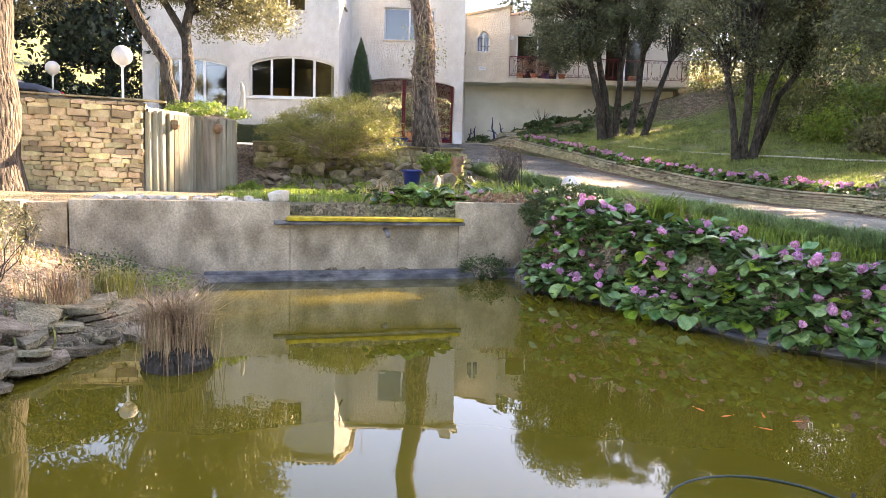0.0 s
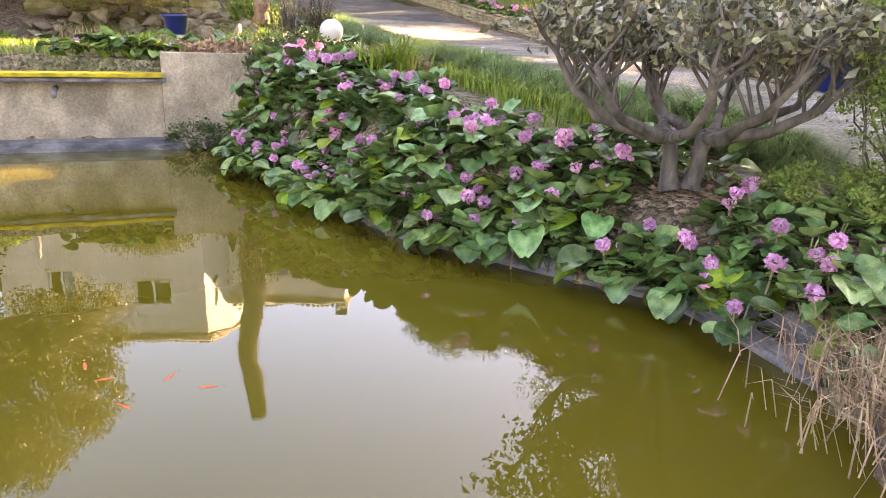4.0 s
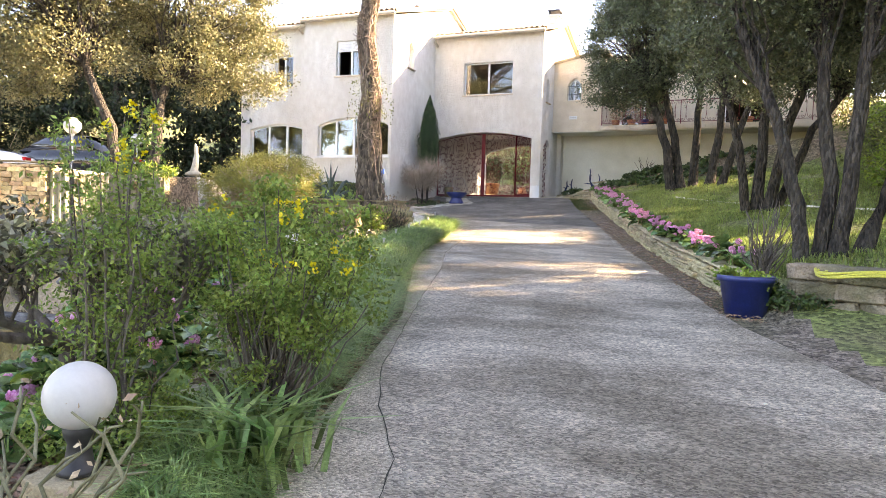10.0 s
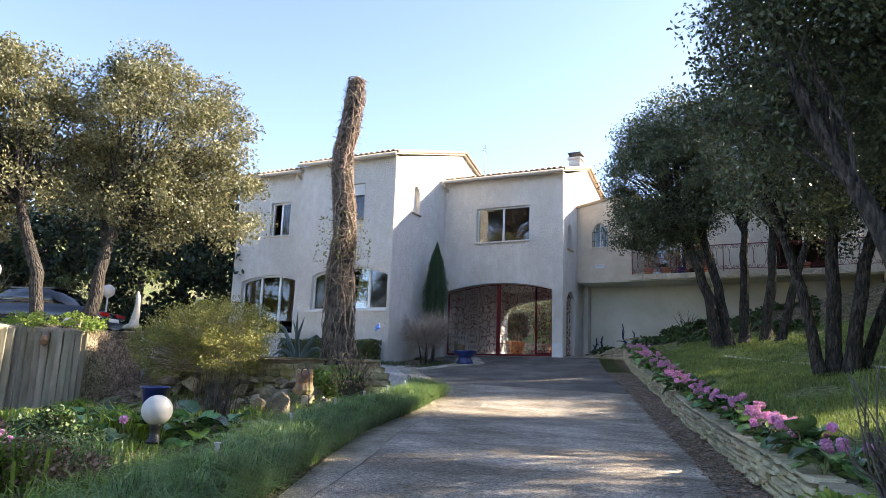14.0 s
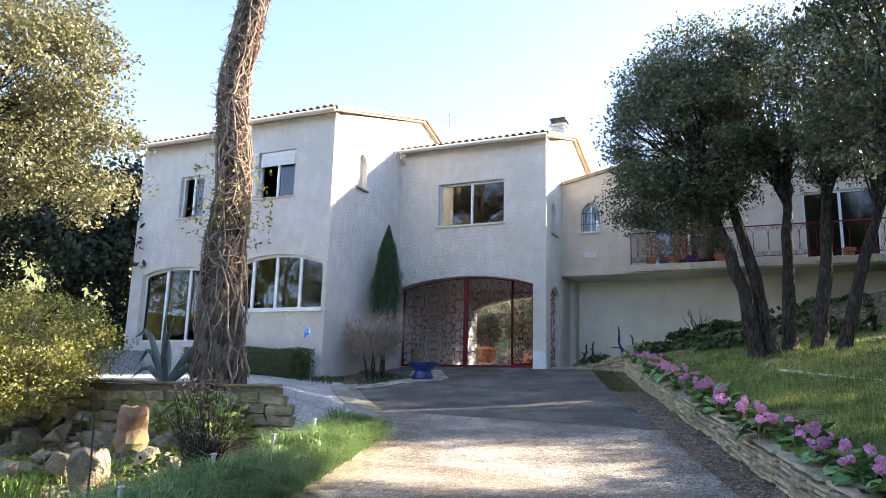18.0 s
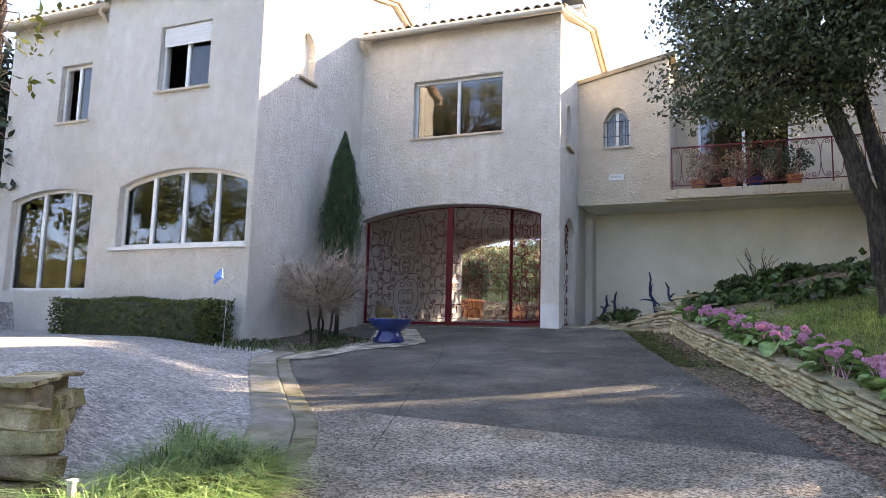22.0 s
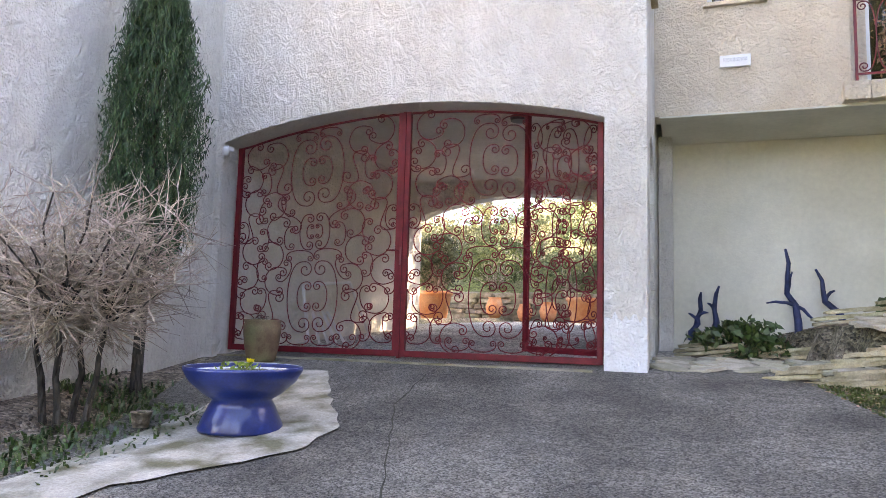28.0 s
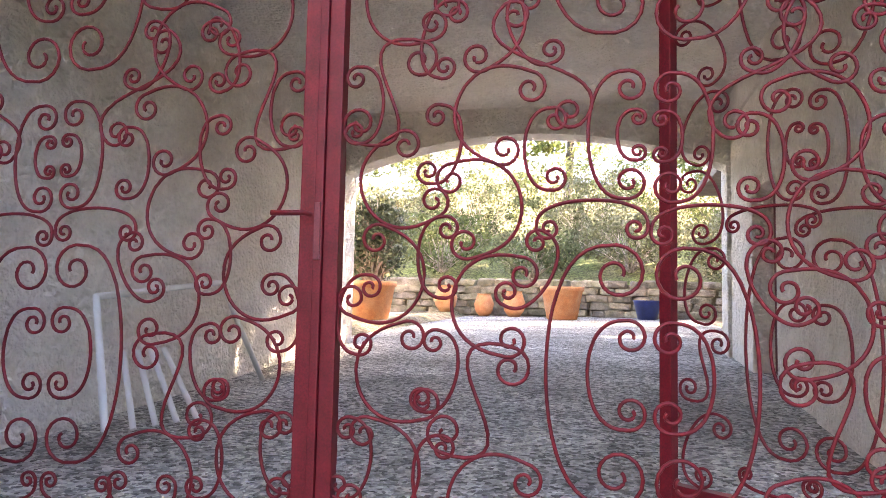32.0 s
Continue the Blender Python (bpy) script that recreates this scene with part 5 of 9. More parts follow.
crack([(-0.9, 26.9), (1.0, 27.0), (2.8, 27.2)], 0.010)

ap = bmesh.new()
loop = [(-2.05, 24.3), (-1.5, 24.5), (-1.35, 25.6), (-0.78, 26.4), (-0.80, 27.0), (-1.25, 27.7), (-1.7, 28.5), (-2.5, 28.4), (-2.0, 27.2), (-1.9, 26.0)]
worn = []
for (ax, ay), (bx, by) in zip(loop, loop[1:] + loop[:1]):
    for k in range(6):
        worn.append((ax + (bx - ax) * k / 6 + rnd.uniform(-0.02, 0.02), ay + (by - ay) * k / 6 + rnd.uniform(-0.02, 0.02)))
ap.faces.new([ap.verts.new((x, y, float(zd(y)) + 0.026)) for x, y in worn])
tagged(part("pavement", ap, M["worn_concrete"]), "worn concrete apron beside the drive", "pavement", kind="structure")


def pot(name, label, profile, material, at, soil_r, soil_z, rim_label=""):
    t = thing(name, label, "pot", at)
    part("body", lathe(profile, 32), M[material], t, "", True)
    part("soil", lathe([(soil_r, soil_z - 0.01), (soil_r * 0.5, soil_z + 0.015), (0.0, soil_z + 0.02)], 20), M["soil"], t)
    return t


pot("flower_pot", "large royal-blue glazed flower pot on the drive", [(0.17, 0), (0.19, 0.01), (0.255, 0.36), (0.285, 0.365), (0.29, 0.42), (0.265, 0.425), (0.25, 0.38), (0.22, 0.36)], "blue_glaze", (8.53, 10.5, 0.80), 0.25, 0.375)
bowl = pot("bowl_planter", "wide blue glazed bowl on a flared foot", [(0.27, 0.0), (0.275, 0.02), (0.215, 0.15), (0.19, 0.20), (0.25, 0.235), (0.345, 0.32), (0.385, 0.39), (0.385, 0.41), (0.37, 0.41), (0.32, 0.36), (0.2, 0.32)], "blue_glaze", (-1.40, 26.76, 2.40), 0.325, 0.372)
part("lining", lathe([(0.374, 0.412), (0.345, 0.385), (0.312, 0.366), (0.306, 0.362), (0.34, 0.38), (0.372, 0.409), (0.374, 0.412)], 32, ends=False), M["bowl_white"], bowl, "white speckled inner glaze", True)
leaf_mesh("seedling", leaf_arrays(np.array([(rnd.gauss(0, 0.07), rnd.gauss(0, 0.07), 0.40 + rnd.uniform(-0.03, 0.03)) for _ in range(60)]), 0.05, np.random.default_rng(5)), M["leaf_fresh"], bowl)["kind"] = "stuff"
leaf_mesh("blossom", leaf_arrays(np.array([(0.05 + rnd.gauss(0, 0.012), rnd.gauss(0, 0.012), 0.45) for _ in range(10)]), 0.035, np.random.default_rng(6), 0.9), M["petal_yellow"], bowl, "yellow pansy")
pot("clay_pot", "old greenish clay pot with a worn ornament, standing on a tile", [(0.125, 0), (0.135, 0.015), (0.165, 0.15), (0.18, 0.28), (0.182, 0.345), (0.172, 0.37), (0.178, 0.385), (0.178, 0.405), (0.150, 0.405), (0.145, 0.34)], "old_clay", (-2.56, 28.74, 2.715), 0.145, 0.35)
tile_pad = thing("floor_tile", "square pale floor tile under the clay pot", "tile", (-2.54, 28.72, 2.70), turn=-14)
part("slab", box(-0.22, 0.22, -0.21, 0.21, -0.02, 0.014, 0.004), M["kerb"], tile_pad)
sill_strip = thing("threshold", "mossy stained concrete threshold along the gate", "threshold", (0, 0, 0))
for k in range(4):
    part("slab", box(-3.25 + 0.96 * k, -2.296 + 0.96 * k, 28.98, 29.255, 2.60, 2.754 + 0.003 * (k % 2), 0.012), M["moss"], sill_strip)
pot("flower_pot", "small dark-blue glazed pot in the garden bed", [(0.13, 0), (0.15, 0.02), (0.19, 0.26), (0.215, 0.27), (0.215, 0.31), (0.18, 0.31), (0.17, 0.26)], "blue_glaze", (-0.46, 13.98, 1.27), 0.17, 0.27)
pot("flower_pot", "tiny grey pot beside the bowl", [(0.05, 0), (0.065, 0.1), (0.07, 0.1), (0.06, 0.09)], "rock", (-2.02, 26.55, 2.40), 0.055, 0.085)
for x, y, s, nm in ((-4.4, 38.9, 1.15, "citrus tree"), (-4.1, 43.5, 0.95, "jar"), (-3.2, 43.6, 0.8, "jar"), (-2.5, 43.6, 0.9, "jar"), (-1.35, 42.6, 1.2, "box")):
    if nm == "jar":
        pr = [(0.14, 0), (0.25, 0.15), (0.29, 0.35), (0.22, 0.55), (0.19, 0.62), (0.22, 0.65), (0.17, 0.65), (0.16, 0.58)]
    else:
        pr = [(0.25, 0), (0.27, 0.02), (0.36, 0.5), (0.39, 0.51), (0.39, 0.58), (0.35, 0.58), (0.33, 0.5)]
    pot("terracotta_pot", "orange terracotta pot in the courtyard behind the passage", [(r * s, z * s) for r, z in pr], "terracotta", (x, y, hz(x, y)), 0.16 * s, 0.5 * s)
pot("flower_pot", "blue glazed pot in the courtyard behind the passage", [(0.2, 0), (0.3, 0.4), (0.32, 0.42), (0.28, 0.42), (0.27, 0.38)], "blue_glaze", (0.45, 43.4, hz(0.45, 43.4)), 0.26, 0.38)

# blue-painted driftwood under the balcony
for x, y, h, tip, arms in ((1.40, 31.55, 0.55, (0.12, 0.0), ((0.35, -0.1, 0.12), (0.5, 0.12, 0.06))), (1.66, 31.6, 0.62, (0.06, 0.05), ((0.5, -0.08, 0.1),)), (2.55, 31.6, 1.0, (-0.12, 0.0), ((0.35, -0.3, 0.02), (0.45, 0.2, -0.18), (0.6, 0.06, 0.25))), (3.05, 31.7, 0.75, (-0.3, 0.0), ((0.6, 0.1, 0.12),))):
    s = Soup()
    z = 3.02 + 0.05 * (x - 1.4)
    axis_pts = bend((x, y, z), (x + tip[0], y + tip[1], z + h), 0, 0.06, 6)
    s.tube(axis_pts, [0.042, 0.046, 0.036, 0.034, 0.028, 0.022, 0.012], 7, 0.2)
    for t, dx, dz in arms:
        p = axis_pts[int(t * 6)]
        s.tube(bend(p, (p.x + dx, p.y - 0.03, p.z + dz), 0.02, 0.02, 3), [0.024, 0.02, 0.016, 0.008], 6, 0.1)
    tagged(s.link("driftwood", M["drift_blue"]), "upright driftwood branch painted dark blue against the wall", "driftwood", "painted driftwood")

# whirligig bird on a rod before the hedge
bird = thing("whirligig", "bright blue toy bird on a thin rod by the wall", "ornament", (-3.14, 24.4, hz(-3.14, 24.4)))
Soup().tube([(0.1, 0, 0), (0.12, 0, 1.1)], 0.004, 5).link("rod", M["grey_metal"], bird)
b = bmesh.new()
bmesh.ops.create_icosphere(b, subdivisions=2, radius=0.07)
for v in b.verts:
    v.co = Vector((v.co.x * 1.3 - 0.07, v.co.y * 0.4, v.co.z * 0.6 + 1.12 - 0.15 * v.co.x))
part("body", b, M["blue_paint"], bird, "", True)
for sx in (-1, 1):
    wv = [(-0.06, 0, 1.13), (-0.01, 0.02, 1.13), (-0.08 + 0.07 * sx, 0.0, 1.13 + 0.13 * sx), (-0.14, -0.02, 1.11 + 0.04 * sx)]
    link_mesh("wing", wv + [(x, y + 0.012, z) for x, y, z in wv], [(0, 1, 2, 3), (7, 6, 5, 4), (0, 4, 5, 1), (1, 5, 6, 2), (2, 6, 7, 3), (3, 7, 4, 0)], M["blue_paint"], bird)
Soup().tube([(-0.03, 0, 1.12), (0.12, 0, 1.1)], 0.006, 5).link("beak", M["grey_metal"], bird)

# coil of yellow hose on the stone edge
coil = Soup().tube([(9.62 + 0.10 * math.sin(a / 3) + (0.36 + 0.10 * math.sin(a * 0.37)) * 1.25 * math.cos(a), 10.35 + 0.235 * math.sin(a) + 0.005 * a, 1.27 + 0.002 * a + 0.02 * math.sin(3 * a)) for a in np.linspace(0, 9 * math.pi, 150)], 0.011, 6)
tagged(coil.link("garden_hose", M["hose"]), "coiled yellow garden hose lying on the low wall", "hose")
block = thing("stone_block", "rough stone block under the small blue pot", "stone", (-0.46, 13.98, 0))
part("stone", box(-0.2, 0.2, -0.17, 0.17, hz(-0.46, 13.98) - 0.05, 1.27, 0.03), M["mossrock"], block)
hook = thing("plant_stake", "black iron plant stake with a hooked top in the bed", "stake", (1.79, 14.77, hz(1.79, 14.77)))
Soup().tube([(0, 0, -0.1), (0, 0, 0.4), (-0.02, 0, 0.7), (-0.06, 0, 0.78), (-0.14, 0, 0.78), (-0.17, 0, 0.7), (-0.14, 0, 0.65)], 0.007, 6).link("rod", M["black_plastic"], hook)
lp = Soup().tube([(6.5 + 1.05 * k + 0.1 * math.sin(k), 24.2 - 1.5 * k + 0.2 * math.sin(k * 1.7), hz(6.5 + 1.05 * k, 24.2 - 1.5 * k) + 0.03) for k in range(8)], 0.022, 6)
tagged(lp.link("pipe", M["pale_pebble"]), "pale flexible pipe lying across the lawn", "pipe")

# solar stakes along the grass border
for y in (8.4, 10.6, 12.6, 14.4, 15.6, 16.8, 18.0, 19.2):
    x = float(x_left(y)) - 0.55
    st = thing("solar_light", "small solar stake light in the grass border", "lamp", (x, y, hz(x, y)), "solar lights")
    part("stake", lathe([(0.004, 0), (0.005, 0.31)], 6), M["grey_metal"], st)
    part("head", lathe([(0.012, 0.30), (0.018, 0.32), (0.02, 0.36), (0.027, 0.365), (0.027, 0.375), (0, 0.38)], 10), M["grey_metal"], st)

# stone finial on the terrace edge
fin = bmesh.new()
lathe([(0.2, 0), (0.2, 0.06), (0.1, 0.12), (0.08, 0.3), (0.05, 0.55), (0.05, 0.7), (0.02, 0.8), (0, 0.82)], 10, fin)
for v in fin.verts:
    v.co = Vector((v.co.x + 0.1 * math.sin(v.co.z * 3), v.co.y, v.co.z)) + Vector((-4.62, 16.85, 2.68))
tagged(part("statue", fin, M["pale_pebble"], smooth=True), "slender pale stone ornament on the terrace edge", "statue")


def car(at, turn, paint, label):
    """A saloon: body, glasshouse, lamps and wheels."""
    c = thing("car", label, "car", at, turn=turn)
    secs = [(-2.2, 0.35, 0.72, 0.62), (-2.0, 0.25, 0.86, 0.80), (-1.0, 0.22, 0.90, 0.86), (0.6, 0.22, 0.92, 0.88), (1.6, 0.25, 0.88, 0.84), (2.15, 0.3, 0.72, 0.72), (2.28, 0.4, 0.58, 0.6)]
    bm, rings = bmesh.new(), []
    for x, z0, z1, w in secs:
        rings.append([bm.verts.new((x, sy * w * f, z)) for sy, f, z in ((-1, 0.92, z0), (-1, 1.02, (z0 + z1) / 2), (-1, 0.94, z1), (1, 0.94, z1), (1, 1.02, (z0 + z1) / 2), (1, 0.92, z0))])
    for a, b2 in zip(rings, rings[1:]):
        for k in range(6):
            bm.faces.new((a[k], a[(k + 1) % 6], b2[(k + 1) % 6], b2[k]))
    bm.faces.new(rings[0]), bm.faces.new(rings[-1])
    part("body", bm, M[paint], c, "", True)
    bm, rings = bmesh.new(), []
    for x, z, w in ((-1.75, 0.86, 0.74), (-0.9, 1.36, 0.6), (0.1, 1.42, 0.6), (0.55, 1.36, 0.6), (1.3, 0.9, 0.74)):
        rings.append([bm.verts.new((x, -w, z)), bm.verts.new((x, w, z)), bm.verts.new((x, 0.8, 0.85)), bm.verts.new((x, -0.8, 0.85))])
    for a, b2 in zip(rings, rings[1:]):
        for k in range(4):
            bm.faces.new((a[k], a[(k + 1) % 4], b2[(k + 1) % 4], b2[k]))
    bm.faces.new(rings[0]), bm.faces.new(rings[-1])
    part("glasshouse", bm, M["car_black"], c, "dark glass upper body", True)
    part("roof", box(-0.95, 0.6, -0.58, 0.58, 1.40, 1.445, 0.02), M[paint], c)
    for sx in (-1.35, 1.4):
        for sy in (-1, 1):
            wb = lathe([(0.0, -0.1), (0.30, -0.1), (0.335, -0.06), (0.335, 0.06), (0.30, 0.1), (0, 0.1)], 20)
            for v in wb.verts:
                v.co = Vector((v.co.x + sx, v.co.z + 0.8 * sy, v.co.y + 0.335))
            wheel = part("wheel", wb, M["tyre"], c)
            rb = lathe([(0.0, -0.11), (0.18, -0.11), (0.2, -0.09), (0.2, 0.09), (0.18, 0.11), (0, 0.11)], 14)
            for v in rb.verts:
                v.co = Vector((v.co.x + sx, v.co.z + 0.8 * sy, v.co.y + 0.335))
            part("rim", rb, M["grey_metal"], wheel)
    for sy in (-1, 1):
        part("tail_lamp", box(2.14, 2.25, 0.42 * sy - 0.22, 0.42 * sy + 0.22, 0.6, 0.72, 0.02), M["lamp_red"], c)
        part("headlight", box(-2.2, -2.08, 0.5 * sy - 0.14, 0.5 * sy + 0.14, 0.58, 0.68, 0.02), M["pvc"], c)
    part("number_plate", box(2.27, 2.295, -0.26, 0.26, 0.45, 0.56), M["paper"], c)
    return c


car((-12.9, 20.4, 2.80), 20, "car_black", "black saloon car parked on the gravel terrace")
car((-15.6, 18.2, 2.68), 24, "car_white", "white car parked on the gravel terrace")

# ---- wrought iron ----


def spiral(cx, cz, r, a0, turns, hand, n=24):
    """Points of a scroll's curl, from its outside in."""
    return [(cx + r * (1 - 0.80 * t) * math.cos(a0 + hand * 2 * math.pi * turns * t), cz + r * (1 - 0.80 * t) * math.sin(a0 + hand * 2 * math.pi * turns * t)) for t in np.linspace(0, 1, n)]


def scroll_mesh(kind, w, h, bar=0.006, material="red_iron"):
    """A C- or S-shaped scroll with curled ends, in a w by h box centred on the origin, standing in x and z."""
    r = min(w * 0.30, h * 0.17)
    if kind == "C":
        top = spiral(w / 2 - r, h / 2 - r, r, math.pi / 2, 1.3, -1)
        bot = spiral(w / 2 - r, -h / 2 + r, r, -math.pi / 2, 1.35, 1)
        k = [(w / 2 - r + (r - w) * math.sin(a) ** 0.7, (h / 2) * math.cos(a)) for a in np.linspace(0, math.pi, 22)]
    else:
        top = spiral(-w / 2 + r, h / 2 - r, r, math.pi / 2, 1.3, 1)
        bot = spiral(w / 2 - r, -h / 2 + r, r, -math.pi / 2, 1.3, 1)
        k = []
        for a in np.linspace(0, 1, 18):
            k.append((-w / 2 + r + (w - 2 * r) * a + 0.40 * w * math.sin(2 * math.pi * a), h / 2 * math.cos(math.pi * a)))
    s = Soup().tube([(x, 0, z) for x, z in top[::-1] + k[1:-1] + bot], bar, 5)
    me = bpy.data.meshes.new("scroll")
    me.from_pydata([tuple(v) for v in s.v], [], s.f)
    me.materials.append(M[material])
    me.polygons.foreach_set("use_smooth", [True] * len(me.polygons))
    return me


SCROLLS = {}


def scroll(parent, kind, w, h, x, z, flip_x=1, flip_z=1, material="red_iron", bar=0.0058):
    key = (kind, round(w, 2), round(h, 2), material)
    if key not in SCROLLS:
        SCROLLS[key] = scroll_mesh(kind, w, h, bar, material)
    return share("scroll", SCROLLS[key], parent, pose(x, 0, z) @ Matrix.Diagonal((flip_x, 1, flip_z, 1)))


# the middle of a gate leaf, mirrored about its axis: kind, width, height, place from the axis, share of the leaf's height, turn, flip
MIDDLE = [("C", 0.31, 0.72, 0.160, 0.800, 0, -1), ("C", 0.17, 0.30, 0.090, 0.800, 0, -1), ("C", 0.17, 0.38, 0.092, 0.520, 0, -1), ("C", 0.085, 0.15, 0.05, 0.520, 0, -1), ("C", 0.29, 0.74, 0.150, 0.225, 0, -1), ("C", 0.17, 0.31, 0.090, 0.225, 0, -1), ("C", 0.12, 0.32, 0.165, 0.412, 90, -1), ("C", 0.11, 0.27, 0.145, 0.030, 90, 1), ("C", 0.10, 0.26, 0.140, 0.972, 90, -1), ("S", 0.17, 0.44, 0.315, 0.610, -40, 1)]
BESIDE = []
for col, x in enumerate((0.475, 0.775)):
    for row in range(8):
        v = (row + 0.50 + 0.22 * col) / 8.2
        way = 1 if (row + col) % 2 else -1
        kind, turn = ("S", 18 * way) if (row + 2 * col) % 5 == 1 else ("C", (22, -28, 10, -14)[(row + 2 * col) % 4])
        BESIDE.append((kind, 0.25, 0.37 if kind == "S" else 0.30, x + 0.02 * way, v, turn, way))
for x, v, turn, way in ((0.40, 0.035, 90, 1), (0.625, 0.215, 12, 1), (0.625, 0.36, 0, -1), (0.625, 0.505, 8, 1), (0.625, 0.645, 12, -1), (0.625, 0.785, 0, 1), (0.88, 0.285, 8, -1), (0.88, 0.56, 0, 1), (0.345, 0.345, 30, 1), (0.345, 0.655, -24, -1), (0.30, 0.50, 0, -1), (0.89, 0.80, 0, -1), (0.89, 0.10, 8, 1), (0.625, 0.085, 0, -1)):
    BESIDE.append(("C", 0.13, 0.25, x, v, turn, way))


def scroll_field(parent, x0, x1, z0, top, material="red_iron"):
    """Ovals of paired scrolls up the middle of the leaf, curls and sweeps beside them, up to the curved head top(x)."""
    mid, half = (x0 + x1) / 2, (x1 - x0) / 2
    fit_x = half / 0.945
    items = MIDDLE + BESIDE
    if half < 0.6:
        fit_x = 0.72
        items = MIDDLE[:-1] + [(kind, 0.20, 0.28, 0.37 / fit_x, v, turn, flip) for kind, _, h, x, v, turn, flip in BESIDE[:8]]
    for kind, w, h, x, v, turn, flip in items:
        w, x = w * fit_x, x * fit_x
        for sgn in (-1, 1):
            px = mid + sgn * x
            tall = top(px) - z0
            hh = h * min(1.0, tall / 2.25)
            pz = min(z0 + v * tall, top(px + sgn * 0.1) - (hh if turn in (0, 8, 12) else w) / 2)
            key = (kind, round(w, 2), round(hh, 2), material)
            if key not in SCROLLS:
                SCROLLS[key] = scroll_mesh(kind, w, hh, 0.006, material)
            share("scroll", SCROLLS[key], parent, pose(px, 0.004 * sgn, pz, 0, -turn * sgn, 0) @ Matrix.Diagonal((sgn * flip, 1, 1, 1)))


def gate_leaf(name, at, turn, x0, x1, z0, top, parent, stile=0.05):
    """One leaf: stiles, bottom rail, curved head and scrolls, built in its own plane."""
    bm = bmesh.new()
    add_box(bm, x0, x0 + stile, -0.025, 0.025, z0, top(x0), 0.004)
    add_box(bm, x1 - stile, x1, -0.025, 0.025, z0, top(x1), 0.004)
    add_box(bm, x0 + stile, x1 - stile, -0.025, 0.025, z0, z0 + 0.06, 0.004)
    leaf = part(name, bm, M["red_iron"], parent, "red-painted iron gate leaf")
    leaf.matrix_basis = pose(*at, 0, 0, turn)
    Soup().tube([(x, 0, top(x) - 0.012) for x in np.linspace(x0, x1, 12)], 0.012, 6).link("head", M["red_iron"], leaf)
    scroll_field(leaf, x0 + stile, x1 - stile, z0 + 0.06, lambda x: top(x) - 0.02)
    return leaf


def head(x):
    t = (0.72 - x) / 3.97
    return 5.01 + 0.27 * math.sin(math.pi * min(max(t, 0.0), 1.0)) ** 0.8 - 0.01


gate = thing("gate", "red wrought-iron double gate filled with curling scrolls", "gate", (0, 29.30, 0))
gate_leaf("leaf", (0, 0, 0), 0, -3.33, -1.366, 2.79, head, gate)
gl = gate_leaf("leaf", (0, 0, 0), 0, -1.334, 0.64, 2.79, head, gate)
part("post", box(-1.3645, -1.3355, -0.035, 0.035, 2.76, head(-1.35), 0.004), M["red_iron"], gate, "broad red central post")
part("lock", box(-1.36, -1.34, -0.042, -0.0352, 3.70, 3.88, 0.002), M["dark_iron"], gate)
Soup().tube([(-1.37, -0.05, 3.84), (-1.37, -0.09, 3.84), (-1.48, -0.095, 3.84)], 0.009, 6).link("handle", M["red_iron"], gate, "small lever handle")
side = thing("gate", "red wrought-iron side gate leaf standing open", "gate", (0.62, 29.42, 0), turn=144)
gate_leaf("leaf", (0, 0, 0), 0, 0.0, 1.08, 2.86, lambda x: 5.10 + 0.28 * x, side)
side2 = thing("gate", "red wrought-iron grille in the small side arch", "gate", (0.90, 29.48, 0), turn=90)
gate_leaf("leaf", (0, 0, 0), 0, 0.02, 1.01, 2.82, lambda x: 4.74 + 0.28 * math.sin(math.pi * min(max(x / 1.03, 0.02), 0.98)) ** 0.8, side2)

rail = thing("railing", "dark red scrolled iron railing along the balcony", "railing", (0, 30.64, 0))
part("handrail", box(3.0, 10.35, -0.02, 0.02, 6.53, 6.56, 0.004), M["dark_iron"], rail)
part("bottom_rail", box(3.0, 10.35, -0.01, 0.01, 5.74, 5.76), M["dark_iron"], rail)
for k in range(6):
    x = 3.0 + k * 1.465
    part("post", box(x, x + 0.025, -0.0125, 0.0125, 5.66, 6.53), M["dark_iron"], rail)
    for j in range(4):
        xx = x + 0.2 + j * 0.36
        scroll(rail, "C", 0.17, 0.74, xx - 0.085, 6.145, -1, 1, "dark_iron", 0.007)
        scroll(rail, "C", 0.17, 0.74, xx + 0.085, 6.145, 1, 1, "dark_iron", 0.007)
for x in (3.5, 4.1, 4.6, 5.3, 8.3):
    pot("flower_pot", "flower pot standing on the balcony", [(0.1, 0), (0.15, 0.24), (0.165, 0.25), (0.165, 0.28), (0.13, 0.27)], "terracotta" if x != 4.6 else "blue_glaze", (x, 30.95, 5.62), 0.13, 0.25)

# leaning frame and poles in the passage
fr = thing("folding_table", "white folding table frame leaning on the passage wall", "table", (-3.08, 30.57, hz(-3.0, 30.57)))
t = Soup()
t.tube([(0, 0, 0.02), (-0.14, 0.05, 0.74), (-0.16, 1.4, 0.86), (0.0, 1.9, 0.0)], 0.022, 6)
t.link("frame", M["pvc"], fr)
for k in range(4):
    Soup().tube([(0.1 + 0.05 * k, 0.1 + 0.13 * k, 0.02), (-0.1, 0.25 + 0.13 * k, 0.42)], 0.018, 6).link("leg", M["pvc"], fr)
kitchen = part("cupboard", box(-6.3, -5.6, 27.2, 27.6, 3.2, 4.55, 0.02), M["orange_cloth"])
tagged(kitchen, "orange cloth-covered chair back inside the bay window", "chair")
st = thing("garden_steps", "pale stone garden steps beside the balcony", "steps", (10.6, 30.3, 0))
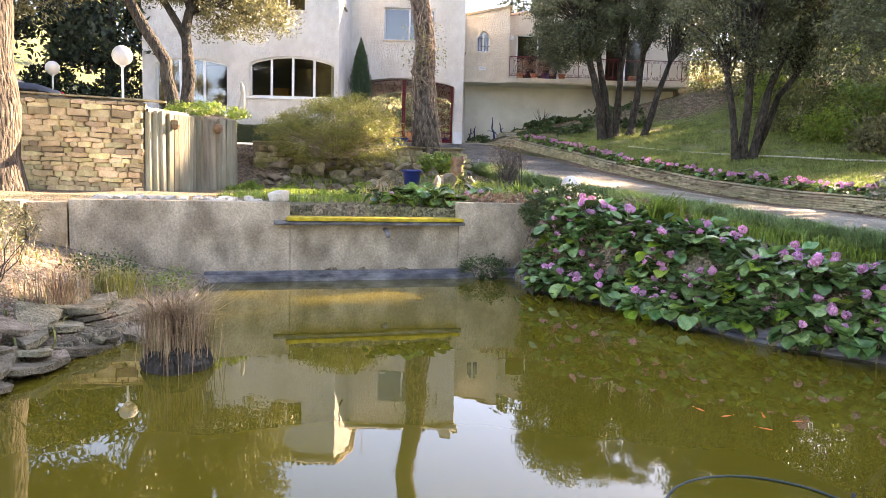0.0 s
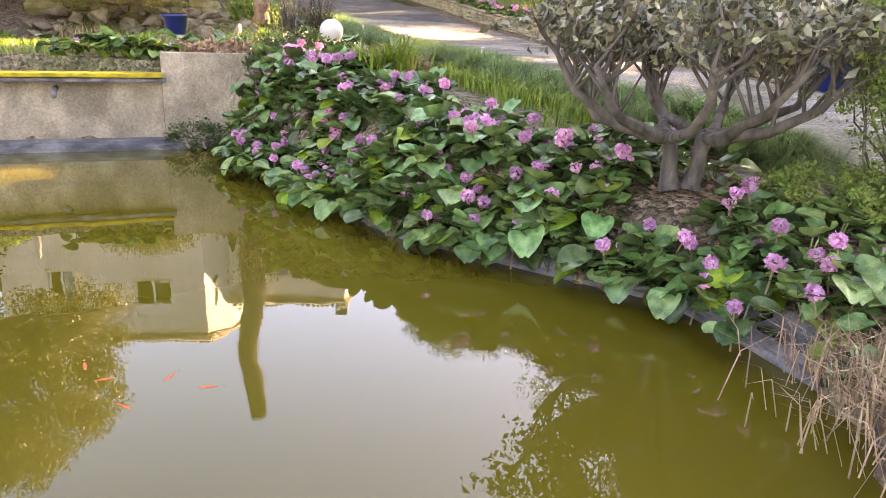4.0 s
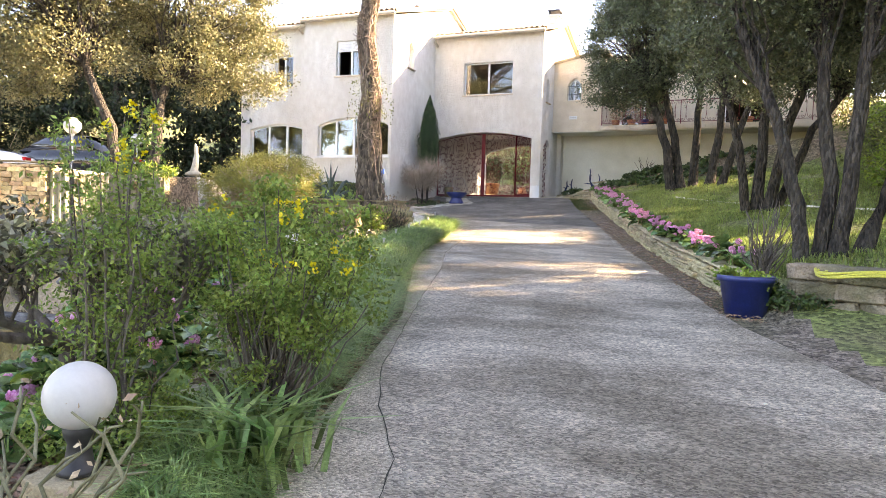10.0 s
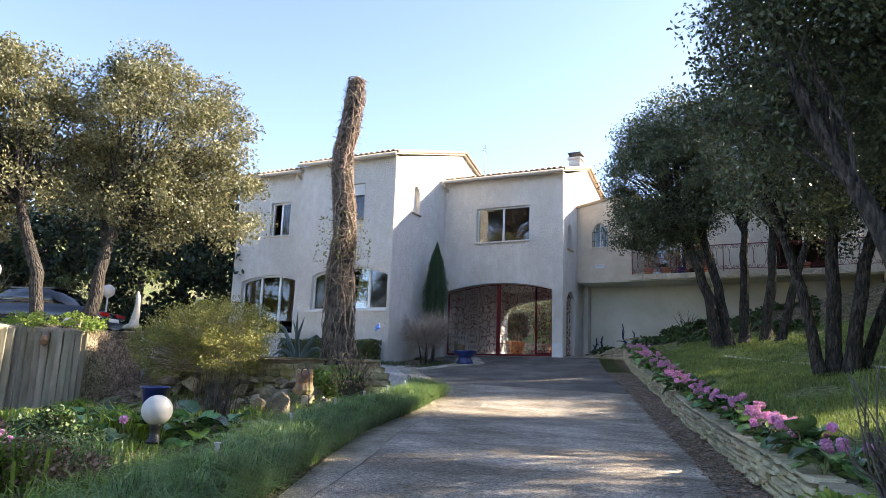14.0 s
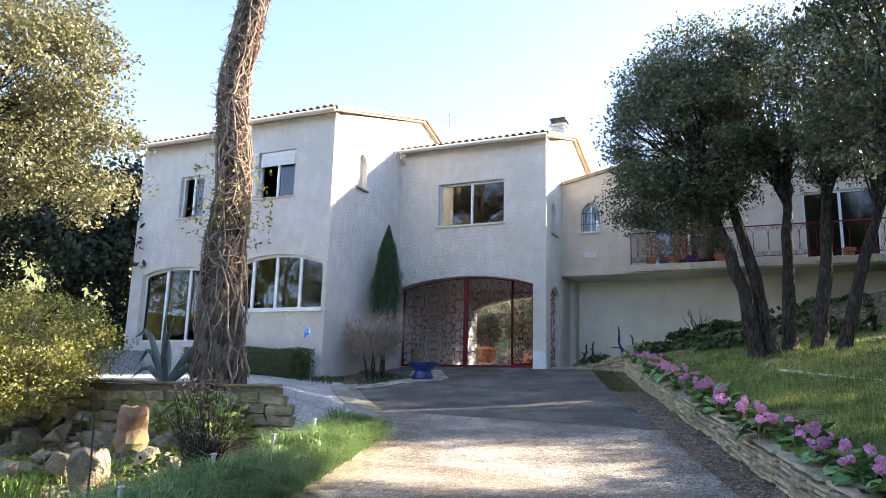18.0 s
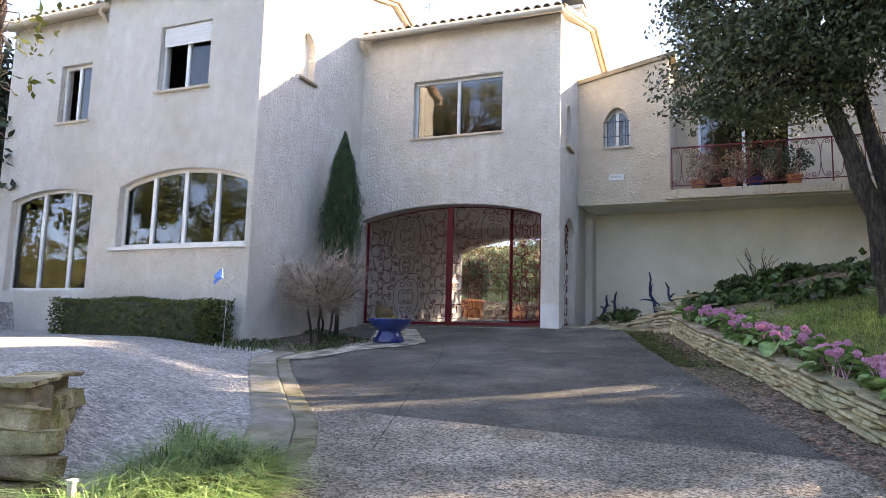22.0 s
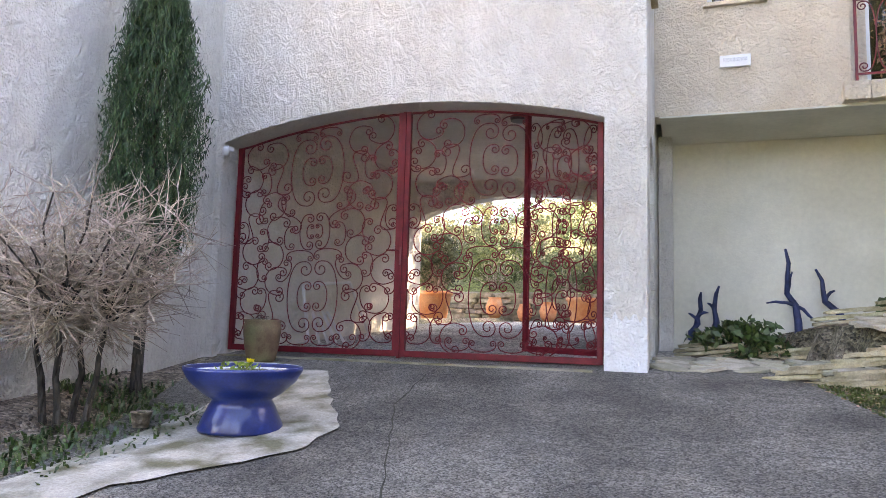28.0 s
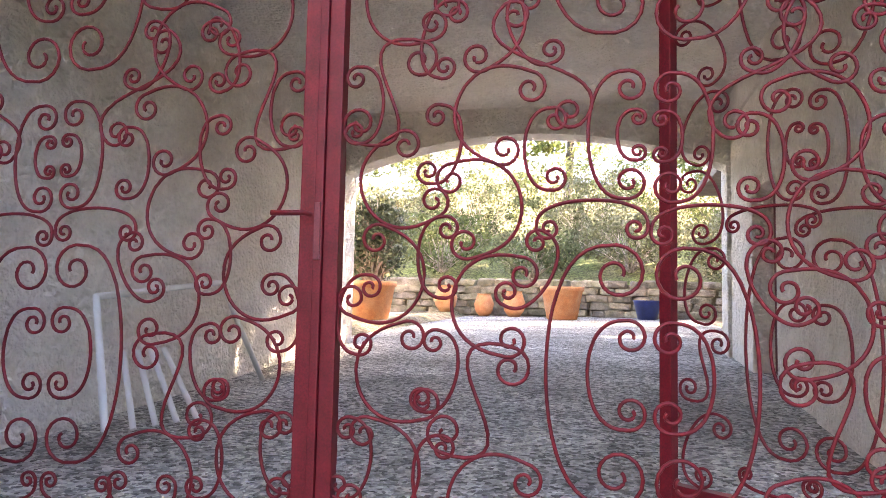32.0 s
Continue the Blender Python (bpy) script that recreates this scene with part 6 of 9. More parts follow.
for k in range(5):
    part("step", box(-0.2, 0.9, 0.3 * k, 0.3 * k + 0.34, hz(10.7, 30.0) - 0.1, hz(10.7, 30.0) + 0.16 * (k + 1), 0.015), M["drystone"], st)

# ---- plants ----
grow = np.random.default_rng(11)


def blob_points(ellipsoids, clumps, per, sigma):
    """Leaf centres gathered in clumps spread over the shells of the ellipsoids; returns clump centres and leaf centres."""
    cs = []
    total = sum(e[1][0] * e[1][1] * e[1][2] for e in ellipsoids)
    for c, r in ellipsoids:
        k = max(3, int(clumps * r[0] * r[1] * r[2] / total))
        d = grow.normal(size=(k, 3))
        d /= np.linalg.norm(d, axis=1, keepdims=True)
        rad = grow.uniform(0.45, 1.0, (k, 1)) ** 0.6
        cs.append(np.array(c) + d * rad * np.array(r))
    cs = np.concatenate(cs)
    size = grow.uniform(0.6, 1.4, (len(cs), 1, 1))
    d = grow.normal(size=(len(cs), per, 3))
    d /= np.linalg.norm(d, axis=2, keepdims=True)
    pts = cs[:, None, :] + d * grow.uniform(0, 1, (len(cs), per, 1)) ** 0.45 * sigma * 1.75 * size * np.array([1, 1, 0.72])
    return cs, pts.reshape(-1, 3)


def tree(name, label, stems, ellipsoids, clumps, per, sigma, leaf, leaf_mat, bark_mat, category="tree", limbs=0.6, sides=8):
    """stems: lists of points with a start radius and an end radius."""
    t = thing(name, label, category, tuple(stems[0][0][0]))
    o = Vector(stems[0][0][0])
    ends = []
    for pts, r0, r1 in stems:
        s = Soup()
        fine = []
        for a, b in zip(pts, pts[1:]):
            for k in range(4):
                p = Vector(a).lerp(Vector(b), k / 4)
                fine.append(p - o + Vector((rnd.uniform(-1, 1), rnd.uniform(-1, 1), 0)) * r0 * 0.18)
        fine.append(Vector(pts[-1]) - o)
        n = len(fine)
        s.tube(fine, [(r0 + (r1 - r0) * i / (n - 1)) * (1.25 if i == 0 else 1.0) for i in range(n)], sides, 0.07)
        s.link("trunk", M[bark_mat], t)
        ends.append((fine, r1))
    cs, pts = blob_points(ellipsoids, clumps, per, sigma)
    s = Soup()
    for c in cs[grow.random(len(cs)) < limbs]:
        c = Vector(c) - o
        fine, r1 = min(ends, key=lambda e: (e[0][-1] - c).length)
        start = fine[-1 - rnd.randrange(0, max(1, len(fine) // 3))]
        s.tube(bend(start, c, 0.15, 0.12, 4), [r1 * 0.38, r1 * 0.3, r1 * 0.22, r1 * 0.14, 0.006], 5)
    if s.v:
        s.link("limb_work", M[bark_mat], t)["kind"] = "stuff"
    leaf_mesh("crown", leaf_arrays(pts - np.array(o), leaf, grow), M[leaf_mat], t)["kind"] = "stuff"
    return t


def stem(*pts, r0=0.12, r1=0.07):
    return (list(pts), r0, r1)


# live oaks on the lawn
g = lambda x, y, dz=0.0: (x, y, hz(x, y) + dz)
tree("oak_tree", "dark evergreen oak with two leaning trunks on the lawn", [stem(g(6.15, 26.45, -0.1), (5.95, 26.4, 4.3), (5.45, 26.3, 5.9), (5.2, 26.2, 7.0), r0=0.17, r1=0.09), stem(g(6.42, 26.6, -0.1), (6.15, 26.6, 4.6), (5.8, 26.5, 6.2), (5.7, 26.6, 7.2), r0=0.15, r1=0.08)],
     [((4.9, 26.3, 7.6), (1.7, 1.8, 2.0)), ((5.3, 26.5, 9.0), (1.5, 1.6, 1.1)), ((4.6, 26.0, 6.3), (1.2, 1.2, 0.8))], 340, 190, 0.25, 0.08, "leaf_oak", "bark")
tree("oak_tree", "dark evergreen oak with several straight trunks", [stem(g(6.75, 27.05, -0.1), (6.8, 27.0, 5.0), (6.9, 26.9, 7.0), r0=0.15, r1=0.08), stem(g(7.25, 26.9, -0.1), (7.5, 26.9, 5.0), (7.6, 26.8, 7.0), r0=0.15, r1=0.08), stem(g(7.6, 26.3, -0.1), (8.1, 26.3, 4.8), (8.7, 26.3, 6.6), r0=0.13, r1=0.07)],
     [((7.3, 26.8, 8.4), (1.9, 2.0, 2.0)), ((8.7, 26.4, 7.8), (1.8, 1.8, 1.7))], 300, 170, 0.26, 0.08, "leaf_oak", "bark")
tree("oak_tree", "spreading evergreen oak with fanned trunks on the lawn", [stem(g(8.45, 20.0, -0.1), (8.2, 20.0, 3.6), (7.9, 19.9, 4.9), r0=0.11, r1=0.07), stem(g(8.65, 20.1, -0.1), (8.7, 20.1, 4.0), (8.8, 20.2, 5.4), r0=0.14, r1=0.08), stem(g(8.85, 20.0, -0.1), (9.2, 20.0, 4.0), (9.6, 20.0, 5.3), r0=0.13, r1=0.08), stem(g(9.0, 20.3, -0.1), (9.7, 20.4, 4.0), (10.6, 20.5, 5.2), r0=0.11, r1=0.06)],
     [((8.6, 20.2, 6.3), (2.0, 2.0, 1.9)), ((10.3, 20.4, 6.3), (1.7, 1.8, 1.7)), ((9.2, 21.2, 7.4), (2.0, 1.8, 1.5)), ((9.0, 20.5, 8.6), (1.9, 1.8, 1.5)), ((11.0, 20.5, 8.2), (1.9, 1.8, 1.7))], 540, 160, 0.26, 0.08, "leaf_oak", "bark")
# crown lumps at y 15.6 and 16.9 are added to shade the west bank
tree("oak_tree", "big evergreen oak with four grey trunks above the drive", [stem(g(9.12, 12.1, -0.1), (9.05, 12.2, 2.0), (8.8, 12.3, 3.0), (8.3, 12.5, 4.3), r0=0.095, r1=0.06), stem(g(9.3, 12.35, -0.1), (9.42, 12.4, 2.3), (9.3, 12.5, 3.2), (9.25, 12.6, 4.8), r0=0.10, r1=0.065), stem(g(9.5, 12.2, -0.1), (9.62, 12.3, 2.6), (9.8, 12.5, 4.7), r0=0.105, r1=0.07), stem(g(9.75, 12.4, -0.1), (10.3, 12.8, 3.0), (11.1, 13.2, 4.8), r0=0.10, r1=0.07)],
     [((9.0, 13.2, 6.2), (1.9, 2.1, 2.0)), ((10.8, 13.0, 5.9), (2.2, 2.3, 2.2)), ((9.7, 13.4, 8.2), (2.3, 2.1, 1.4)), ((8.3, 13.2, 4.9), (1.1, 1.1, 1.0)), ((8.7, 13.5, 7.3), (1.3, 1.3, 1.2)), ((8.4, 13.6, 4.3), (1.2, 1.1, 0.9)), ((10.4, 13.2, 4.4), (1.6, 1.4, 0.9)), ((11.8, 13.2, 7.6), (1.6, 1.6, 1.4)), ((10.0, 15.6, 8.7), (1.8, 1.7, 1.4)), ((9.8, 16.9, 8.3), (1.6, 1.5, 1.4)), ((10.6, 14.9, 7.0), (1.7, 1.7, 1.5)), ((11.2, 16.4, 8.0), (1.7, 1.6, 1.5))], 1350, 235, 0.22, 0.056, "leaf_oak", "bark", limbs=0.22)
# olive-green oaks on the parking terrace
tree("oak_tree", "grey-green oak with a leaning trunk on the terrace", [stem(g(-5.5, 15.3, -0.2), (-5.75, 15.3, 3.7), (-6.5, 15.3, 5.0), (-6.9, 15.3, 5.9), r0=0.14, r1=0.09)],
     [((-8.3, 15.4, 6.9), (2.2, 2.1, 1.9)), ((-7.3, 15.1, 7.6), (1.6, 1.6, 1.3)), ((-9.4, 15.4, 5.6), (1.6, 1.5, 1.0)), ((-6.9, 15.0, 5.6), (1.2, 1.2, 0.7))], 330, 190, 0.26, 0.085, "leaf_olive", "bark")
tree("oak_tree", "grey-green oak with a forked trunk on the terrace", [stem(g(-5.75, 16.65, -0.2), (-5.7, 16.7, 3.7), (-5.9, 17.0, 4.7), (-5.6, 17.5, 6.1), r0=0.16, r1=0.09), stem((-5.85, 16.9, 4.5), (-6.5, 17.2, 5.4), (-7.0, 17.6, 6.4), r0=0.09, r1=0.06)],
     [((-5.9, 18.2, 7.6), (2.1, 2.2, 2.0)), ((-6.1, 18.4, 8.9), (1.5, 1.6, 0.9)), ((-4.9, 19.2, 6.2), (1.1, 1.3, 1.5)), ((-5.3, 17.6, 5.6), (1.3, 1.2, 0.8)), ((-7.4, 17.8, 6.6), (1.1, 1.2, 1.2))], 380, 190, 0.26, 0.085, "leaf_olive", "bark")
tree("pine_tree", "tall pine with a rough reddish trunk", [stem((-7.3, 12.1, 0.8), (-7.4, 12.1, 4), (-7.7, 12.2, 9.5), (-7.6, 12.3, 12.0), r0=0.40, r1=0.20)],
     [((-7.0, 12.3, 13.0), (3.0, 2.6, 1.2)), ((-5.3, 12.4, 10.2), (1.5, 1.3, 0.5)), ((-9.0, 12.3, 12.6), (1.8, 1.8, 0.9))], 120, 190, 0.30, 0.11, "leaf_olive", "bark_dead")


# dead trunk wrapped in creeper
palm = thing("dead_trunk", "topped dead tree trunk wrapped in bare creeper stems", "tree trunk", (-0.17, 18.30, 2.0))
axis_p = [Vector(q) for q in ((-0.08, 0, 0), (-0.10, 0.0, 0.6), (-0.17, 0.05, 1.3), (-0.21, 0.08, 2.1), (-0.17, 0.1, 2.8), (-0.27, 0.15, 3.5), (-0.42, 0.2, 4.2), (-0.45, 0.24, 4.7), (-0.34, 0.28, 5.3), (-0.26, 0.30, 5.9), (-0.26, 0.32, 6.38))]
rad_p = [0.37, 0.32, 0.275, 0.23, 0.19, 0.18, 0.17, 0.165, 0.165, 0.16, 0.13]


def along(t):
    f = t * (len(axis_p) - 1)
    i = min(int(f), len(axis_p) - 2)
    return axis_p[i].lerp(axis_p[i + 1], f - i), rad_p[i] + (rad_p[i + 1] - rad_p[i]) * (f - i)


fine = [along(t) for t in np.linspace(0, 1, 60)]
Soup().tube([p for p, _ in fine], [r for _, r in fine], 26, 0.09).link("trunk", M["bark_dead"], palm)
vines = Soup()
for k in range(110):
    a, t, w = rnd.uniform(0, 6.3), rnd.uniform(0, 0.95), rnd.uniform(-5, 5)
    pts, rr = [], rnd.choice((0.006, 0.008, 0.010, 0.016))
    low = t < 0.3
    for j in range(9):
        if t > 1.0:
            break
        p, r = along(t)
        pts.append(p + Vector((math.cos(a), math.sin(a), 0)) * (r + 0.02 + rnd.uniform(0, 0.05)))
        t += rnd.uniform(0.012, 0.05)
        a += w * 0.05 + rnd.uniform(-0.25, 0.25)
    if len(pts) > 2:
        vines.tube(pts, rr, 5)
vines.link("creeper", M["vine"], palm, "bare brown creeper stems")["kind"] = "stuff"
fuzz = Soup()
for k in range(520):
    t, a, w = rnd.uniform(0.22, 1.0), rnd.uniform(0, 6.3), rnd.choice((-1, 1)) * rnd.uniform(0.15, 0.5)
    pts, lift = [], rnd.uniform(0.01, 0.05)
    climb = rnd.uniform(-0.012, 0.02)
    for j in range(6):
        p, r = along(min(max(t, 0.0), 1.0))
        pts.append(p + Vector((math.cos(a), math.sin(a), 0)) * (r + lift + rnd.uniform(-0.01, 0.035)))
        a, t = a + w, t + climb + rnd.uniform(-0.006, 0.006)
    fuzz.tube(pts, rnd.choice((0.004, 0.006, 0.008, 0.011)), 4)
for k in range(900):
    t = rnd.uniform(0.24, 1.0)
    p, r = along(t)
    a = rnd.uniform(0, 6.3)
    p0 = p + Vector((math.cos(a), math.sin(a), 0)) * (r + rnd.uniform(0.0, 0.04))
    q = a + rnd.choice((-1, 1)) * rnd.uniform(0.5, 1.6)
    p1 = p0 + Vector((math.cos(q), math.sin(q), rnd.uniform(-0.9, 0.7))) * rnd.uniform(0.05, 0.16)
    fuzz.tube([p0, p0.lerp(p1, 0.5) + Vector((0, 0, rnd.uniform(-0.04, 0.04))), p1], [0.005, 0.004, 0.003], 3)
for k in range(240):
    t = rnd.uniform(0.27, 1.0)
    p, r = along(t)
    a = rnd.uniform(0, 6.3)
    p0 = p + Vector((math.cos(a), math.sin(a), 0)) * r
    q = a + rnd.uniform(-0.9, 0.9)
    p1 = p0 + Vector((math.cos(q), math.sin(q), rnd.uniform(-0.9, 0.9))) * rnd.uniform(0.08, 0.24)
    fuzz.tube(bend(p0, p1, 0.05, 0.06, 4), [0.006, 0.005, 0.004, 0.003, 0.002], 4)
fuzz.link("dry_growth", M["vine"], palm, "tangle of dry stems")["kind"] = "stuff"
lv = np.array([[*(along(t)[0] + Vector((math.cos(a), math.sin(a), 0)) * (along(t)[1] + 0.12 + 0.25 * abs(math.sin(5 * a))))] for t, a in zip(grow.uniform(0.30, 0.46, 260), grow.uniform(0, 6.3, 260))])
leaf_mesh("foliage", leaf_arrays(lv, 0.07, grow), M["leaf_yellow"], palm)


def bush(name, label, at, ellipsoids, clumps, per, sigma, leaf, leaf_mat, twig_mat="twig", stems=8, r=0.012, category="shrub", twigs=1.0, group=""):
    b = thing(name, label, category, at, group)
    cs, pts = blob_points(ellipsoids, clumps, per, sigma)
    s = Soup()
    feet = [Vector((rnd.uniform(-0.12, 0.12), rnd.uniform(-0.12, 0.12), -0.03)) for _ in range(stems)]
    for c in cs[grow.random(len(cs)) < twigs]:
        f = rnd.choice(feet)
        s.tube(bend(f, Vector(c), 0.05, 0.06, 4), [r, r * 0.8, r * 0.6, r * 0.4, r * 0.25], 4)
    if s.v:
        s.link("stem_tangle", M[twig_mat], b)["kind"] = "stuff"
    if per:
        leaf_mesh("foliage", leaf_arrays(pts, leaf, grow), M[leaf_mat], b)["kind"] = "stuff"
    return b


bush("euonymus_bush", "yellow-green leafy bush spilling over the rockery", (-2.3, 16.9, 1.85), [((0.0, 0, 0.75), (1.45, 1.2, 0.6)), ((-0.5, -0.6, 0.35), (0.9, 0.7, 0.5)), ((0.8, -0.4, 0.35), (0.8, 0.7, 0.5)), ((0.3, 0.0, 1.1), (0.9, 0.8, 0.35)), ((-1.1, -0.2, 0.5), (0.7, 0.6, 0.45))], 520, 80, 0.12, 0.042, "leaf_yellow", stems=6)


def feather_bush(label, at, rx, top, stems, per, leaf, leaf_mat, brown):
    """Upright thin stems clothed in small leaves from near the ground to the tips."""
    b = thing("lantana", label, "shrub", at)
    s, cs = Soup(), []
    for k in range(stems):
        a, r = rnd.uniform(0, 6.3), rx * math.sqrt(rnd.uniform(0.02, 1))
        f = Vector((r * 0.3 * math.cos(a), r * 0.3 * math.sin(a), -0.03))
        e = Vector((r * math.cos(a), r * math.sin(a), top * rnd.uniform(0.72, 1.0) * (1 - 0.35 * (r / rx) ** 2)))
        pts = bend(f, e, 0, 0.05, 6)
        if k % brown == 0:
            s.tube(pts, [0.009, 0.008, 0.007, 0.006, 0.005, 0.004, 0.002], 5)
        n = per
        u = grow.uniform(0.12, 1.0, n) ** 0.6 * 6
        i = np.minimum(u.astype(int), 5)
        q = np.array([list(v) for v in pts])
        c = q[i] + (q[i + 1] - q[i]) * (u - i)[:, None]
        wide = (0.05 + 0.09 * np.sin(np.clip(u / 6, 0, 1) * 3.0))[:, None]
        order = np.argsort(u)
        c, wide = c[order], wide[order]
        d = np.repeat(grow.normal(size=(n // 12 + 1, 3)) * np.array([1, 1, 0.35]), 12, 0)[:n]
        step = np.tile(np.linspace(0.15, 1.0, 12), n // 12 + 1)[:n, None]
        cs.append(c + d * wide * step + np.array([0, 0, 0.03]) * step + grow.normal(size=(n, 3)) * 0.010)
    s.link("stem_tangle", M["bark_pale"], b)["kind"] = "stuff"
    leaf_mesh("foliage", leaf_arrays(np.concatenate(cs), leaf, grow, 0.42, up=0.3), M[leaf_mat], b)["kind"] = "stuff"
    return b


bush("lantana", "fresh green shrub with small yellow flowers beside the drive", (6.25, 5.78, 0.48), [((0, 0, 1.0), (0.52, 0.48, 0.36)), ((0.28, 0.05, 0.78), (0.36, 0.34, 0.26)), ((-0.25, 0.15, 0.85), (0.4, 0.36, 0.4)), ((0.05, -0.1, 0.5), (0.34, 0.3, 0.28))], 150, 95, 0.07, 0.032, "leaf_lantana", twig_mat="bark_pale", stems=9, r=0.010, twigs=0.55)
feather_bush("airy light-green shrub with small yellow flowers", (5.72, 5.2, 0.50), 0.40, 1.85, 28, 290, 0.030, "leaf_lantana", 2)
for x, y, z0, z1, r in ((6.25, 5.78, 1.72, 1.92, 0.32), (6.4, 5.72, 1.5, 1.65, 0.4), (5.72, 5.2, 1.95, 2.3, 0.16)):
    f = thing("flowers", "small yellow flower heads on the shrub tips", "flowers", (x, y, z0))
    c = np.stack([grow.uniform(-r, r, 14), grow.uniform(-r, r, 14), grow.uniform(0, z1 - z0, 14) - 0.12], -1)
    p = (c[:, None] + grow.normal(size=(14, 12, 3)) * 0.014).reshape(-1, 3)
    leaf_mesh("blossom", leaf_arrays(p, 0.022, grow, 0.9), M["petal_yellow"], f)["kind"] = "stuff"
bush("low_plant", "dense low blue-green plant beside the globe lamp", (5.55, 5.35, 0.5), [((0, 0, 0.12), (0.5, 0.4, 0.15)), ((0.25, -0.2, 0.1), (0.3, 0.3, 0.12))], 120, 60, 0.06, 0.034, "leaf_lantana", stems=8, r=0.006)
bush("dry_plant", "withered brown plant in the clay pot", (-2.56, 28.74, 3.06), [((0, 0, 0.06), (0.1, 0.1, 0.05))], 26, 0, 0.04, 0.03, "leaf_dead", "bark_dead", stems=12, r=0.003)
bush("hedge", "clipped box hedge below the bay window", (-5.35, 24.95, 2.35), [((0, 0, 0.36), (0.05, 0.05, 0.05))], 3, 5, 0.02, 0.03, "leaf_box", stems=4)
hp = grow.uniform(-1, 1, (15000, 3))
face = grow.integers(0, 3, 15000)
hp[np.arange(15000), face] = np.sign(hp[np.arange(15000), face]) * grow.uniform(0.86, 1.03, 15000)
hp = hp * np.array([1.72, 0.36, 0.34]) + np.array([0, 0, 0.36]) + grow.normal(size=hp.shape) * 0.012
hp[:, 2] -= 0.06 * np.sin(hp[:, 0] * 1.5) ** 2
leaf_mesh("foliage", leaf_arrays(hp, 0.045, grow, 0.7), M["leaf_box"], bpy.data.objects["hedge"])
# near-black box added as the shade inside the hedge
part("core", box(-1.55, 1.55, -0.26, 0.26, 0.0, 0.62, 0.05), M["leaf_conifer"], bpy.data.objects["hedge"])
# slim cypress in the corner
cyp = thing("cypress", "slim dark green cypress against the house corner", "tree", (-2.93, 27.5, hz(-2.93, 27.5)))
Soup().tube([(0, 0, 0), (0.02, 0, 1.6), (0, 0, 3.6)], [0.05, 0.04, 0.015], 6).link("trunk", M["bark"], cyp)
n = 46000
zz = grow.uniform(0, 1, n) ** 0.8
rr = 0.38 * np.interp(zz, [0, 0.12, 0.45, 0.8, 1.0], [0.45, 0.9, 1.0, 0.5, 0.03]) * np.sqrt(grow.uniform(0.3, 1.05, n))
aa = grow.uniform(0, 2 * math.pi, n)
rr = rr * (1 + 0.15 * np.sin(aa * 5 + zz * 9) + 0.14 * np.sin(aa * 11 - zz * 31) + 0.08 * np.sin(aa * 23 + zz * 57))
cp = np.stack([rr * np.cos(aa), rr * np.sin(aa), 1.0 + 2.95 * zz + grow.uniform(0, 0.12, n)], -1)
leaf_mesh("foliage", leaf_arrays(cp, 0.06, grow, 0.16, up=2.4), M["leaf_cypress"], cyp)
bare = thing("bare_shrub", "leafless rounded shrub with pale twigs by the house wall", "shrub", (-2.72, 26.6, hz(-2.72, 26.6)))
tr, tw = Soup(), Soup()
for k in range(4):
    a = 1.57 * k + 0.4
    f = Vector((0.14 * math.cos(a), 0.12 * math.sin(a), -0.03))
    e = Vector((0.26 * math.cos(a), 0.22 * math.sin(a), 0.72))
    tr.tube(bend(f, e, 0, 0.03, 4), [0.028, 0.024, 0.022, 0.02, 0.018], 6, 0.1)
    for j in range(15):
        q = e + Vector((rnd.gauss(0.22 * math.cos(a), 0.34), rnd.gauss(0.2 * math.sin(a), 0.3), rnd.uniform(0.0, 0.85)))
        w = Vector((q.x / 0.82, q.y / 0.70, (q.z - 1.3) / 0.70))
        if w.length > 1:
            w.normalize()
            q = Vector((w.x * 0.82, w.y * 0.70, 1.3 + w.z * 0.70))
        pts = bend(e, q, 0, 0.04, 4)
        tr.tube(pts, [0.013, 0.011, 0.009, 0.007, 0.005], 5)
        for i in range(36):
            p0 = pts[rnd.randrange(0, 5)]
            d = Vector((rnd.gauss(0, 1), rnd.gauss(0, 1), rnd.gauss(0.3, 0.8))).normalized()
            p1 = p0 + d * rnd.uniform(0.15, 0.42)
            r = Vector((p1.x / 0.98, p1.y / 0.84, (p1.z - 1.3) / 0.84))
            if r.length > 1:
                r.normalize()
                p1 = Vector((r.x * 0.98, r.y * 0.84, 1.3 + r.z * 0.84))
            m1 = p0.lerp(p1, 0.5) + Vector((rnd.uniform(-0.04, 0.04), rnd.uniform(-0.04, 0.04), rnd.uniform(-0.04, 0.04)))
            tw.tube([p0, m1, p1], [0.005, 0.004, 0.002], 3)
            for w in range(2):
                p2 = p1 + (d + Vector((rnd.uniform(-1, 1), rnd.uniform(-1, 1), rnd.uniform(-0.6, 0.9)))) * rnd.uniform(0.04, 0.11)
                tw.tube([m1.lerp(p1, 0.6), p2], [0.003, 0.0015], 3)
tr.link("trunk", M["bark"], bare)
tw.link("twig_tangle", M["twig"], bare)["kind"] = "stuff"
bush("bare_shrub", "brown bare shrub beside the stone court wall", (1.6, 16.1, hz(1.6, 16.1)), [((0, 0, 0.6), (0.45, 0.4, 0.4))], 130, 6, 0.08, 0.04, "leaf_dead", "bark", stems=6, r=0.007)
bush("leafy_bush", "broad-leaved green plant at the foot of the court wall", (0.15, 17.6, hz(0.15, 17.6) - 0.05), [((0, 0, 0.28), (0.55, 0.4, 0.25))], 60, 14, 0.12, 0.15, "leaf_lantana", stems=6, r=0.008, twigs=0.5)
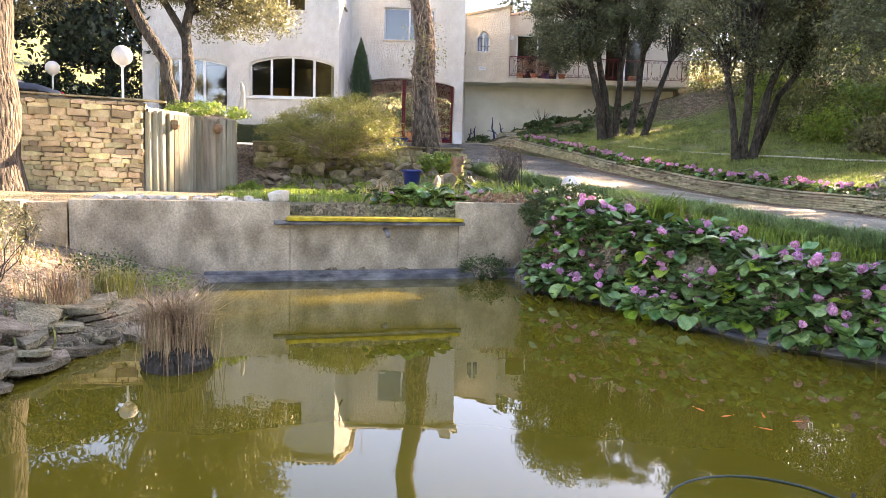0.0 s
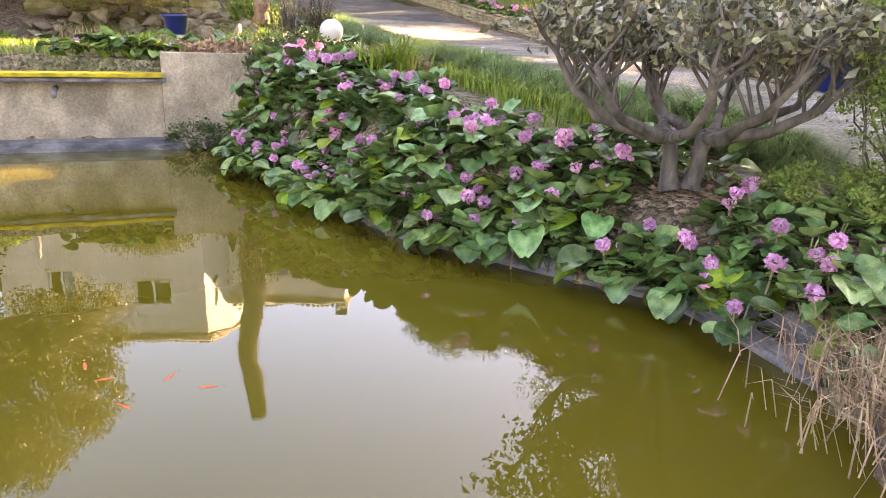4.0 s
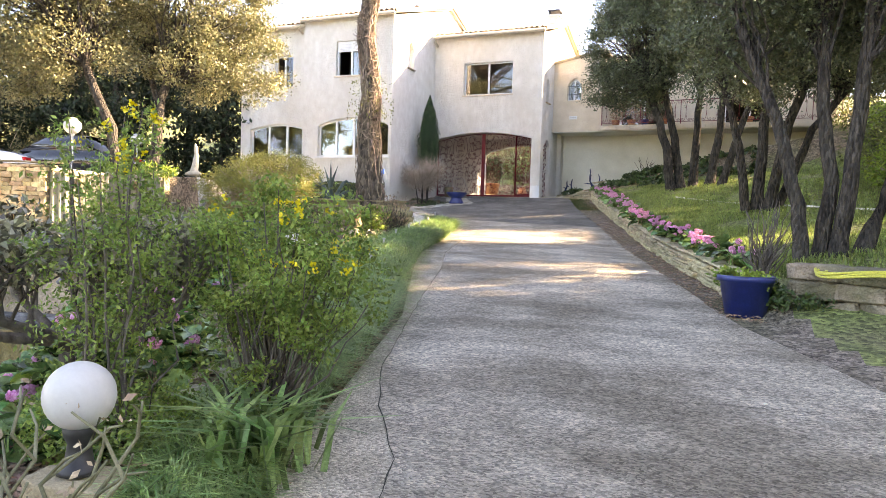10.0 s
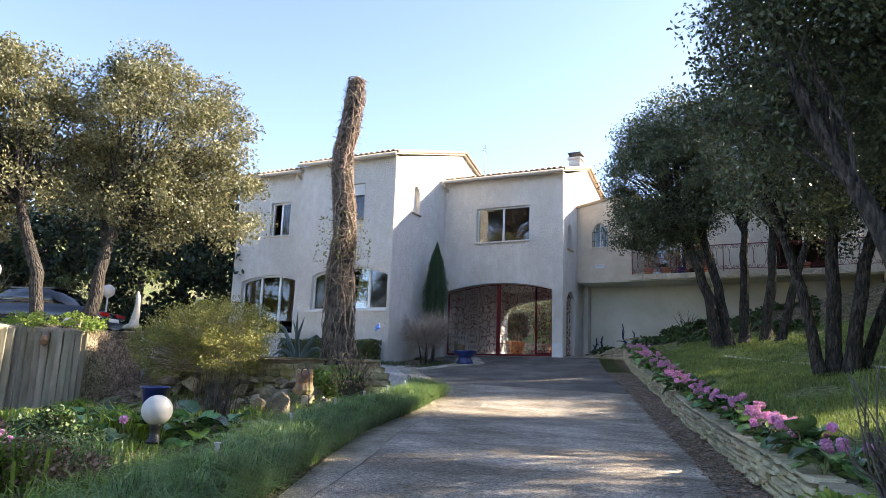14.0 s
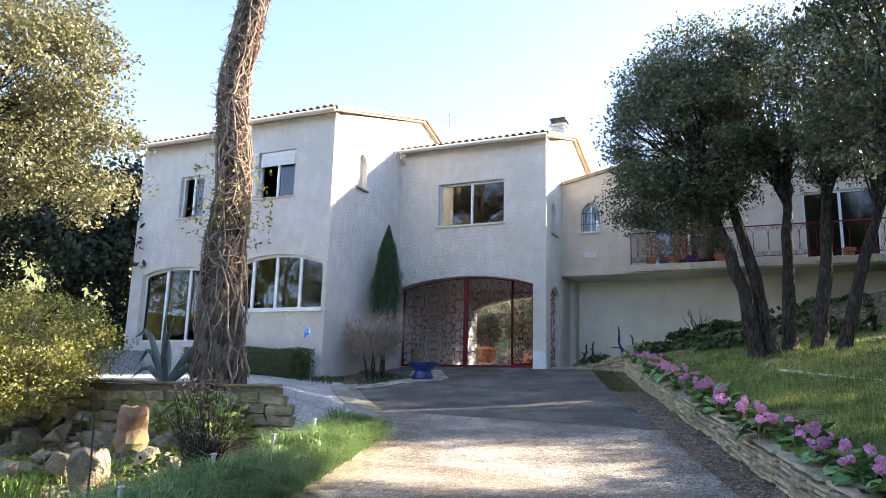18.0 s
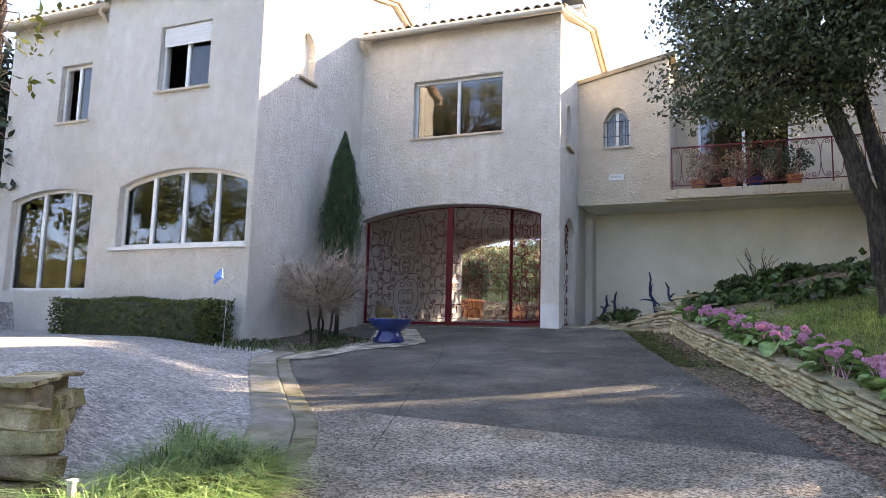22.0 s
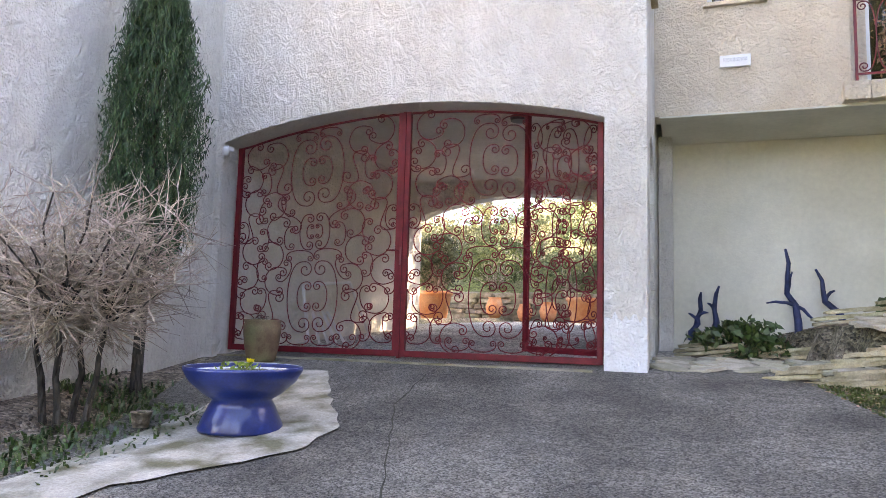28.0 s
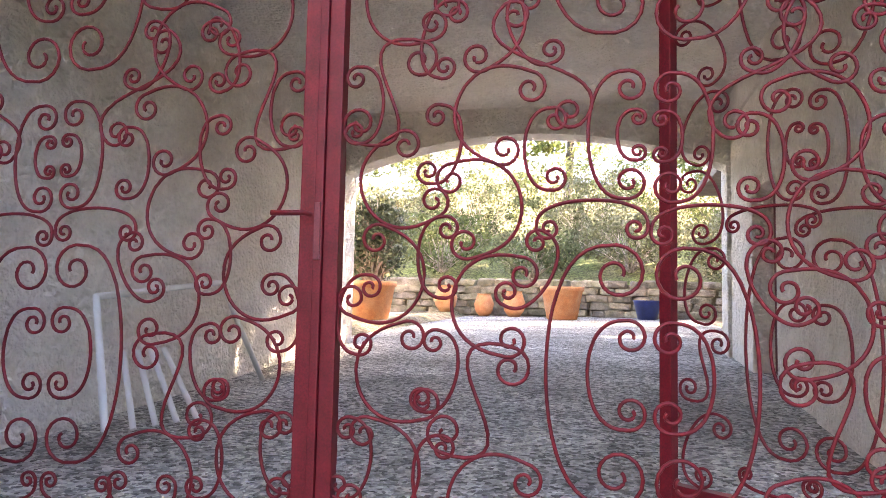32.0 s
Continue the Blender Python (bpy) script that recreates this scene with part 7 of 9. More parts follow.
bush("bare_shrub", "tall bare brown stems in the garden bed", (1.5, 13.4, hz(1.5, 13.4)), [((0, 0, 0.75), (0.35, 0.35, 0.35))], 45, 0, 0.1, 0.04, "leaf_dead", "bark_dead", stems=14, r=0.006)
bush("bare_shrub", "leafless twiggy shrub at the lawn edge", (8.75, 11.35, hz(8.75, 11.35)), [((0, 0, 0.55), (0.42, 0.3, 0.4))], 50, 0, 0.1, 0.04, "leaf_dead", "bark_pale", stems=4, r=0.012)
for x, y in ((4.35, 31.5), (5.1, 31.4), (1.9, 31.3)):
    bush("leafy_bush", "low leafy plant below the balcony wall", (x, y, hz(x, y)), [((0, -0.1, 0.12), (0.5, 0.35, 0.2))], 40, 30, 0.08, 0.11, "leaf_ivy", stems=5)
bush("bare_shrub", "pruned bare fig stems under the balcony", (4.6, 31.4, hz(4.6, 31.4)), [((0, 0, 0.65), (0.45, 0.2, 0.25))], 14, 0, 0.1, 0.04, "leaf_dead", "bark_pale", stems=3, r=0.022)
bush("ivy", "dark ivy mound hanging over the wall end", (2.1, 10.72, 0.75), [((0, 0, 0.22), (0.62, 0.35, 0.42)), ((-0.3, -0.2, 0.0), (0.35, 0.2, 0.4))], 130, 60, 0.07, 0.05, "leaf_ivy", stems=4)
bush("dry_mound", "straw-coloured dry plant on the wall top", (1.1, 11.0, 1.05), [((0, 0, 0.06), (0.8, 0.25, 0.12))], 90, 40, 0.06, 0.06, "leaf_dead", stems=8, r=0.004)
bush("dry_mound", "grey-brown dead mound beside the grass", (3.0, 9.9, hz(3.0, 9.9)), [((0, 0, 0.12), (0.5, 0.4, 0.2))], 90, 30, 0.07, 0.05, "leaf_dead", stems=8, r=0.004)
bush("ivy_mound", "rounded dark ivy mound over the wall end", (1.75, 10.75, 0.85), [((0, 0, 0.15), (0.42, 0.3, 0.32))], 130, 45, 0.06, 0.045, "leaf_ivy", stems=6, r=0.006)
bush("creeping_plant", "low dark creeping plant at the water's edge", (0.75, 10.35, 0.05), [((0, 0, 0.12), (0.4, 0.15, 0.16))], 60, 22, 0.06, 0.045, "leaf_ivy", stems=6, r=0.005)
for x, y, s, mt in ((-1.1, 13.2, 0.5, "leaf_ivy"), (0.9, 16.5, 0.45, "leaf_ivy"), (-4.0, 15.3, 0.4, "leaf_fresh"), (-3.2, 15.6, 0.3, "leaf_fresh"), (-1.6, 16.6, 0.3, "leaf_fresh"), (8.95, 10.6, 0.35, "leaf_ivy"), (9.35, 11.0, 0.3, "leaf_fresh"), (-4.7, 15.6, 0.6, "leaf_fresh"), (-5.1, 14.9, 0.5, "leaf_fresh"), (8.53, 10.5, 0.26, "leaf_fresh")):
    z = hz(x, y) if y != 10.5 else 1.17
    bush("leafy_bush", "small leafy green plant", (x, y, max(z, 2.5) if mt == "leaf_fresh" and x < -4.5 else z), [((0, 0, 0.1 * s), (s, s * 0.8, 0.35 * s))], int(70 * s), 40, 0.07, 0.06, mt, stems=5, r=0.005, twigs=0.4)
roseb = thing("rose_bush", "bare green rose canes with a few red shoots", "shrub", (6.75, 3.95, hz(6.75, 3.95)))
for dx, dy, hx, hy, h in ((-0.35, 0.1, -0.50, 0.05, 0.5), (-0.3, 0.15, -0.2, 0.2, 0.62), (0.0, 0.1, 0.0, 0.3, 0.55), (0.05, 0.05, 0.2, 0.15, 0.5), (0.15, 0.0, 0.35, 0.1, 0.55), (-0.4, 0.3, -0.6, 0.35, 0.45), (-0.15, 0.0, -0.38, -0.05, 0.58), (0.1, 0.15, 0.12, 0.35, 0.6), (-0.2, 0.25, -0.05, 0.1, 0.42)):
    pts = bend((dx, dy, -0.03), (hx, hy, h * 1.12), 0.05, 0.09, 5)
    cane = Soup().tube(pts, [0.0105, 0.0095, 0.0085, 0.007, 0.0055, 0.004], 6)
    ends = []
    for k in (1, 2, 3, 4):
        q = pts[k] + Vector((rnd.uniform(-0.2, 0.2), rnd.uniform(-0.15, 0.15), rnd.uniform(0.08, 0.2)))
        cane.tube([pts[k], pts[k].lerp(q, 0.5) + Vector((0.02, 0, 0.03)), q], [0.006, 0.005, 0.003], 5)
        ends.append(q)
    c = cane.link("cane", M["cane"], roseb, "grey-green thorny cane")
    leaf_mesh("shoot", leaf_arrays(np.array([list(q + Vector((rnd.uniform(-0.03, 0.03), 0, 0.02))) for q in ends for _ in range(2)]), 0.035, grow), M["tile"], c)["kind"] = "stuff"

# flat-topped little tree with bare twisting branches
bon = thing("ornamental_tree", "small flat-topped tree with twisting bare branches and curled leaves", "tree", (4.78, 5.78, 0.60))
heads = []
limbs = Soup()
for a, lean in ((0.1, 0.05), (3.0, 0.04)):
    base = Vector((0.062 * math.cos(a), 0.05 * math.sin(a), -0.05))
    top = Vector((0.062 * math.cos(a) + lean * math.cos(a), 0.06 * math.sin(a), 0.25))
    Soup().tube(bend(base, top, 0, 0.012, 6), [0.068, 0.054, 0.048, 0.046, 0.045, 0.046, 0.05], 10, 0.06).link("trunk", M["bark_pale"], bon)
    for k in range(5):
        b = a - 1.45 + 2.9 * k / 4
        r = rnd.uniform(0.8, 1.05)
        q = Vector((r * math.cos(b), r * 0.85 * math.sin(b), rnd.uniform(0.60, 0.74)))
        low, mid, far = top.lerp(q, 0.22), top.lerp(q, 0.5) + Vector((rnd.uniform(-0.08, 0.08), rnd.uniform(-0.08, 0.08), 0)), top.lerp(q, 0.78) + Vector((rnd.uniform(-0.06, 0.06), rnd.uniform(-0.06, 0.06), 0))
        low.z, mid.z, far.z = top.z + 0.02, top.z + rnd.uniform(0.05, 0.13), top.z + rnd.uniform(0.16, 0.26)
        bough = [top, low, mid, far, q]
        limbs.tube(bough, [0.044, 0.038, 0.031, 0.024, 0.015], 8, 0.14)
        for j in range(10):
            i = 3 if j > 3 else 2
            st0 = bough[i].lerp(bough[i + 1], rnd.random())
            e = st0 + Vector((rnd.uniform(-0.26, 0.26), rnd.uniform(-0.24, 0.24), rnd.uniform(0.2, 0.5)))
            e.z = min(max(e.z, 0.72), 1.06)
            elbow = st0.lerp(e, 0.5) + Vector((rnd.uniform(-0.09, 0.09), rnd.uniform(-0.09, 0.09), rnd.uniform(-0.03, 0.06)))
            limbs.tube([st0, st0.lerp(elbow, 0.6), elbow, elbow.lerp(e, 0.6), e], [0.012, 0.010, 0.008, 0.007, 0.004], 5)
            for w in range(2):
                e2 = elbow + Vector((rnd.uniform(-0.16, 0.16), rnd.uniform(-0.16, 0.16), rnd.uniform(0.06, 0.2)))
                limbs.tube([elbow, elbow.lerp(e2, 0.5) + Vector((0.02, 0, 0.02)), e2], [0.008, 0.006, 0.004], 4)
                heads.append(e2)
            heads.append(e)
limbs.link("branch_work", M["bark_pale"], bon)["kind"] = "stuff"
hc = np.array([list(h) for h in heads])
pts = (hc[:, None] + grow.normal(size=(len(hc), 24, 3)) * np.array([0.08, 0.075, 0.045])).reshape(-1, 3)
pts = pts[pts[:, 2] > 0.68 + 0.07 * np.sin(pts[:, 0] * 7 + pts[:, 1] * 5)]
pts[:, 2] = np.minimum(pts[:, 2], 1.16 - 0.24 * (pts[:, 0] ** 2 + pts[:, 1] ** 2) + 0.05 * np.sin(pts[:, 0] * 8))
leaf_mesh("foliage", leaf_arrays(pts, 0.062, grow, 0.5, fold=0.9), M["leaf_bonsai"], bon, "curled dull grey-green leaves")

# ---- bergenias ----


def big_leaf(seed, material):
    """A cupped round leaf on its stalk, rising from the origin outwards along +x."""
    r = random.Random(seed)
    bm = bmesh.new()
    n, m = 4, 7
    grid = []
    ln, wd2, tilt = r.uniform(0.125, 0.155), r.uniform(0.068, 0.086), r.uniform(-0.35, 0.6)
    sx, sz = r.uniform(0.06, 0.11), r.uniform(0.07, 0.15)
    for i in range(m):
        t = i / (m - 1)
        w = wd2 * (math.sin(math.pi * min(1, 0.10 + 0.86 * t)) ** 0.55)
        row = []
        for j in range(n + 1):
            u = (j / n - 0.5) * 2
            wave = 0.010 * math.sin(5 * u + 4 * t + seed)
            row.append(bm.verts.new((sx + ln * t * math.cos(tilt * t), u * w, sz + ln * t * math.sin(tilt * t) + 0.35 * w * u * u + wave - 0.025 * t * t)))
        grid.append(row)
    for i in range(m - 1):
        for j in range(n):
            bm.faces.new((grid[i][j], grid[i + 1][j], grid[i + 1][j + 1], grid[i][j + 1]))
    st = [bm.verts.new((0.0, dy, 0.0)) for dy in (-0.005, 0.005)] + [bm.verts.new((sx + 0.01, dy, sz)) for dy in (0.004, -0.004)]
    bm.faces.new(st)
    me = bpy.data.meshes.new("leaf")
    bm.to_mesh(me)
    bm.free()
    me.materials.append(M[material])
    me.polygons.foreach_set("use_smooth", [True] * len(me.polygons))
    return me


LEAVES = [big_leaf(k, "leaf_bergenia") for k in range(6)] + [big_leaf(9, "leaf_light")]


def flower_mesh(seed):
    """A dense head of small pink florets on a thick stalk."""
    r = np.random.default_rng(seed)
    d = r.normal(size=(90, 3))
    d /= np.linalg.norm(d, axis=1, keepdims=True)
    c = d * np.array([0.040, 0.040, 0.036]) * r.uniform(0.7, 1.05, (90, 1)) + np.array([0.03, 0, 0.29])
    v = leaf_arrays(c, 0.028, r, 0.9)
    me = bpy.data.meshes.new("flower_head")
    f = [tuple(range(4 * k, 4 * k + 4)) for k in range(90)]
    s = Soup()
    s.tube([(0, 0, 0), (0.01, 0, 0.15), (0.03, 0, 0.28)], [0.006, 0.005, 0.005], 5)
    nv = len(v)
    me.from_pydata(v.tolist() + [tuple(p) for p in s.v], [], f + [tuple(i + nv for i in q) for q in s.f])
    me.materials.append(M["petal"])
    me.materials.append(M["flower_stalk"])
    me.polygons.foreach_set("material_index", [0] * 90 + [1] * len(s.f))
    return me


FLOWERS = [flower_mesh(k) for k in range(3)]


def bergenia(x, y, z, scale, leaves, flowers, light=0.11, label="bergenia with round glossy leaves and pink flowers", group="bergenias on the bank"):
    b = thing("bergenia", label, "plant", (x, y, z), group)
    a = rnd.uniform(0, 6.28)
    for k in range(leaves):
        a += 2.4 + rnd.uniform(-0.3, 0.3)
        me = LEAVES[6] if rnd.random() < light else LEAVES[rnd.randrange(6)]
        s = scale * rnd.uniform(0.75, 1.2)
        share("leaf", me, b, pose(0, 0, 0, rnd.uniform(-14, 14), rnd.uniform(-28, 30), math.degrees(a)) @ Matrix.Diagonal((s, s, s, 1)))
    for k in range(flowers):
        s = min(scale, 1.15) * rnd.uniform(0.75, 1.05)
        share("flower_head", FLOWERS[rnd.randrange(3)], b, pose(rnd.uniform(-0.08, 0.08), rnd.uniform(-0.08, 0.08), -rnd.uniform(0.02, 0.09) * scale, rnd.uniform(-14, 14), rnd.uniform(-14, 14), rnd.uniform(0, 360)) @ Matrix.Diagonal((s, s, s, 1)))
    return b


BANK = [(1.5, 10.1), (1.65, 9.2), (2.4, 8.1), (3.1, 6.95), (3.95, 6.1), (4.62, 5.5), (4.9, 4.75), (4.98, 4.3)]
seg = [math.dist(a, b) for a, b in zip(BANK, BANK[1:])]
placed = 0
while placed < 215:
    u = rnd.uniform(0, sum(seg))
    t = u
    for (ax, ay), (bx, by), l in zip(BANK, BANK[1:], seg):
        if t <= l:
            break
        t -= l
    dx, dy = (bx - ax) / l, (by - ay) / l
    dense = u < 5.6
    wide = rnd.uniform(-0.12, 1.1 if dense else 0.9) if placed % 2 else rnd.uniform(-0.28, 0.3)
    x, y = ax + dx * t - dy * wide, ay + dy * t + dx * wide
    if math.hypot(x - 4.78, y - 5.78) < 0.35 or (not dense and wide > 0.3 and rnd.random() < 0.4) or math.hypot(x - 6.07, y - 4.74) < 0.45:
        continue
    z = max(hz(x, y), 0.06)
    bergenia(x, y, z, rnd.uniform(0.95, 1.2) if dense else rnd.uniform(0.85, 1.1), 12 if dense else 8, (1 if rnd.random() < (0.75 if dense else 0.34) else 0) + (1 if rnd.random() < (0.3 if dense else 0.1) else 0))
    placed += 1
# filler leaves below the plants, in the shade-darkened green
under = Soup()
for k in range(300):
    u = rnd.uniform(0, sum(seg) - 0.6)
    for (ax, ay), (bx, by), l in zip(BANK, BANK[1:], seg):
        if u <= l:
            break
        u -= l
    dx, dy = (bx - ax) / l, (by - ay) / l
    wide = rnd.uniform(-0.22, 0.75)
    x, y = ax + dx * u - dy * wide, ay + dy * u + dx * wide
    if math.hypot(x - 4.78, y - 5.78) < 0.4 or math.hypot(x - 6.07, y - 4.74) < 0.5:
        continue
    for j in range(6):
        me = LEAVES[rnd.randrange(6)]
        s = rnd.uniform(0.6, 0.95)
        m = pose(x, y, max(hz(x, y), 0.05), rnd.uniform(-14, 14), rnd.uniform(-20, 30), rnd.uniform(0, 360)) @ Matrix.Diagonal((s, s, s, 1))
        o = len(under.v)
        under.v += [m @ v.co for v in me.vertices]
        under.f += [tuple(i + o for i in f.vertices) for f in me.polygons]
carpet = under.link("bergenia_leaves", M["leaf_under_shade"])
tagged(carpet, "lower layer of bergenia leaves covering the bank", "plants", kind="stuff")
for k in range(19):
    x, y = 4.95 + 0.27 * (k % 5) + rnd.uniform(-0.1, 0.1), 3.75 + 0.27 * (k // 5) + rnd.uniform(-0.1, 0.1)
    if math.hypot(x - 6.07, y - 4.74) > 0.4:
        bergenia(x, y, hz(x, y), rnd.uniform(0.75, 1.0), 4, 1 if rnd.random() < 0.35 else 0, 0.2)
for k in range(14):
    x, y = rnd.uniform(-0.3, 2.5), rnd.uniform(11.75, 12.9)
    if math.hypot(x - 2.23, y - 11.67) < 0.3:
        y += 0.4
    bergenia(x, y, hz(x, y), rnd.uniform(1.3, 1.7), 8, 1 if rnd.random() < 0.4 else 0, 0.45, "bergenia with fresh green leaves in the garden bed", "bergenias in the bed")
for k in range(9):
    x, y, z = on_wall(5.75 + 0.14 * k, 0.45 + 0.16 * (k % 2), 0)
    bergenia(x, y, hz(x, y) + 0.02, rnd.uniform(1.1, 1.4), 9, 1 if k % 4 == 1 else 0, 0.15, "bergenia with dark glossy leaves behind the yellow sill", "bergenias in the bed")
y, row_leaf, row_petal = 11.9, Soup(), Soup()
while y < 28.2:
    x = float(x_planter(y)) + rnd.uniform(0.13, 0.46)
    if y < 22:
        bergenia(x, y, float(zp(y)) + 0.29, rnd.uniform(0.95, 1.2), 11, 4 if rnd.random() < 0.6 else 2, 0.08, "pink-flowering bergenia on the dry-stone planter", "bergenias on the planter")
    else:
        for k in range(16):
            head = k > 9
            me = FLOWERS[k % 3] if head else LEAVES[rnd.randrange(6)]
            s = rnd.uniform(0.8, 1.0) if head else rnd.uniform(1.0, 1.45)
            m = pose(x + rnd.uniform(-0.06, 0.1), y + rnd.uniform(-0.1, 0.1), float(zp(y)) + 0.29, rnd.uniform(-14, 14), rnd.uniform(-25, 25), rnd.uniform(0, 360)) @ Matrix.Diagonal((s, s, s, 1))
            soup = row_petal if head else row_leaf
            o = len(soup.v)
            soup.v += [m @ v.co for v in me.vertices]
            soup.f += [tuple(i + o for i in f.vertices) for f in me.polygons]
    y += rnd.uniform(0.19, 0.28)
row = thing("bergenia_row", "row of pink-flowering bergenias at the planter's upper end", "plants", kind="stuff")
row_leaf.link("foliage", M["leaf_bergenia"], row)
row_petal.link("blossom", M["petal"], row)

# ---- grasses ----


def blades(base, length, width, droop, lean=0.35):
    """Arching blades: two joined quads each."""
    n = len(base)
    a = grow.uniform(0, 2 * math.pi, n)
    d = np.stack([np.cos(a), np.sin(a), np.zeros(n)], -1)
    s = np.stack([-np.sin(a), np.cos(a), np.zeros(n)], -1)
    ln = (length * grow.uniform(0.6, 1.25, n))[:, None]
    k = grow.uniform(0.2, 1.0, (n, 1)) * lean
    up = np.array([0, 0, 1.0])
    p0 = np.asarray(base)
    p1 = p0 + up * ln * 0.6 + d * ln * k * 0.45
    p2 = p0 + up * ln * (0.95 - droop * grow.uniform(0.3, 1.0, (n, 1))) + d * ln * (k + droop * 0.7)
    w = width / 2
    q = np.empty((n, 8, 3))
    q[:, 0], q[:, 1], q[:, 2], q[:, 3] = p0 - s * w, p0 + s * w, p1 + s * w * 0.9, p1 - s * w * 0.9
    q[:, 4], q[:, 5], q[:, 6], q[:, 7] = p1 - s * w * 0.9, p1 + s * w * 0.9, p2 + s * w * 0.15, p2 - s * w * 0.15
    return q.reshape(-1, 3)


tuft_y = np.sort(grow.uniform(4.6, 19.5, 760))
tuft_x = x_left(tuft_y) - np.abs(grow.normal(0.26, 0.20, 760)) - np.interp(tuft_y, [5, 7, 12, 15], [0.08, 0.16, 0.16, 0.02])
size = grow.uniform(0.7, 1.25, 760) * np.where(tuft_y < 6.4, 0.6, 1.0)
pick = np.repeat(np.arange(760), 110)
bx = tuft_x[pick] + grow.normal(0, 0.035, len(pick))
by = tuft_y[pick] + grow.normal(0, 0.035, len(pick))
b0 = np.stack([bx, by, height(bx, by)], -1)
border = leaf_mesh("grass_border", blades(b0, 0.37 * size[pick], 0.008, 0.6, 0.95), M["blade"])
tagged(border, "dense border of drooping dark green grass tufts along the drive", "grass", kind="stuff")
lx, ly = grow.uniform(0.25, 9, 110000), grow.uniform(11.3, 28.6, 110000)
lx = x_planter(ly) + 0.45 + np.abs(lx - 0.25) ** 1.25 * 0.8
keep = (lx < 16) & (np.sin(lx * 1.7) * np.sin(ly * 1.3) > -0.75)
lx, ly = lx[keep], ly[keep]
lawn_b = leaf_mesh("lawn_grass", blades(np.stack([lx, ly, height(lx, ly)], -1), 0.10, 0.009, 0.2, 0.6), M["blade_lawn"])
tagged(lawn_b, "patchy lawn grass on the slope", "grass", kind="stuff")
gx_, gy_ = grow.uniform(2.4, 5.6, 6000), grow.uniform(7.6, 11.2, 6000)
keep = (gx_ < x_left(gy_) - 0.4) & (gx_ > x_left(gy_) - 1.5) & (np.sin(gx_ * 4.1) * np.sin(gy_ * 3.3) > -0.4)
tall = leaf_mesh("bright_grass", blades(np.stack([gx_[keep], gy_[keep], height(gx_[keep], gy_[keep])], -1), 0.26, 0.014, 0.25, 0.5), M["leaf_fresh"])
tagged(tall, "bright fresh grass between bank and drive", "grass", kind="stuff")
for x, y, n, ln, w, mt, lab in ((5.35, 7.1, 130, 0.5, 0.03, "blade", "clump of broad strap-shaped green leaves"), (6.45, 5.35, 170, 0.5, 0.036, "blade", "clump of broad strap-shaped green leaves"), (1.6, 12.1, 120, 0.45, 0.022, "leaf_fresh", "clump of iris-like leaves"), (3.05, 9.5, 190, 0.5, 0.026, "leaf_fresh", "clump of iris-like leaves"), (1.35, 11.9, 120, 0.5, 0.024, "leaf_fresh", "clump of iris-like leaves"), (-0.2, 11.6, 80, 0.35, 0.02, "leaf_fresh", "clump of iris-like leaves"), (0.3, 15.3, 60, 0.3, 0.02, "leaf_fresh", "clump of green leaves"), (-0.9, 11.4, 60, 0.5, 0.01, "blade_dry", "clump of dry stalks"), (-1.92, 5.3, 1000, 0.72, 0.007, "blade_dry", "tuft of dry reeds standing in the pond"), (4.95, 4.05, 420, 0.28, 0.006, "blade_dry", "heap of dry straw-coloured grass on the bank"), (5.25, 3.6, 420, 0.28, 0.006, "blade_dry", "heap of dry straw-coloured grass on the bank"), (4.8, 3.6, 420, 0.28, 0.006, "blade_dry", "heap of dry straw-coloured grass on the bank"), (-3.4, 6.4, 160, 0.45, 0.008, "blade_dry", "dry grass on the bank"), (-3.3, 7.4, 160, 0.4, 0.01, "leaf_yellow", "yellow-green weeds on the bank"), (-3.9, 5.2, 200, 0.5, 0.006, "twig", "bare twiggy weeds on the bank"), (-4.3, 6.6, 200, 0.5, 0.006, "twig", "bare twiggy weeds on the bank"), (1.35, 13.3, 110, 0.85, 0.006, "bark_dead", "tall bare dark brown stalks"), (3.1, 10.0, 130, 0.45, 0.014, "blade", "clump of strap-shaped dark green leaves"), (2.7, 10.6, 110, 0.4, 0.014, "blade", "clump of strap-shaped dark green leaves"), (1.0, 11.3, 100, 0.38, 0.014, "blade", "clump of strap-shaped dark green leaves")):
    z = hz(x, y) if (x, y) != (-1.92, 5.3) else -0.05
    t = thing("grass_clump", lab, "grass", (x, y, z))
    sp = 0.22 if n < 200 else 0.17 if n == 1000 else 0.3
    bb = np.stack([grow.normal(0, sp * 0.6, n), grow.normal(0, sp * 0.6, n), np.zeros(n)], -1)
    leaf_mesh("blade_tuft", blades(bb, ln, w, 0.35 if mt not in ("twig", "bark_dead") else 0.05, 0.26 if n == 1000 else 0.7 if mt not in ("twig", "bark_dead") else 0.3), M[mt], t)["kind"] = "stuff"
reed = lathe([(0.25, -0.1), (0.27, 0.05), (0.22, 0.14), (0, 0.17)], 14, at=(-1.92, 5.3, 0))
for v in reed.verts:
    v.co += Vector((rnd.uniform(-0.03, 0.03), rnd.uniform(-0.03, 0.03), rnd.uniform(-0.02, 0.02)))
tagged(part("tussock", reed, M["bark"]), "dark root ball of the reed tuft", "plant")
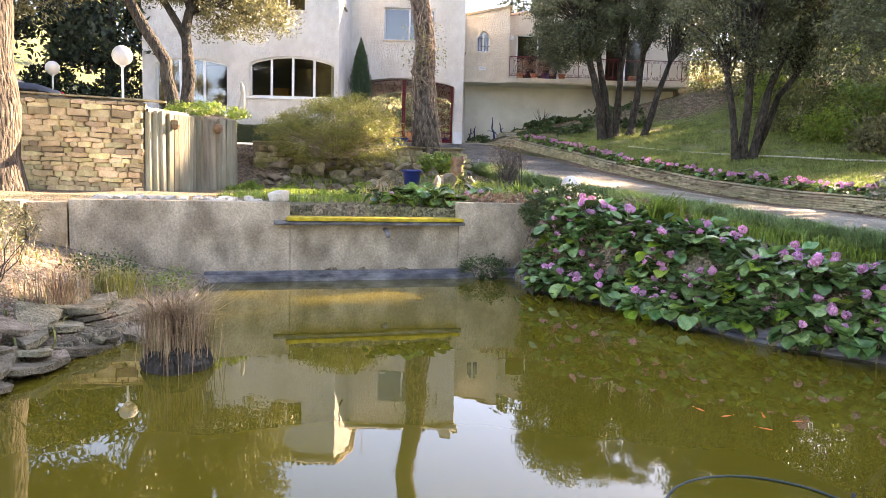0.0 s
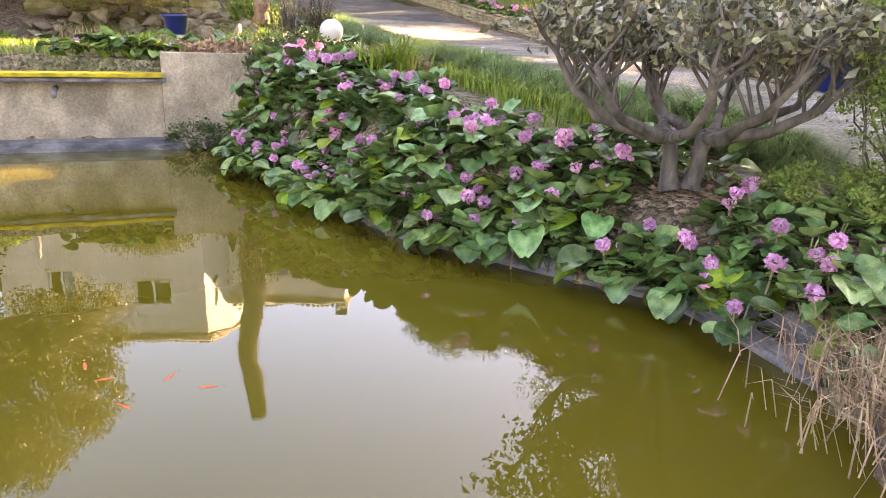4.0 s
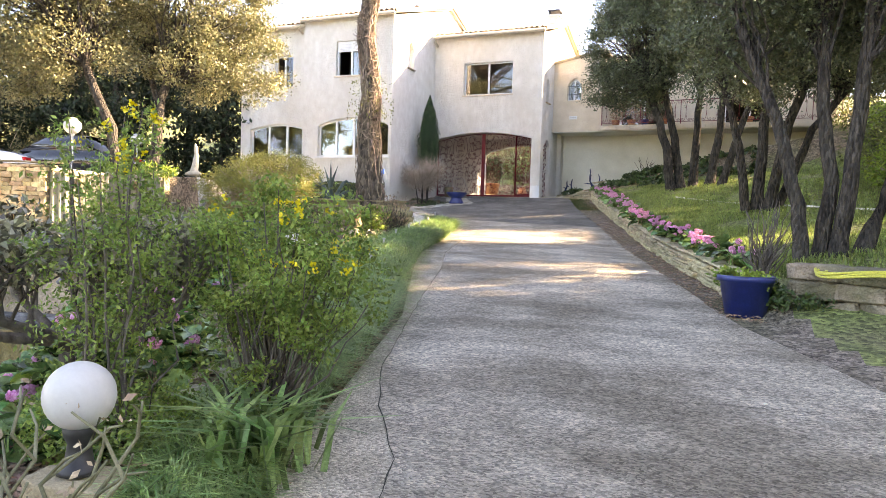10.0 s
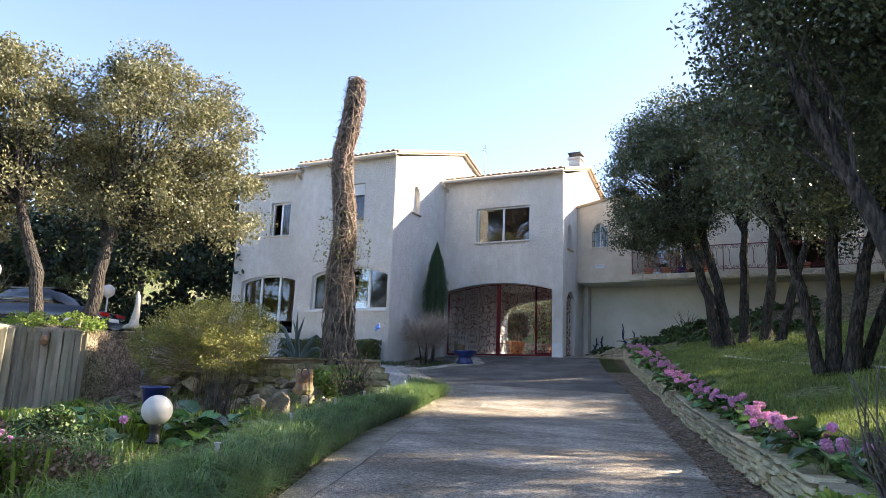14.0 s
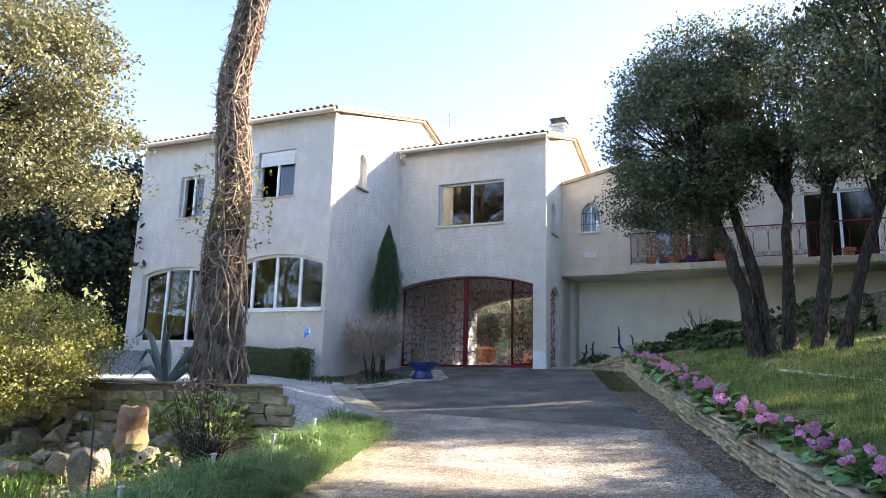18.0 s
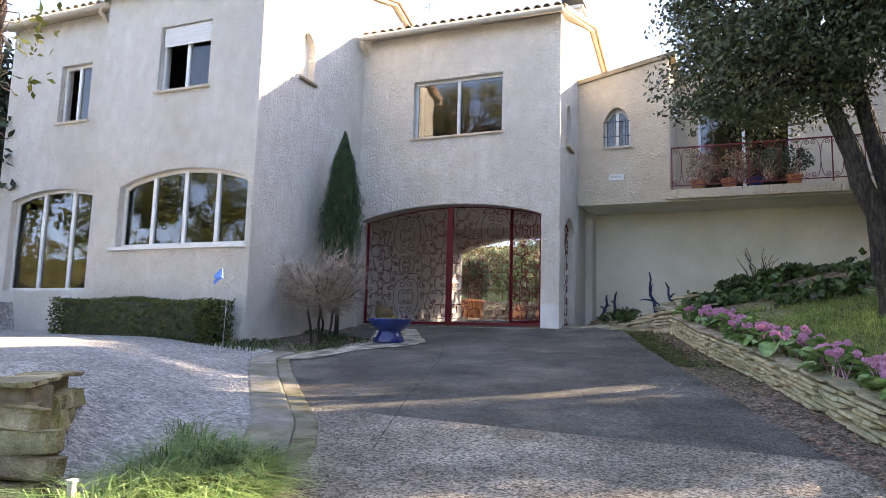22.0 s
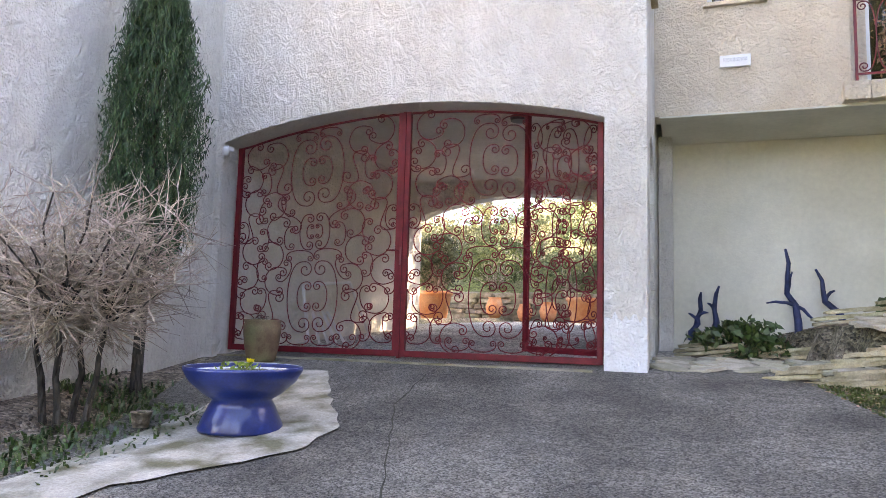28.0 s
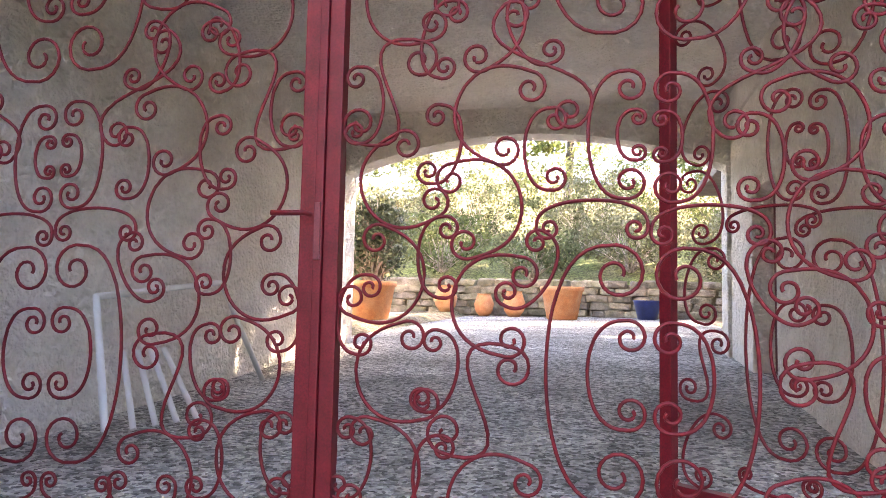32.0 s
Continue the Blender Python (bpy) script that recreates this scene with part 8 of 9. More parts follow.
# leaf litter on the beds
n = 15000
lx, ly = grow.uniform(3.5, 7.6, n), grow.uniform(2.6, 7.5, n)
keep = (pond_distance(lx, ly) > 0.1) & (lx < x_left(ly) + 0.1)
c = np.stack([lx, ly, height(lx, ly) + 0.012], -1)[keep]
v = leaf_arrays(c, 0.07, grow, 0.45).reshape(-1, 4, 3)
v[:, :, 2] = c[:, None, 2] + (v[:, :, 2] - c[:, None, 2]) * 0.3 + 0.01
tagged(leaf_mesh("leaf_litter", v.reshape(-1, 3), M["leaf_dead"]), "fallen brown leaves covering the bed", "leaf litter", kind="stuff")
n = 7000
ly = grow.uniform(10, 29, n)
lx = x_right(ly) + (x_planter(ly) - x_right(ly)) * grow.uniform(-0.1, 1.0, n)
c = np.stack([lx, ly, zp(ly) + 0.012], -1)
gl_, gy2 = grow.uniform(-4, 3, n), grow.uniform(10.8, 16.5, n)
c = np.concatenate([c, np.stack([gl_, gy2, height(gl_, gy2) + 0.01], -1)])
v = leaf_arrays(c, 0.05, grow, 0.45).reshape(-1, 4, 3)
v[:, :, 2] = c[:, None, 2] + (v[:, :, 2] - c[:, None, 2]) * 0.3 + 0.008
tagged(leaf_mesh("leaf_litter", v.reshape(-1, 3), M["leaf_dead"]), "brown bark and leaves along the planter and beds", "leaf litter", kind="stuff")
# small weeds in the beds
n = 17000
wx, wy = grow.uniform(-3.5, 4.2, n), grow.uniform(10.9, 17.2, n)
keep = (np.sin(wx * 2.3 + 1) * np.sin(wy * 1.9) + grow.normal(0, 0.35, n) > 0.0) & (wx < x_left(wy) - 0.5)
wx, wy = wx[keep], wy[keep]
tagged(leaf_mesh("weeds", blades(np.stack([wx, wy, height(wx, wy)], -1), 0.14, 0.014, 0.3, 0.7), M["leaf_fresh"]), "low green weeds in the beds", "weeds", kind="stuff")

# growth on the west bank
n = 800
wx, wy = grow.uniform(-6.5, -2.6, n), grow.uniform(1.5, 8.6, n)
keep = (pond_distance(wx, wy) > 0.12) & (np.sin(wx * 2.9) * np.sin(wy * 2.3 + 0.7) > -0.35)
wx, wy = wx[keep], wy[keep]
tagged(leaf_mesh("dry_grass", blades(np.stack([wx, wy, height(wx, wy)], -1), 0.2, 0.007, 0.3, 0.7), M["blade_dry"]), "dry straw grass on the west bank", "grass", kind="stuff")
for x, y, s, mt in ((-4.3, 6.0, 0.5, "leaf_olive"), (-4.7, 7.2, 0.6, "leaf_olive"), (-3.7, 7.9, 0.4, "leaf_ivy"), (-5.4, 6.2, 0.6, "leaf_ivy"), (-5.2, 8.2, 0.6, "leaf_olive"), (-3.0, 8.1, 0.3, "leaf_lantana")):
    bush("weedy_shrub", "straggly olive-green shrub on the west bank", (x, y, hz(x, y)), [((0, 0, 0.28 * s), (s, s * 0.8, 0.4 * s))], int(90 * s), 26, 0.1, 0.04, mt, stems=8, r=0.006)
for x, y, a in ((-3.9, 4.9, 0.2), (-3.75, 5.5, 0.9), (-4.0, 5.9, -0.3)):
    br = thing("bramble", "arching bare bramble stems on the west bank", "shrub", (x, y, hz(x, y)))
    for k in range(5):
        e = Vector((0.7 * math.cos(a + k * 0.7), 0.6 * math.sin(a + k * 0.7), rnd.uniform(0.25, 0.8)))
        part_s = Soup().tube(bend((0.04 * k, 0, -0.03), e, -0.12, 0.05, 7), [0.007, 0.007, 0.006, 0.006, 0.005, 0.004, 0.003, 0.002], 5)
        part_s.link("stem", M["bark"], br)
wx, wy = grow.uniform(-6.5, -2.8, 350), grow.uniform(4.5, 8.6, 350)
tagged(leaf_mesh("weeds", blades(np.stack([wx, wy, height(wx, wy)], -1), 0.16, 0.016, 0.35, 0.8), M["leaf_yellow"]), "yellow-green weeds on the west bank", "weeds", kind="stuff")
n = 2600
lx, ly = grow.uniform(-7, -2.6, n), grow.uniform(0.5, 8.8, n)
keep = pond_distance(lx, ly) > 0.08
c = np.stack([lx, ly, height(lx, ly) + 0.012], -1)[keep]
tagged(leaf_mesh("leaf_litter", leaf_arrays(c, 0.06, grow, 0.45), M["leaf_dead"]), "brown leaves on the west bank", "leaf litter", kind="stuff")
# moss along the drive by the gate
n = 5000
ly = grow.uniform(25.2, 28.9, n)
lx = x_right(ly) + np.abs(grow.normal(0.12, 0.26, n)) - 0.05
tagged(leaf_mesh("moss", blades(np.stack([lx, ly, zd(ly) + 0.005], -1), 0.03, 0.012, 0.2, 0.8), M["leaf_box"]), "green moss along the edge of the drive", "moss", kind="stuff")
n = 2200
lx, ly = grow.uniform(-3.6, -1.7, n), grow.uniform(24.6, 27.8, n)
keep = np.sin(lx * 3.1 + 2) * np.sin(ly * 2.2) > -0.1
lx, ly = lx[keep], ly[keep]
tagged(leaf_mesh("weeds", blades(np.stack([lx, ly, height(lx, ly)], -1), 0.09, 0.02, 0.35, 0.9), M["leaf_ivy"]), "low green weeds by the house wall", "weeds", kind="stuff")

# broad-leaved ground cover between the planter's end and the balcony
n = 4200
lx, ly = grow.uniform(3.3, 8.6, n), grow.uniform(28.4, 31.5, n)
keep = (lx > x_planter(ly) + 0.3) & (np.sin(lx * 2.6) * np.sin(ly * 3.1) > -0.05)
lx, ly = lx[keep], ly[keep]
cover = leaf_mesh("ground_cover", leaf_arrays(np.stack([lx, ly, height(lx, ly) + 0.06 + 0.26 * grow.random(len(lx)) * (0.5 + 0.5 * np.sin(lx * 3.0 + ly))], -1), 0.15, grow, 0.8, up=0.0), M["leaf_ivy"])
tagged(cover, "broad-leaved green plants below the balcony", "plants", kind="stuff")

# agave by the dead trunk
ag = thing("agave", "blue-green agave with broken drooping leaves", "plant", (-1.75, 18.9, 2.12))
for dx, dz, fx, fz in ((-0.95, 0.72, -0.62, 0.86), (0.10, 1.12, 0.06, 0.5), (-0.62, 0.30, -0.42, 0.58), (-0.85, 0.10, -0.5, 0.30), (0.42, 0.50, 0.30, 0.62), (-0.45, 0.98, -0.2, 0.5), (0.40, 0.95, 0.14, 0.5), (-0.18, 0.34, -0.25, 0.52), (0.62, 0.18, 0.4, 0.34)):
    y1 = rnd.uniform(-0.4, 0.3)
    f1, e1 = Vector((fx, y1 * 0.7, fz)), Vector((dx, y1, dz))
    pts = [Vector((0, 0, 0)), f1 * 0.5, f1 * 0.85, f1.lerp(e1, 0.25), f1.lerp(e1, 0.65), e1]
    blade_s = Soup().tube(pts, [0.04, 0.048, 0.042, 0.032, 0.018, 0.003], 8)
    blade_s.link("leaf", M["agave"], ag)

# hillside shrubs, dark hedge behind the cars, woods all round, added shade trees
for x, y, rx, rz, mt in ((12.0, 24.0, 1.2, 0.9, "leaf_far"), (13.6, 26.0, 1.6, 1.3, "leaf_ivy"), (15.5, 23.5, 1.9, 1.3, "leaf_far"), (12.8, 29.0, 1.6, 1.5, "leaf_oak"), (11.6, 31.0, 0.9, 1.0, "leaf_far"), (14.5, 20.5, 1.4, 0.9, "leaf_far"), (17.5, 27, 2.2, 2.0, "leaf_fresh"), (16.5, 31, 2.4, 2.2, "leaf_far"), (13.2, 17.0, 1.1, 0.7, "leaf_ivy"), (16.0, 17.0, 1.6, 1.2, "leaf_far"), (-20, 19, 2.4, 2.0, "leaf_olive"), (-22, 23.5, 2.6, 2.4, "leaf_olive"), (-17, 25, 2.0, 1.8, "leaf_far"), (11.8, 21.8, 0.8, 0.6, "leaf_fresh"), (12.6, 14.6, 0.9, 0.6, "leaf_fresh"), (14.2, 15.4, 1.2, 0.9, "leaf_lantana"), (12.2, 26.8, 0.9, 0.8, "leaf_fresh"), (13.4, 22.4, 1.0, 0.8, "leaf_lantana"), (11.9, 18.9, 0.7, 0.5, "leaf_olive"), (15.0, 28.4, 1.5, 1.4, "leaf_fresh"), (13.0, 12.4, 0.8, 0.6, "leaf_ivy")):
    bush("hillside_shrub", "rounded evergreen shrub on the slope", (x, y, hz(x, y)), [((0, 0, rz * 0.75), (rx, rx, rz))], int(50 * rx), 60, 0.25, 0.12, mt, stems=3, r=0.02, twigs=0.3, group="hillside shrubs")


def woods(name, label, spots, leaf_mat, leaf=0.32, per=90):
    v, s = [], Soup()
    for x, y, h, r in spots:
        z = hz(x, y)
        cs, p = blob_points([((x, y, z + h * 0.62), (r, r, h * 0.36))], int(16 + r * 8), per, 0.55)
        v.append(leaf_arrays(p, leaf, grow))
        s.tube([(x, y, z - 0.2), (x + 0.2, y, z + h * 0.7)], [0.25, 0.12], 6)
    w = thing(name, label, "woods", kind="stuff")
    leaf_mesh("foliage", np.concatenate(v), M[leaf_mat], w)
    s.link("trunks", M["bark"], w)


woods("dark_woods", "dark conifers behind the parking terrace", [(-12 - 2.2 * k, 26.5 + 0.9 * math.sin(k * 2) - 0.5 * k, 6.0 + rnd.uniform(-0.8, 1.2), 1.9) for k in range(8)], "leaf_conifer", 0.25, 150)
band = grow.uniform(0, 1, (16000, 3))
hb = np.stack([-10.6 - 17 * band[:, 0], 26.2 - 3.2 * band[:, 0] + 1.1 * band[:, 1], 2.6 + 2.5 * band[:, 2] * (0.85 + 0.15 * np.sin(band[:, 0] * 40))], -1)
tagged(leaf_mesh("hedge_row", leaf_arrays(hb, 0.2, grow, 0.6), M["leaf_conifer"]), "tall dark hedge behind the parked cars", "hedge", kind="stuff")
# two of the eastern trees are kept low to let sun onto the drive
woods("far_woods", "mixed trees on the slopes around the garden", [(-30 + 5.5 * k + rnd.uniform(-2, 2), 58 + rnd.uniform(-4, 6), rnd.uniform(6, 9), rnd.uniform(2.4, 3.4)) for k in range(13)] + [(24 + rnd.uniform(-2, 6), 6 + 5.5 * k, rnd.uniform(6, 9) * (0.5 if 4 <= k <= 5 else 1.0), 2.2 if 4 <= k <= 5 else 3.0) for k in range(8)] + [(-27 + rnd.uniform(-5, 2), -4 + 5.5 * k, rnd.uniform(9, 11.5), 3.3) for k in range(8)], "leaf_far")
woods("far_woods", "trees on the near side of the garden", [(-30 + 5 * k + rnd.uniform(-1, 1), -20 + rnd.uniform(-4, 3), rnd.uniform(10, 13), rnd.uniform(2.8, 3.6)) for k in range(14)], "leaf_olive", 0.34, 110)
# mostly unseen trees, added to keep sun off the drive and bank
woods("shade_woods", "hillside evergreens added to shade the drive", [(15.5 + rnd.uniform(0, 2) + 1.5 * (k % 3), 13 + 1.9 * k, {4: 6.4, 6: 5.4, 7: 4.6, 8: 4.6}.get(k, rnd.uniform(6.5, 9)), 2.2 if k == 4 else 1.3 if k == 6 else rnd.uniform(0.7, 0.95) if k > 4 else rnd.uniform(1.25, 1.7)) for k in range(-6, 9) if k != 5] + [(19.5, 13.0, 9, 1.7), (19.5, 15.4, 9.5, 1.7), (19.8, 17.6, 9.5, 1.6), (20.0, 19.6, 9.5, 1.5)], "leaf_hill", 0.2, 200)
# thin trees added upslope, spaced so their gaps throw sun strips
woods("shade_woods", "slim trees added to cut sun strips on the drive", [(16.5, 31.9, 9, 0.42), (16.5, 33.6, 9, 0.6), (16.5, 36.7, 9, 0.9), (16.6, 38.8, 9, 1.0)], "leaf_hill", 0.2, 260)
woods("far_woods", "pines rising behind the house wing", [(6.0, 44, 9.5, 3.0), (9.2, 44.5, 11.2, 2.8), (10.5, 42, 9, 3.0), (14, 38, 8, 3)], "leaf_oak")
for x, y, r, h, mt in ((-2.4, 46.5, 1.3, 1.4, "leaf_hill"), (0.2, 47.5, 1.6, 1.6, "leaf_olive"), (2.8, 46.5, 1.3, 1.6, "leaf_olive"), (-5, 47, 1.5, 1.6, "leaf_far"), (5, 48, 1.6, 2.0, "leaf_olive"), (-1.0, 50, 1.6, 2.4, "leaf_olive"), (3.5, 51, 1.8, 2.6, "leaf_far"), (-4.5, 51, 2.0, 2.6, "leaf_hill"), (-7.5, 49, 1.8, 2.2, "leaf_olive"), (-1.5, 54, 2.4, 3.0, "leaf_far"), (-6, 55, 2.6, 3.4, "leaf_olive"), (2.0, 56, 2.6, 3.2, "leaf_far"), (6.5, 54, 2.4, 3.2, "leaf_olive"), (-9.5, 54, 2.6, 3.2, "leaf_far")):
    bush("garden_shrub", "leafy shrub in the garden behind the house", (x, y, hz(x, y)), [((0, 0, h * 0.6), (r, r, h * 0.5))], int(60 * r), 50, 0.2, 0.11, mt, stems=5, r=0.02, twigs=0.4, group="shrubs behind the house")
bush("citrus_tree", "dense dark round citrus in a terracotta pot", (-4.4, 38.9, hz(-4.4, 38.9) + 0.55), [((0, 0, 0.85), (0.55, 0.55, 0.75))], 110, 60, 0.13, 0.08, "leaf_oak", stems=2, r=0.03)
for x, z in ((3.6, 6.05), (4.3, 6.2), (4.9, 6.1), (5.3, 6.0)):
    bush("potted_plant", "reddish potted shrub on the balcony", (x, 30.95, 5.85), [((0, 0, 0.35), (0.32, 0.2, 0.35))], 50, 20, 0.09, 0.06, "leaf_dead" if x < 4.5 else "leaf_oak", stems=3, r=0.008)

# ---- stones, tiles and other pieces ----


def stone_mesh(w, d, h, seed, material, rough=0.012):
    """A squared stone with worn, uneven edges."""
    r = random.Random(seed)
    bm = bmesh.new()
    bmesh.ops.create_cube(bm, size=1.0)
    bmesh.ops.bevel(bm, geom=bm.edges[:], offset=0.13, segments=1, affect="EDGES")
    for v in bm.verts:
        v.co = Vector((v.co.x * w + r.uniform(-rough, rough), v.co.y * d + r.uniform(-rough, rough), v.co.z * h + r.uniform(-rough, rough) * 0.5))
    me = bpy.data.meshes.new("stone")
    bm.to_mesh(me)
    bm.free()
    me.materials.append(M[material])
    return me


# low dry-stone planter wall beside the drive
planter = thing("planter_wall", "low dry-stone wall of thin ochre stones edging the lawn", "stone wall")
bm = bmesh.new()
core = []
for y in np.arange(11.2, 28.9, 0.5):
    x, z = float(x_planter(y)), float(zp(y))
    core.append([bm.verts.new((x + dx, y, z + dz)) for dx, dz in ((0.05, -0.1), (0.05, 0.28), (0.3, 0.28), (0.3, -0.1))])
for a, b in zip(core, core[1:]):
    for k in range(4):
        bm.faces.new((a[k], a[(k + 1) % 4], b[(k + 1) % 4], b[k]))
bm.faces.new(core[0]), bm.faces.new(core[-1])
part("core", bm, M["mortar"], planter)
DRY = [stone_mesh(l, 0.14, 0.039, 100 + k, "drystone", 0.014) for k, l in enumerate((0.26, 0.34, 0.42, 0.5))]
LEN = (0.26, 0.34, 0.42, 0.5)
CAP = [stone_mesh(l, 0.22, 0.034, 120 + k, "drystone", 0.016) for k, l in enumerate((0.36, 0.46, 0.56))]
rest = Soup()


def into(soup, me, m):
    o = len(soup.v)
    soup.v += [m @ v.co for v in me.vertices]
    soup.f += [tuple(i + o for i in p.vertices) for p in me.polygons]


lean = math.degrees(math.atan2(1, -0.30))


def rise(y):
    """The slope of the drive, in degrees, along the planter."""
    return math.degrees(math.atan((float(zp(y + 0.3)) - float(zp(y - 0.3))) / 0.6 * 0.958))


for course in range(6):
    y = 11.25 + rnd.uniform(0, 0.2)
    while y < 28.7:
        k = rnd.randrange(4)
        z = float(zp(y)) + 0.024 + course * 0.046
        m = pose(float(x_planter(y)) + 0.045 + rnd.uniform(-0.028, 0.022), y, z, 0, rnd.uniform(-1, 1) - rise(y), lean + rnd.uniform(-2, 2))
        if 13.5 < y < 22.0 and course > 1:
            share("stone", DRY[k], planter, m)
        else:
            into(rest, DRY[k], m)
        y += LEN[k] * 0.93 + rnd.uniform(0.0, 0.03)
y = 11.3
while y < 28.7:
    k = rnd.randrange(3)
    share("cap_stone", CAP[k], planter, pose(float(x_planter(y)) + 0.09, y, float(zp(y)) + 0.312, rnd.uniform(-1.5, 1.5), rnd.uniform(-0.8, 0.8) - rise(y), lean + rnd.uniform(-2, 2)))
    y += (0.36, 0.46, 0.56)[k] * 0.95
so = rest.link("stones", M["drystone"], planter, smooth=False)
so["kind"] = "stuff"

# field-stone terrace wall
terrace = thing("terrace_wall", "sunlit ochre field-stone retaining wall below the parking", "stone wall")
TA, TB = Vector((-10.4, 12.6)), Vector((-5.42, 13.36))
td = (TB - TA).normalized()
tn = Vector((td.y, -td.x))
bm = box(0, (TB - TA).length, -0.3, -0.012, 0.6, 2.66)
for v in bm.verts:
    p = TA + td * v.co.x + tn * v.co.y
    v.co = Vector((p.x, p.y, v.co.z + (0.12 * (1 - v.co.x / 5) if v.co.z > 1 else 0)))
part("core", bm, M["joint"], terrace)
turn_t = math.degrees(math.atan2(td.y, td.x))
LT = (TB - TA).length


rings, z0 = [], 0.98
while z0 < 2.60:
    z1 = min(z0 + rnd.choice((0.08, 0.10, 0.12, 0.15)), 2.65)
    u = 0.0
    while u < LT - 0.06:
        w = min(rnd.choice((0.15, 0.22, 0.28, 0.38)), LT - u)
        a = [rnd.uniform(-0.022, 0.022) for _ in range(6)]
        rings.append([(u, z0 + a[0]), (u + w * 0.5, z0 + a[1] - 0.008), (u + w, z0 + a[2]), (u + w + a[4], z1 + a[3]), (u + w * 0.45, z1 + a[4] + 0.008), (u + a[5], z1 + a[0])])
        u += w
    z0 = z1
for ring in rings:
    mu, mz = sum(q[0] for q in ring) / len(ring), sum(q[1] for q in ring) / len(ring)
    k, face = len(ring), rnd.uniform(0.0, 0.03)
    tight, inner = rnd.uniform(0.93, 0.97), rnd.uniform(0.78, 0.86)
    verts = [((u - mu) * tight, 0.06, (z - mz) * tight) for u, z in ring] + [((u - mu) * tight, -face, (z - mz) * tight) for u, z in ring]
    verts += [((u - mu) * inner, -face - 0.02 + rnd.uniform(-0.008, 0.008), (z - mz) * inner) for u, z in ring]
    faces = [(i + k * j, (i + 1) % k + k * j, (i + 1) % k + k * j + k, i + k * j + k) for j in (0, 1) for i in range(k)] + [tuple(range(2 * k, 3 * k))]
    me = bpy.data.meshes.new("stone")
    me.from_pydata(verts, [], faces)
    me.materials.append(M["fieldstone"])
    q = TA + td * mu
    share("stone", me, terrace, pose(q.x, q.y, mz, 0, 0, turn_t))
u = 0.0
while u < (TB - TA).length:
    p = TA + td * (u + 0.25) + tn * -0.12
    share("cap_stone", CAP[1], terrace, pose(p.x, p.y, 2.70 + 0.12 * (1 - u / 5), 0, 1.4, turn_t) @ Matrix.Diagonal((1.1, 1.2, 1, 1)))
    u += 0.49

# court wall under the dead trunk
court_wall = thing("court_wall", "mossy field-stone wall around the gravel court", "stone wall")
CW = [(-4.4, 17.3), (-2.5, 17.72), (-0.62, 17.84), (0.68, 18.34), (-0.2, 19.4)]
MOSS = [stone_mesh(w, 0.12, h, 160 + k, "mossrock", 0.022) for k, (w, h) in enumerate(((0.3, 0.135), (0.24, 0.125), (0.36, 0.145)))]
for (ax, ay), (bx, by) in zip(CW, CW[1:]):
    d = Vector((bx - ax, by - ay))
    l = d.length
    d.normalize()
    n2 = Vector((d.y, -d.x))
    ta = math.degrees(math.atan2(d.y, d.x))
    bm = box(0.36 if (ax, ay) == CW[3] else 0, l, -0.3, -0.03, 0.9, 2.14)
    for v in bm.verts:
        v.co = Vector((ax + d.x * v.co.x + n2.x * v.co.y, ay + d.y * v.co.x + n2.y * v.co.y, v.co.z))
    part("core", bm, M["mortar"], court_wall)
    z = 1.12
    while z < 2.06:
        u = rnd.uniform(0, 0.1)
        while u < l - 0.1:
            k = rnd.randrange(3)
            w = (0.3, 0.24, 0.36)[k]
            share("stone", MOSS[k], court_wall, pose(ax + d.x * (u + w / 2), ay + d.y * (u + w / 2), z + 0.065 + rnd.uniform(-0.02, 0.02), 0, rnd.uniform(-6, 6), ta))
            u += w * 0.97
        z += 0.135
    u = 0.0
    while u < l:
        share("cap_stone", CAP[0], court_wall, pose(ax + d.x * (u + 0.17) - n2.x * 0.08, ay + d.y * (u + 0.17) - n2.y * 0.08, 2.16 + rnd.uniform(-0.008, 0.01), rnd.uniform(-2, 2), rnd.uniform(-2, 2), ta + rnd.uniform(-3, 3)) @ Matrix.Diagonal((1, 1.3, 1, 1)))
        u += 0.36

# rough stone edge by the blue pot
edge = thing("stone_edge", "rough stone edging under the oak beside the drive", "stone wall")
BIG = [stone_mesh(w, 0.3, h, 180 + k, "rock", 0.03) for k, (w, h) in enumerate(((0.42, 0.2), (0.34, 0.16), (0.5, 0.18)))]
for course in range(3):
    u = 0.0
    while u < 2.6:
        k = rnd.randrange(3)
        w = (0.42, 0.34, 0.5)[k]
        x, y = 8.95 + 0.95 * (u + w / 2), 10.75 - 0.35 * (u + w / 2)
        share("stone", BIG[k], edge, pose(x, y, float(zd(y)) + 0.1 + course * 0.17, rnd.uniform(-4, 4), rnd.uniform(-5, 5), -20 + rnd.uniform(-6, 6)))
        u += w * 0.98

for ax, ay, bx, by in ((10.4, 11.9, 13.6, 14.2), (11.6, 13.9, 14.8, 16.6)):
    l = math.dist((ax, ay), (bx, by))
    ta = math.degrees(math.atan2(by - ay, bx - ax))
    for course in range(2):
        u = rnd.uniform(0, 0.2)
        while u < l:
            k = rnd.randrange(3)
            w = (0.42, 0.34, 0.5)[k]
            x, y = ax + (bx - ax) * (u + w / 2) / l, ay + (by - ay) * (u + w / 2) / l
            share("stone", BIG[k], edge, pose(x, y, hz(x, y) + 0.06 + course * 0.17, rnd.uniform(-5, 5), rnd.uniform(-8, 8), ta + rnd.uniform(-8, 8)))
            u += w * rnd.uniform(0.98, 1.25)

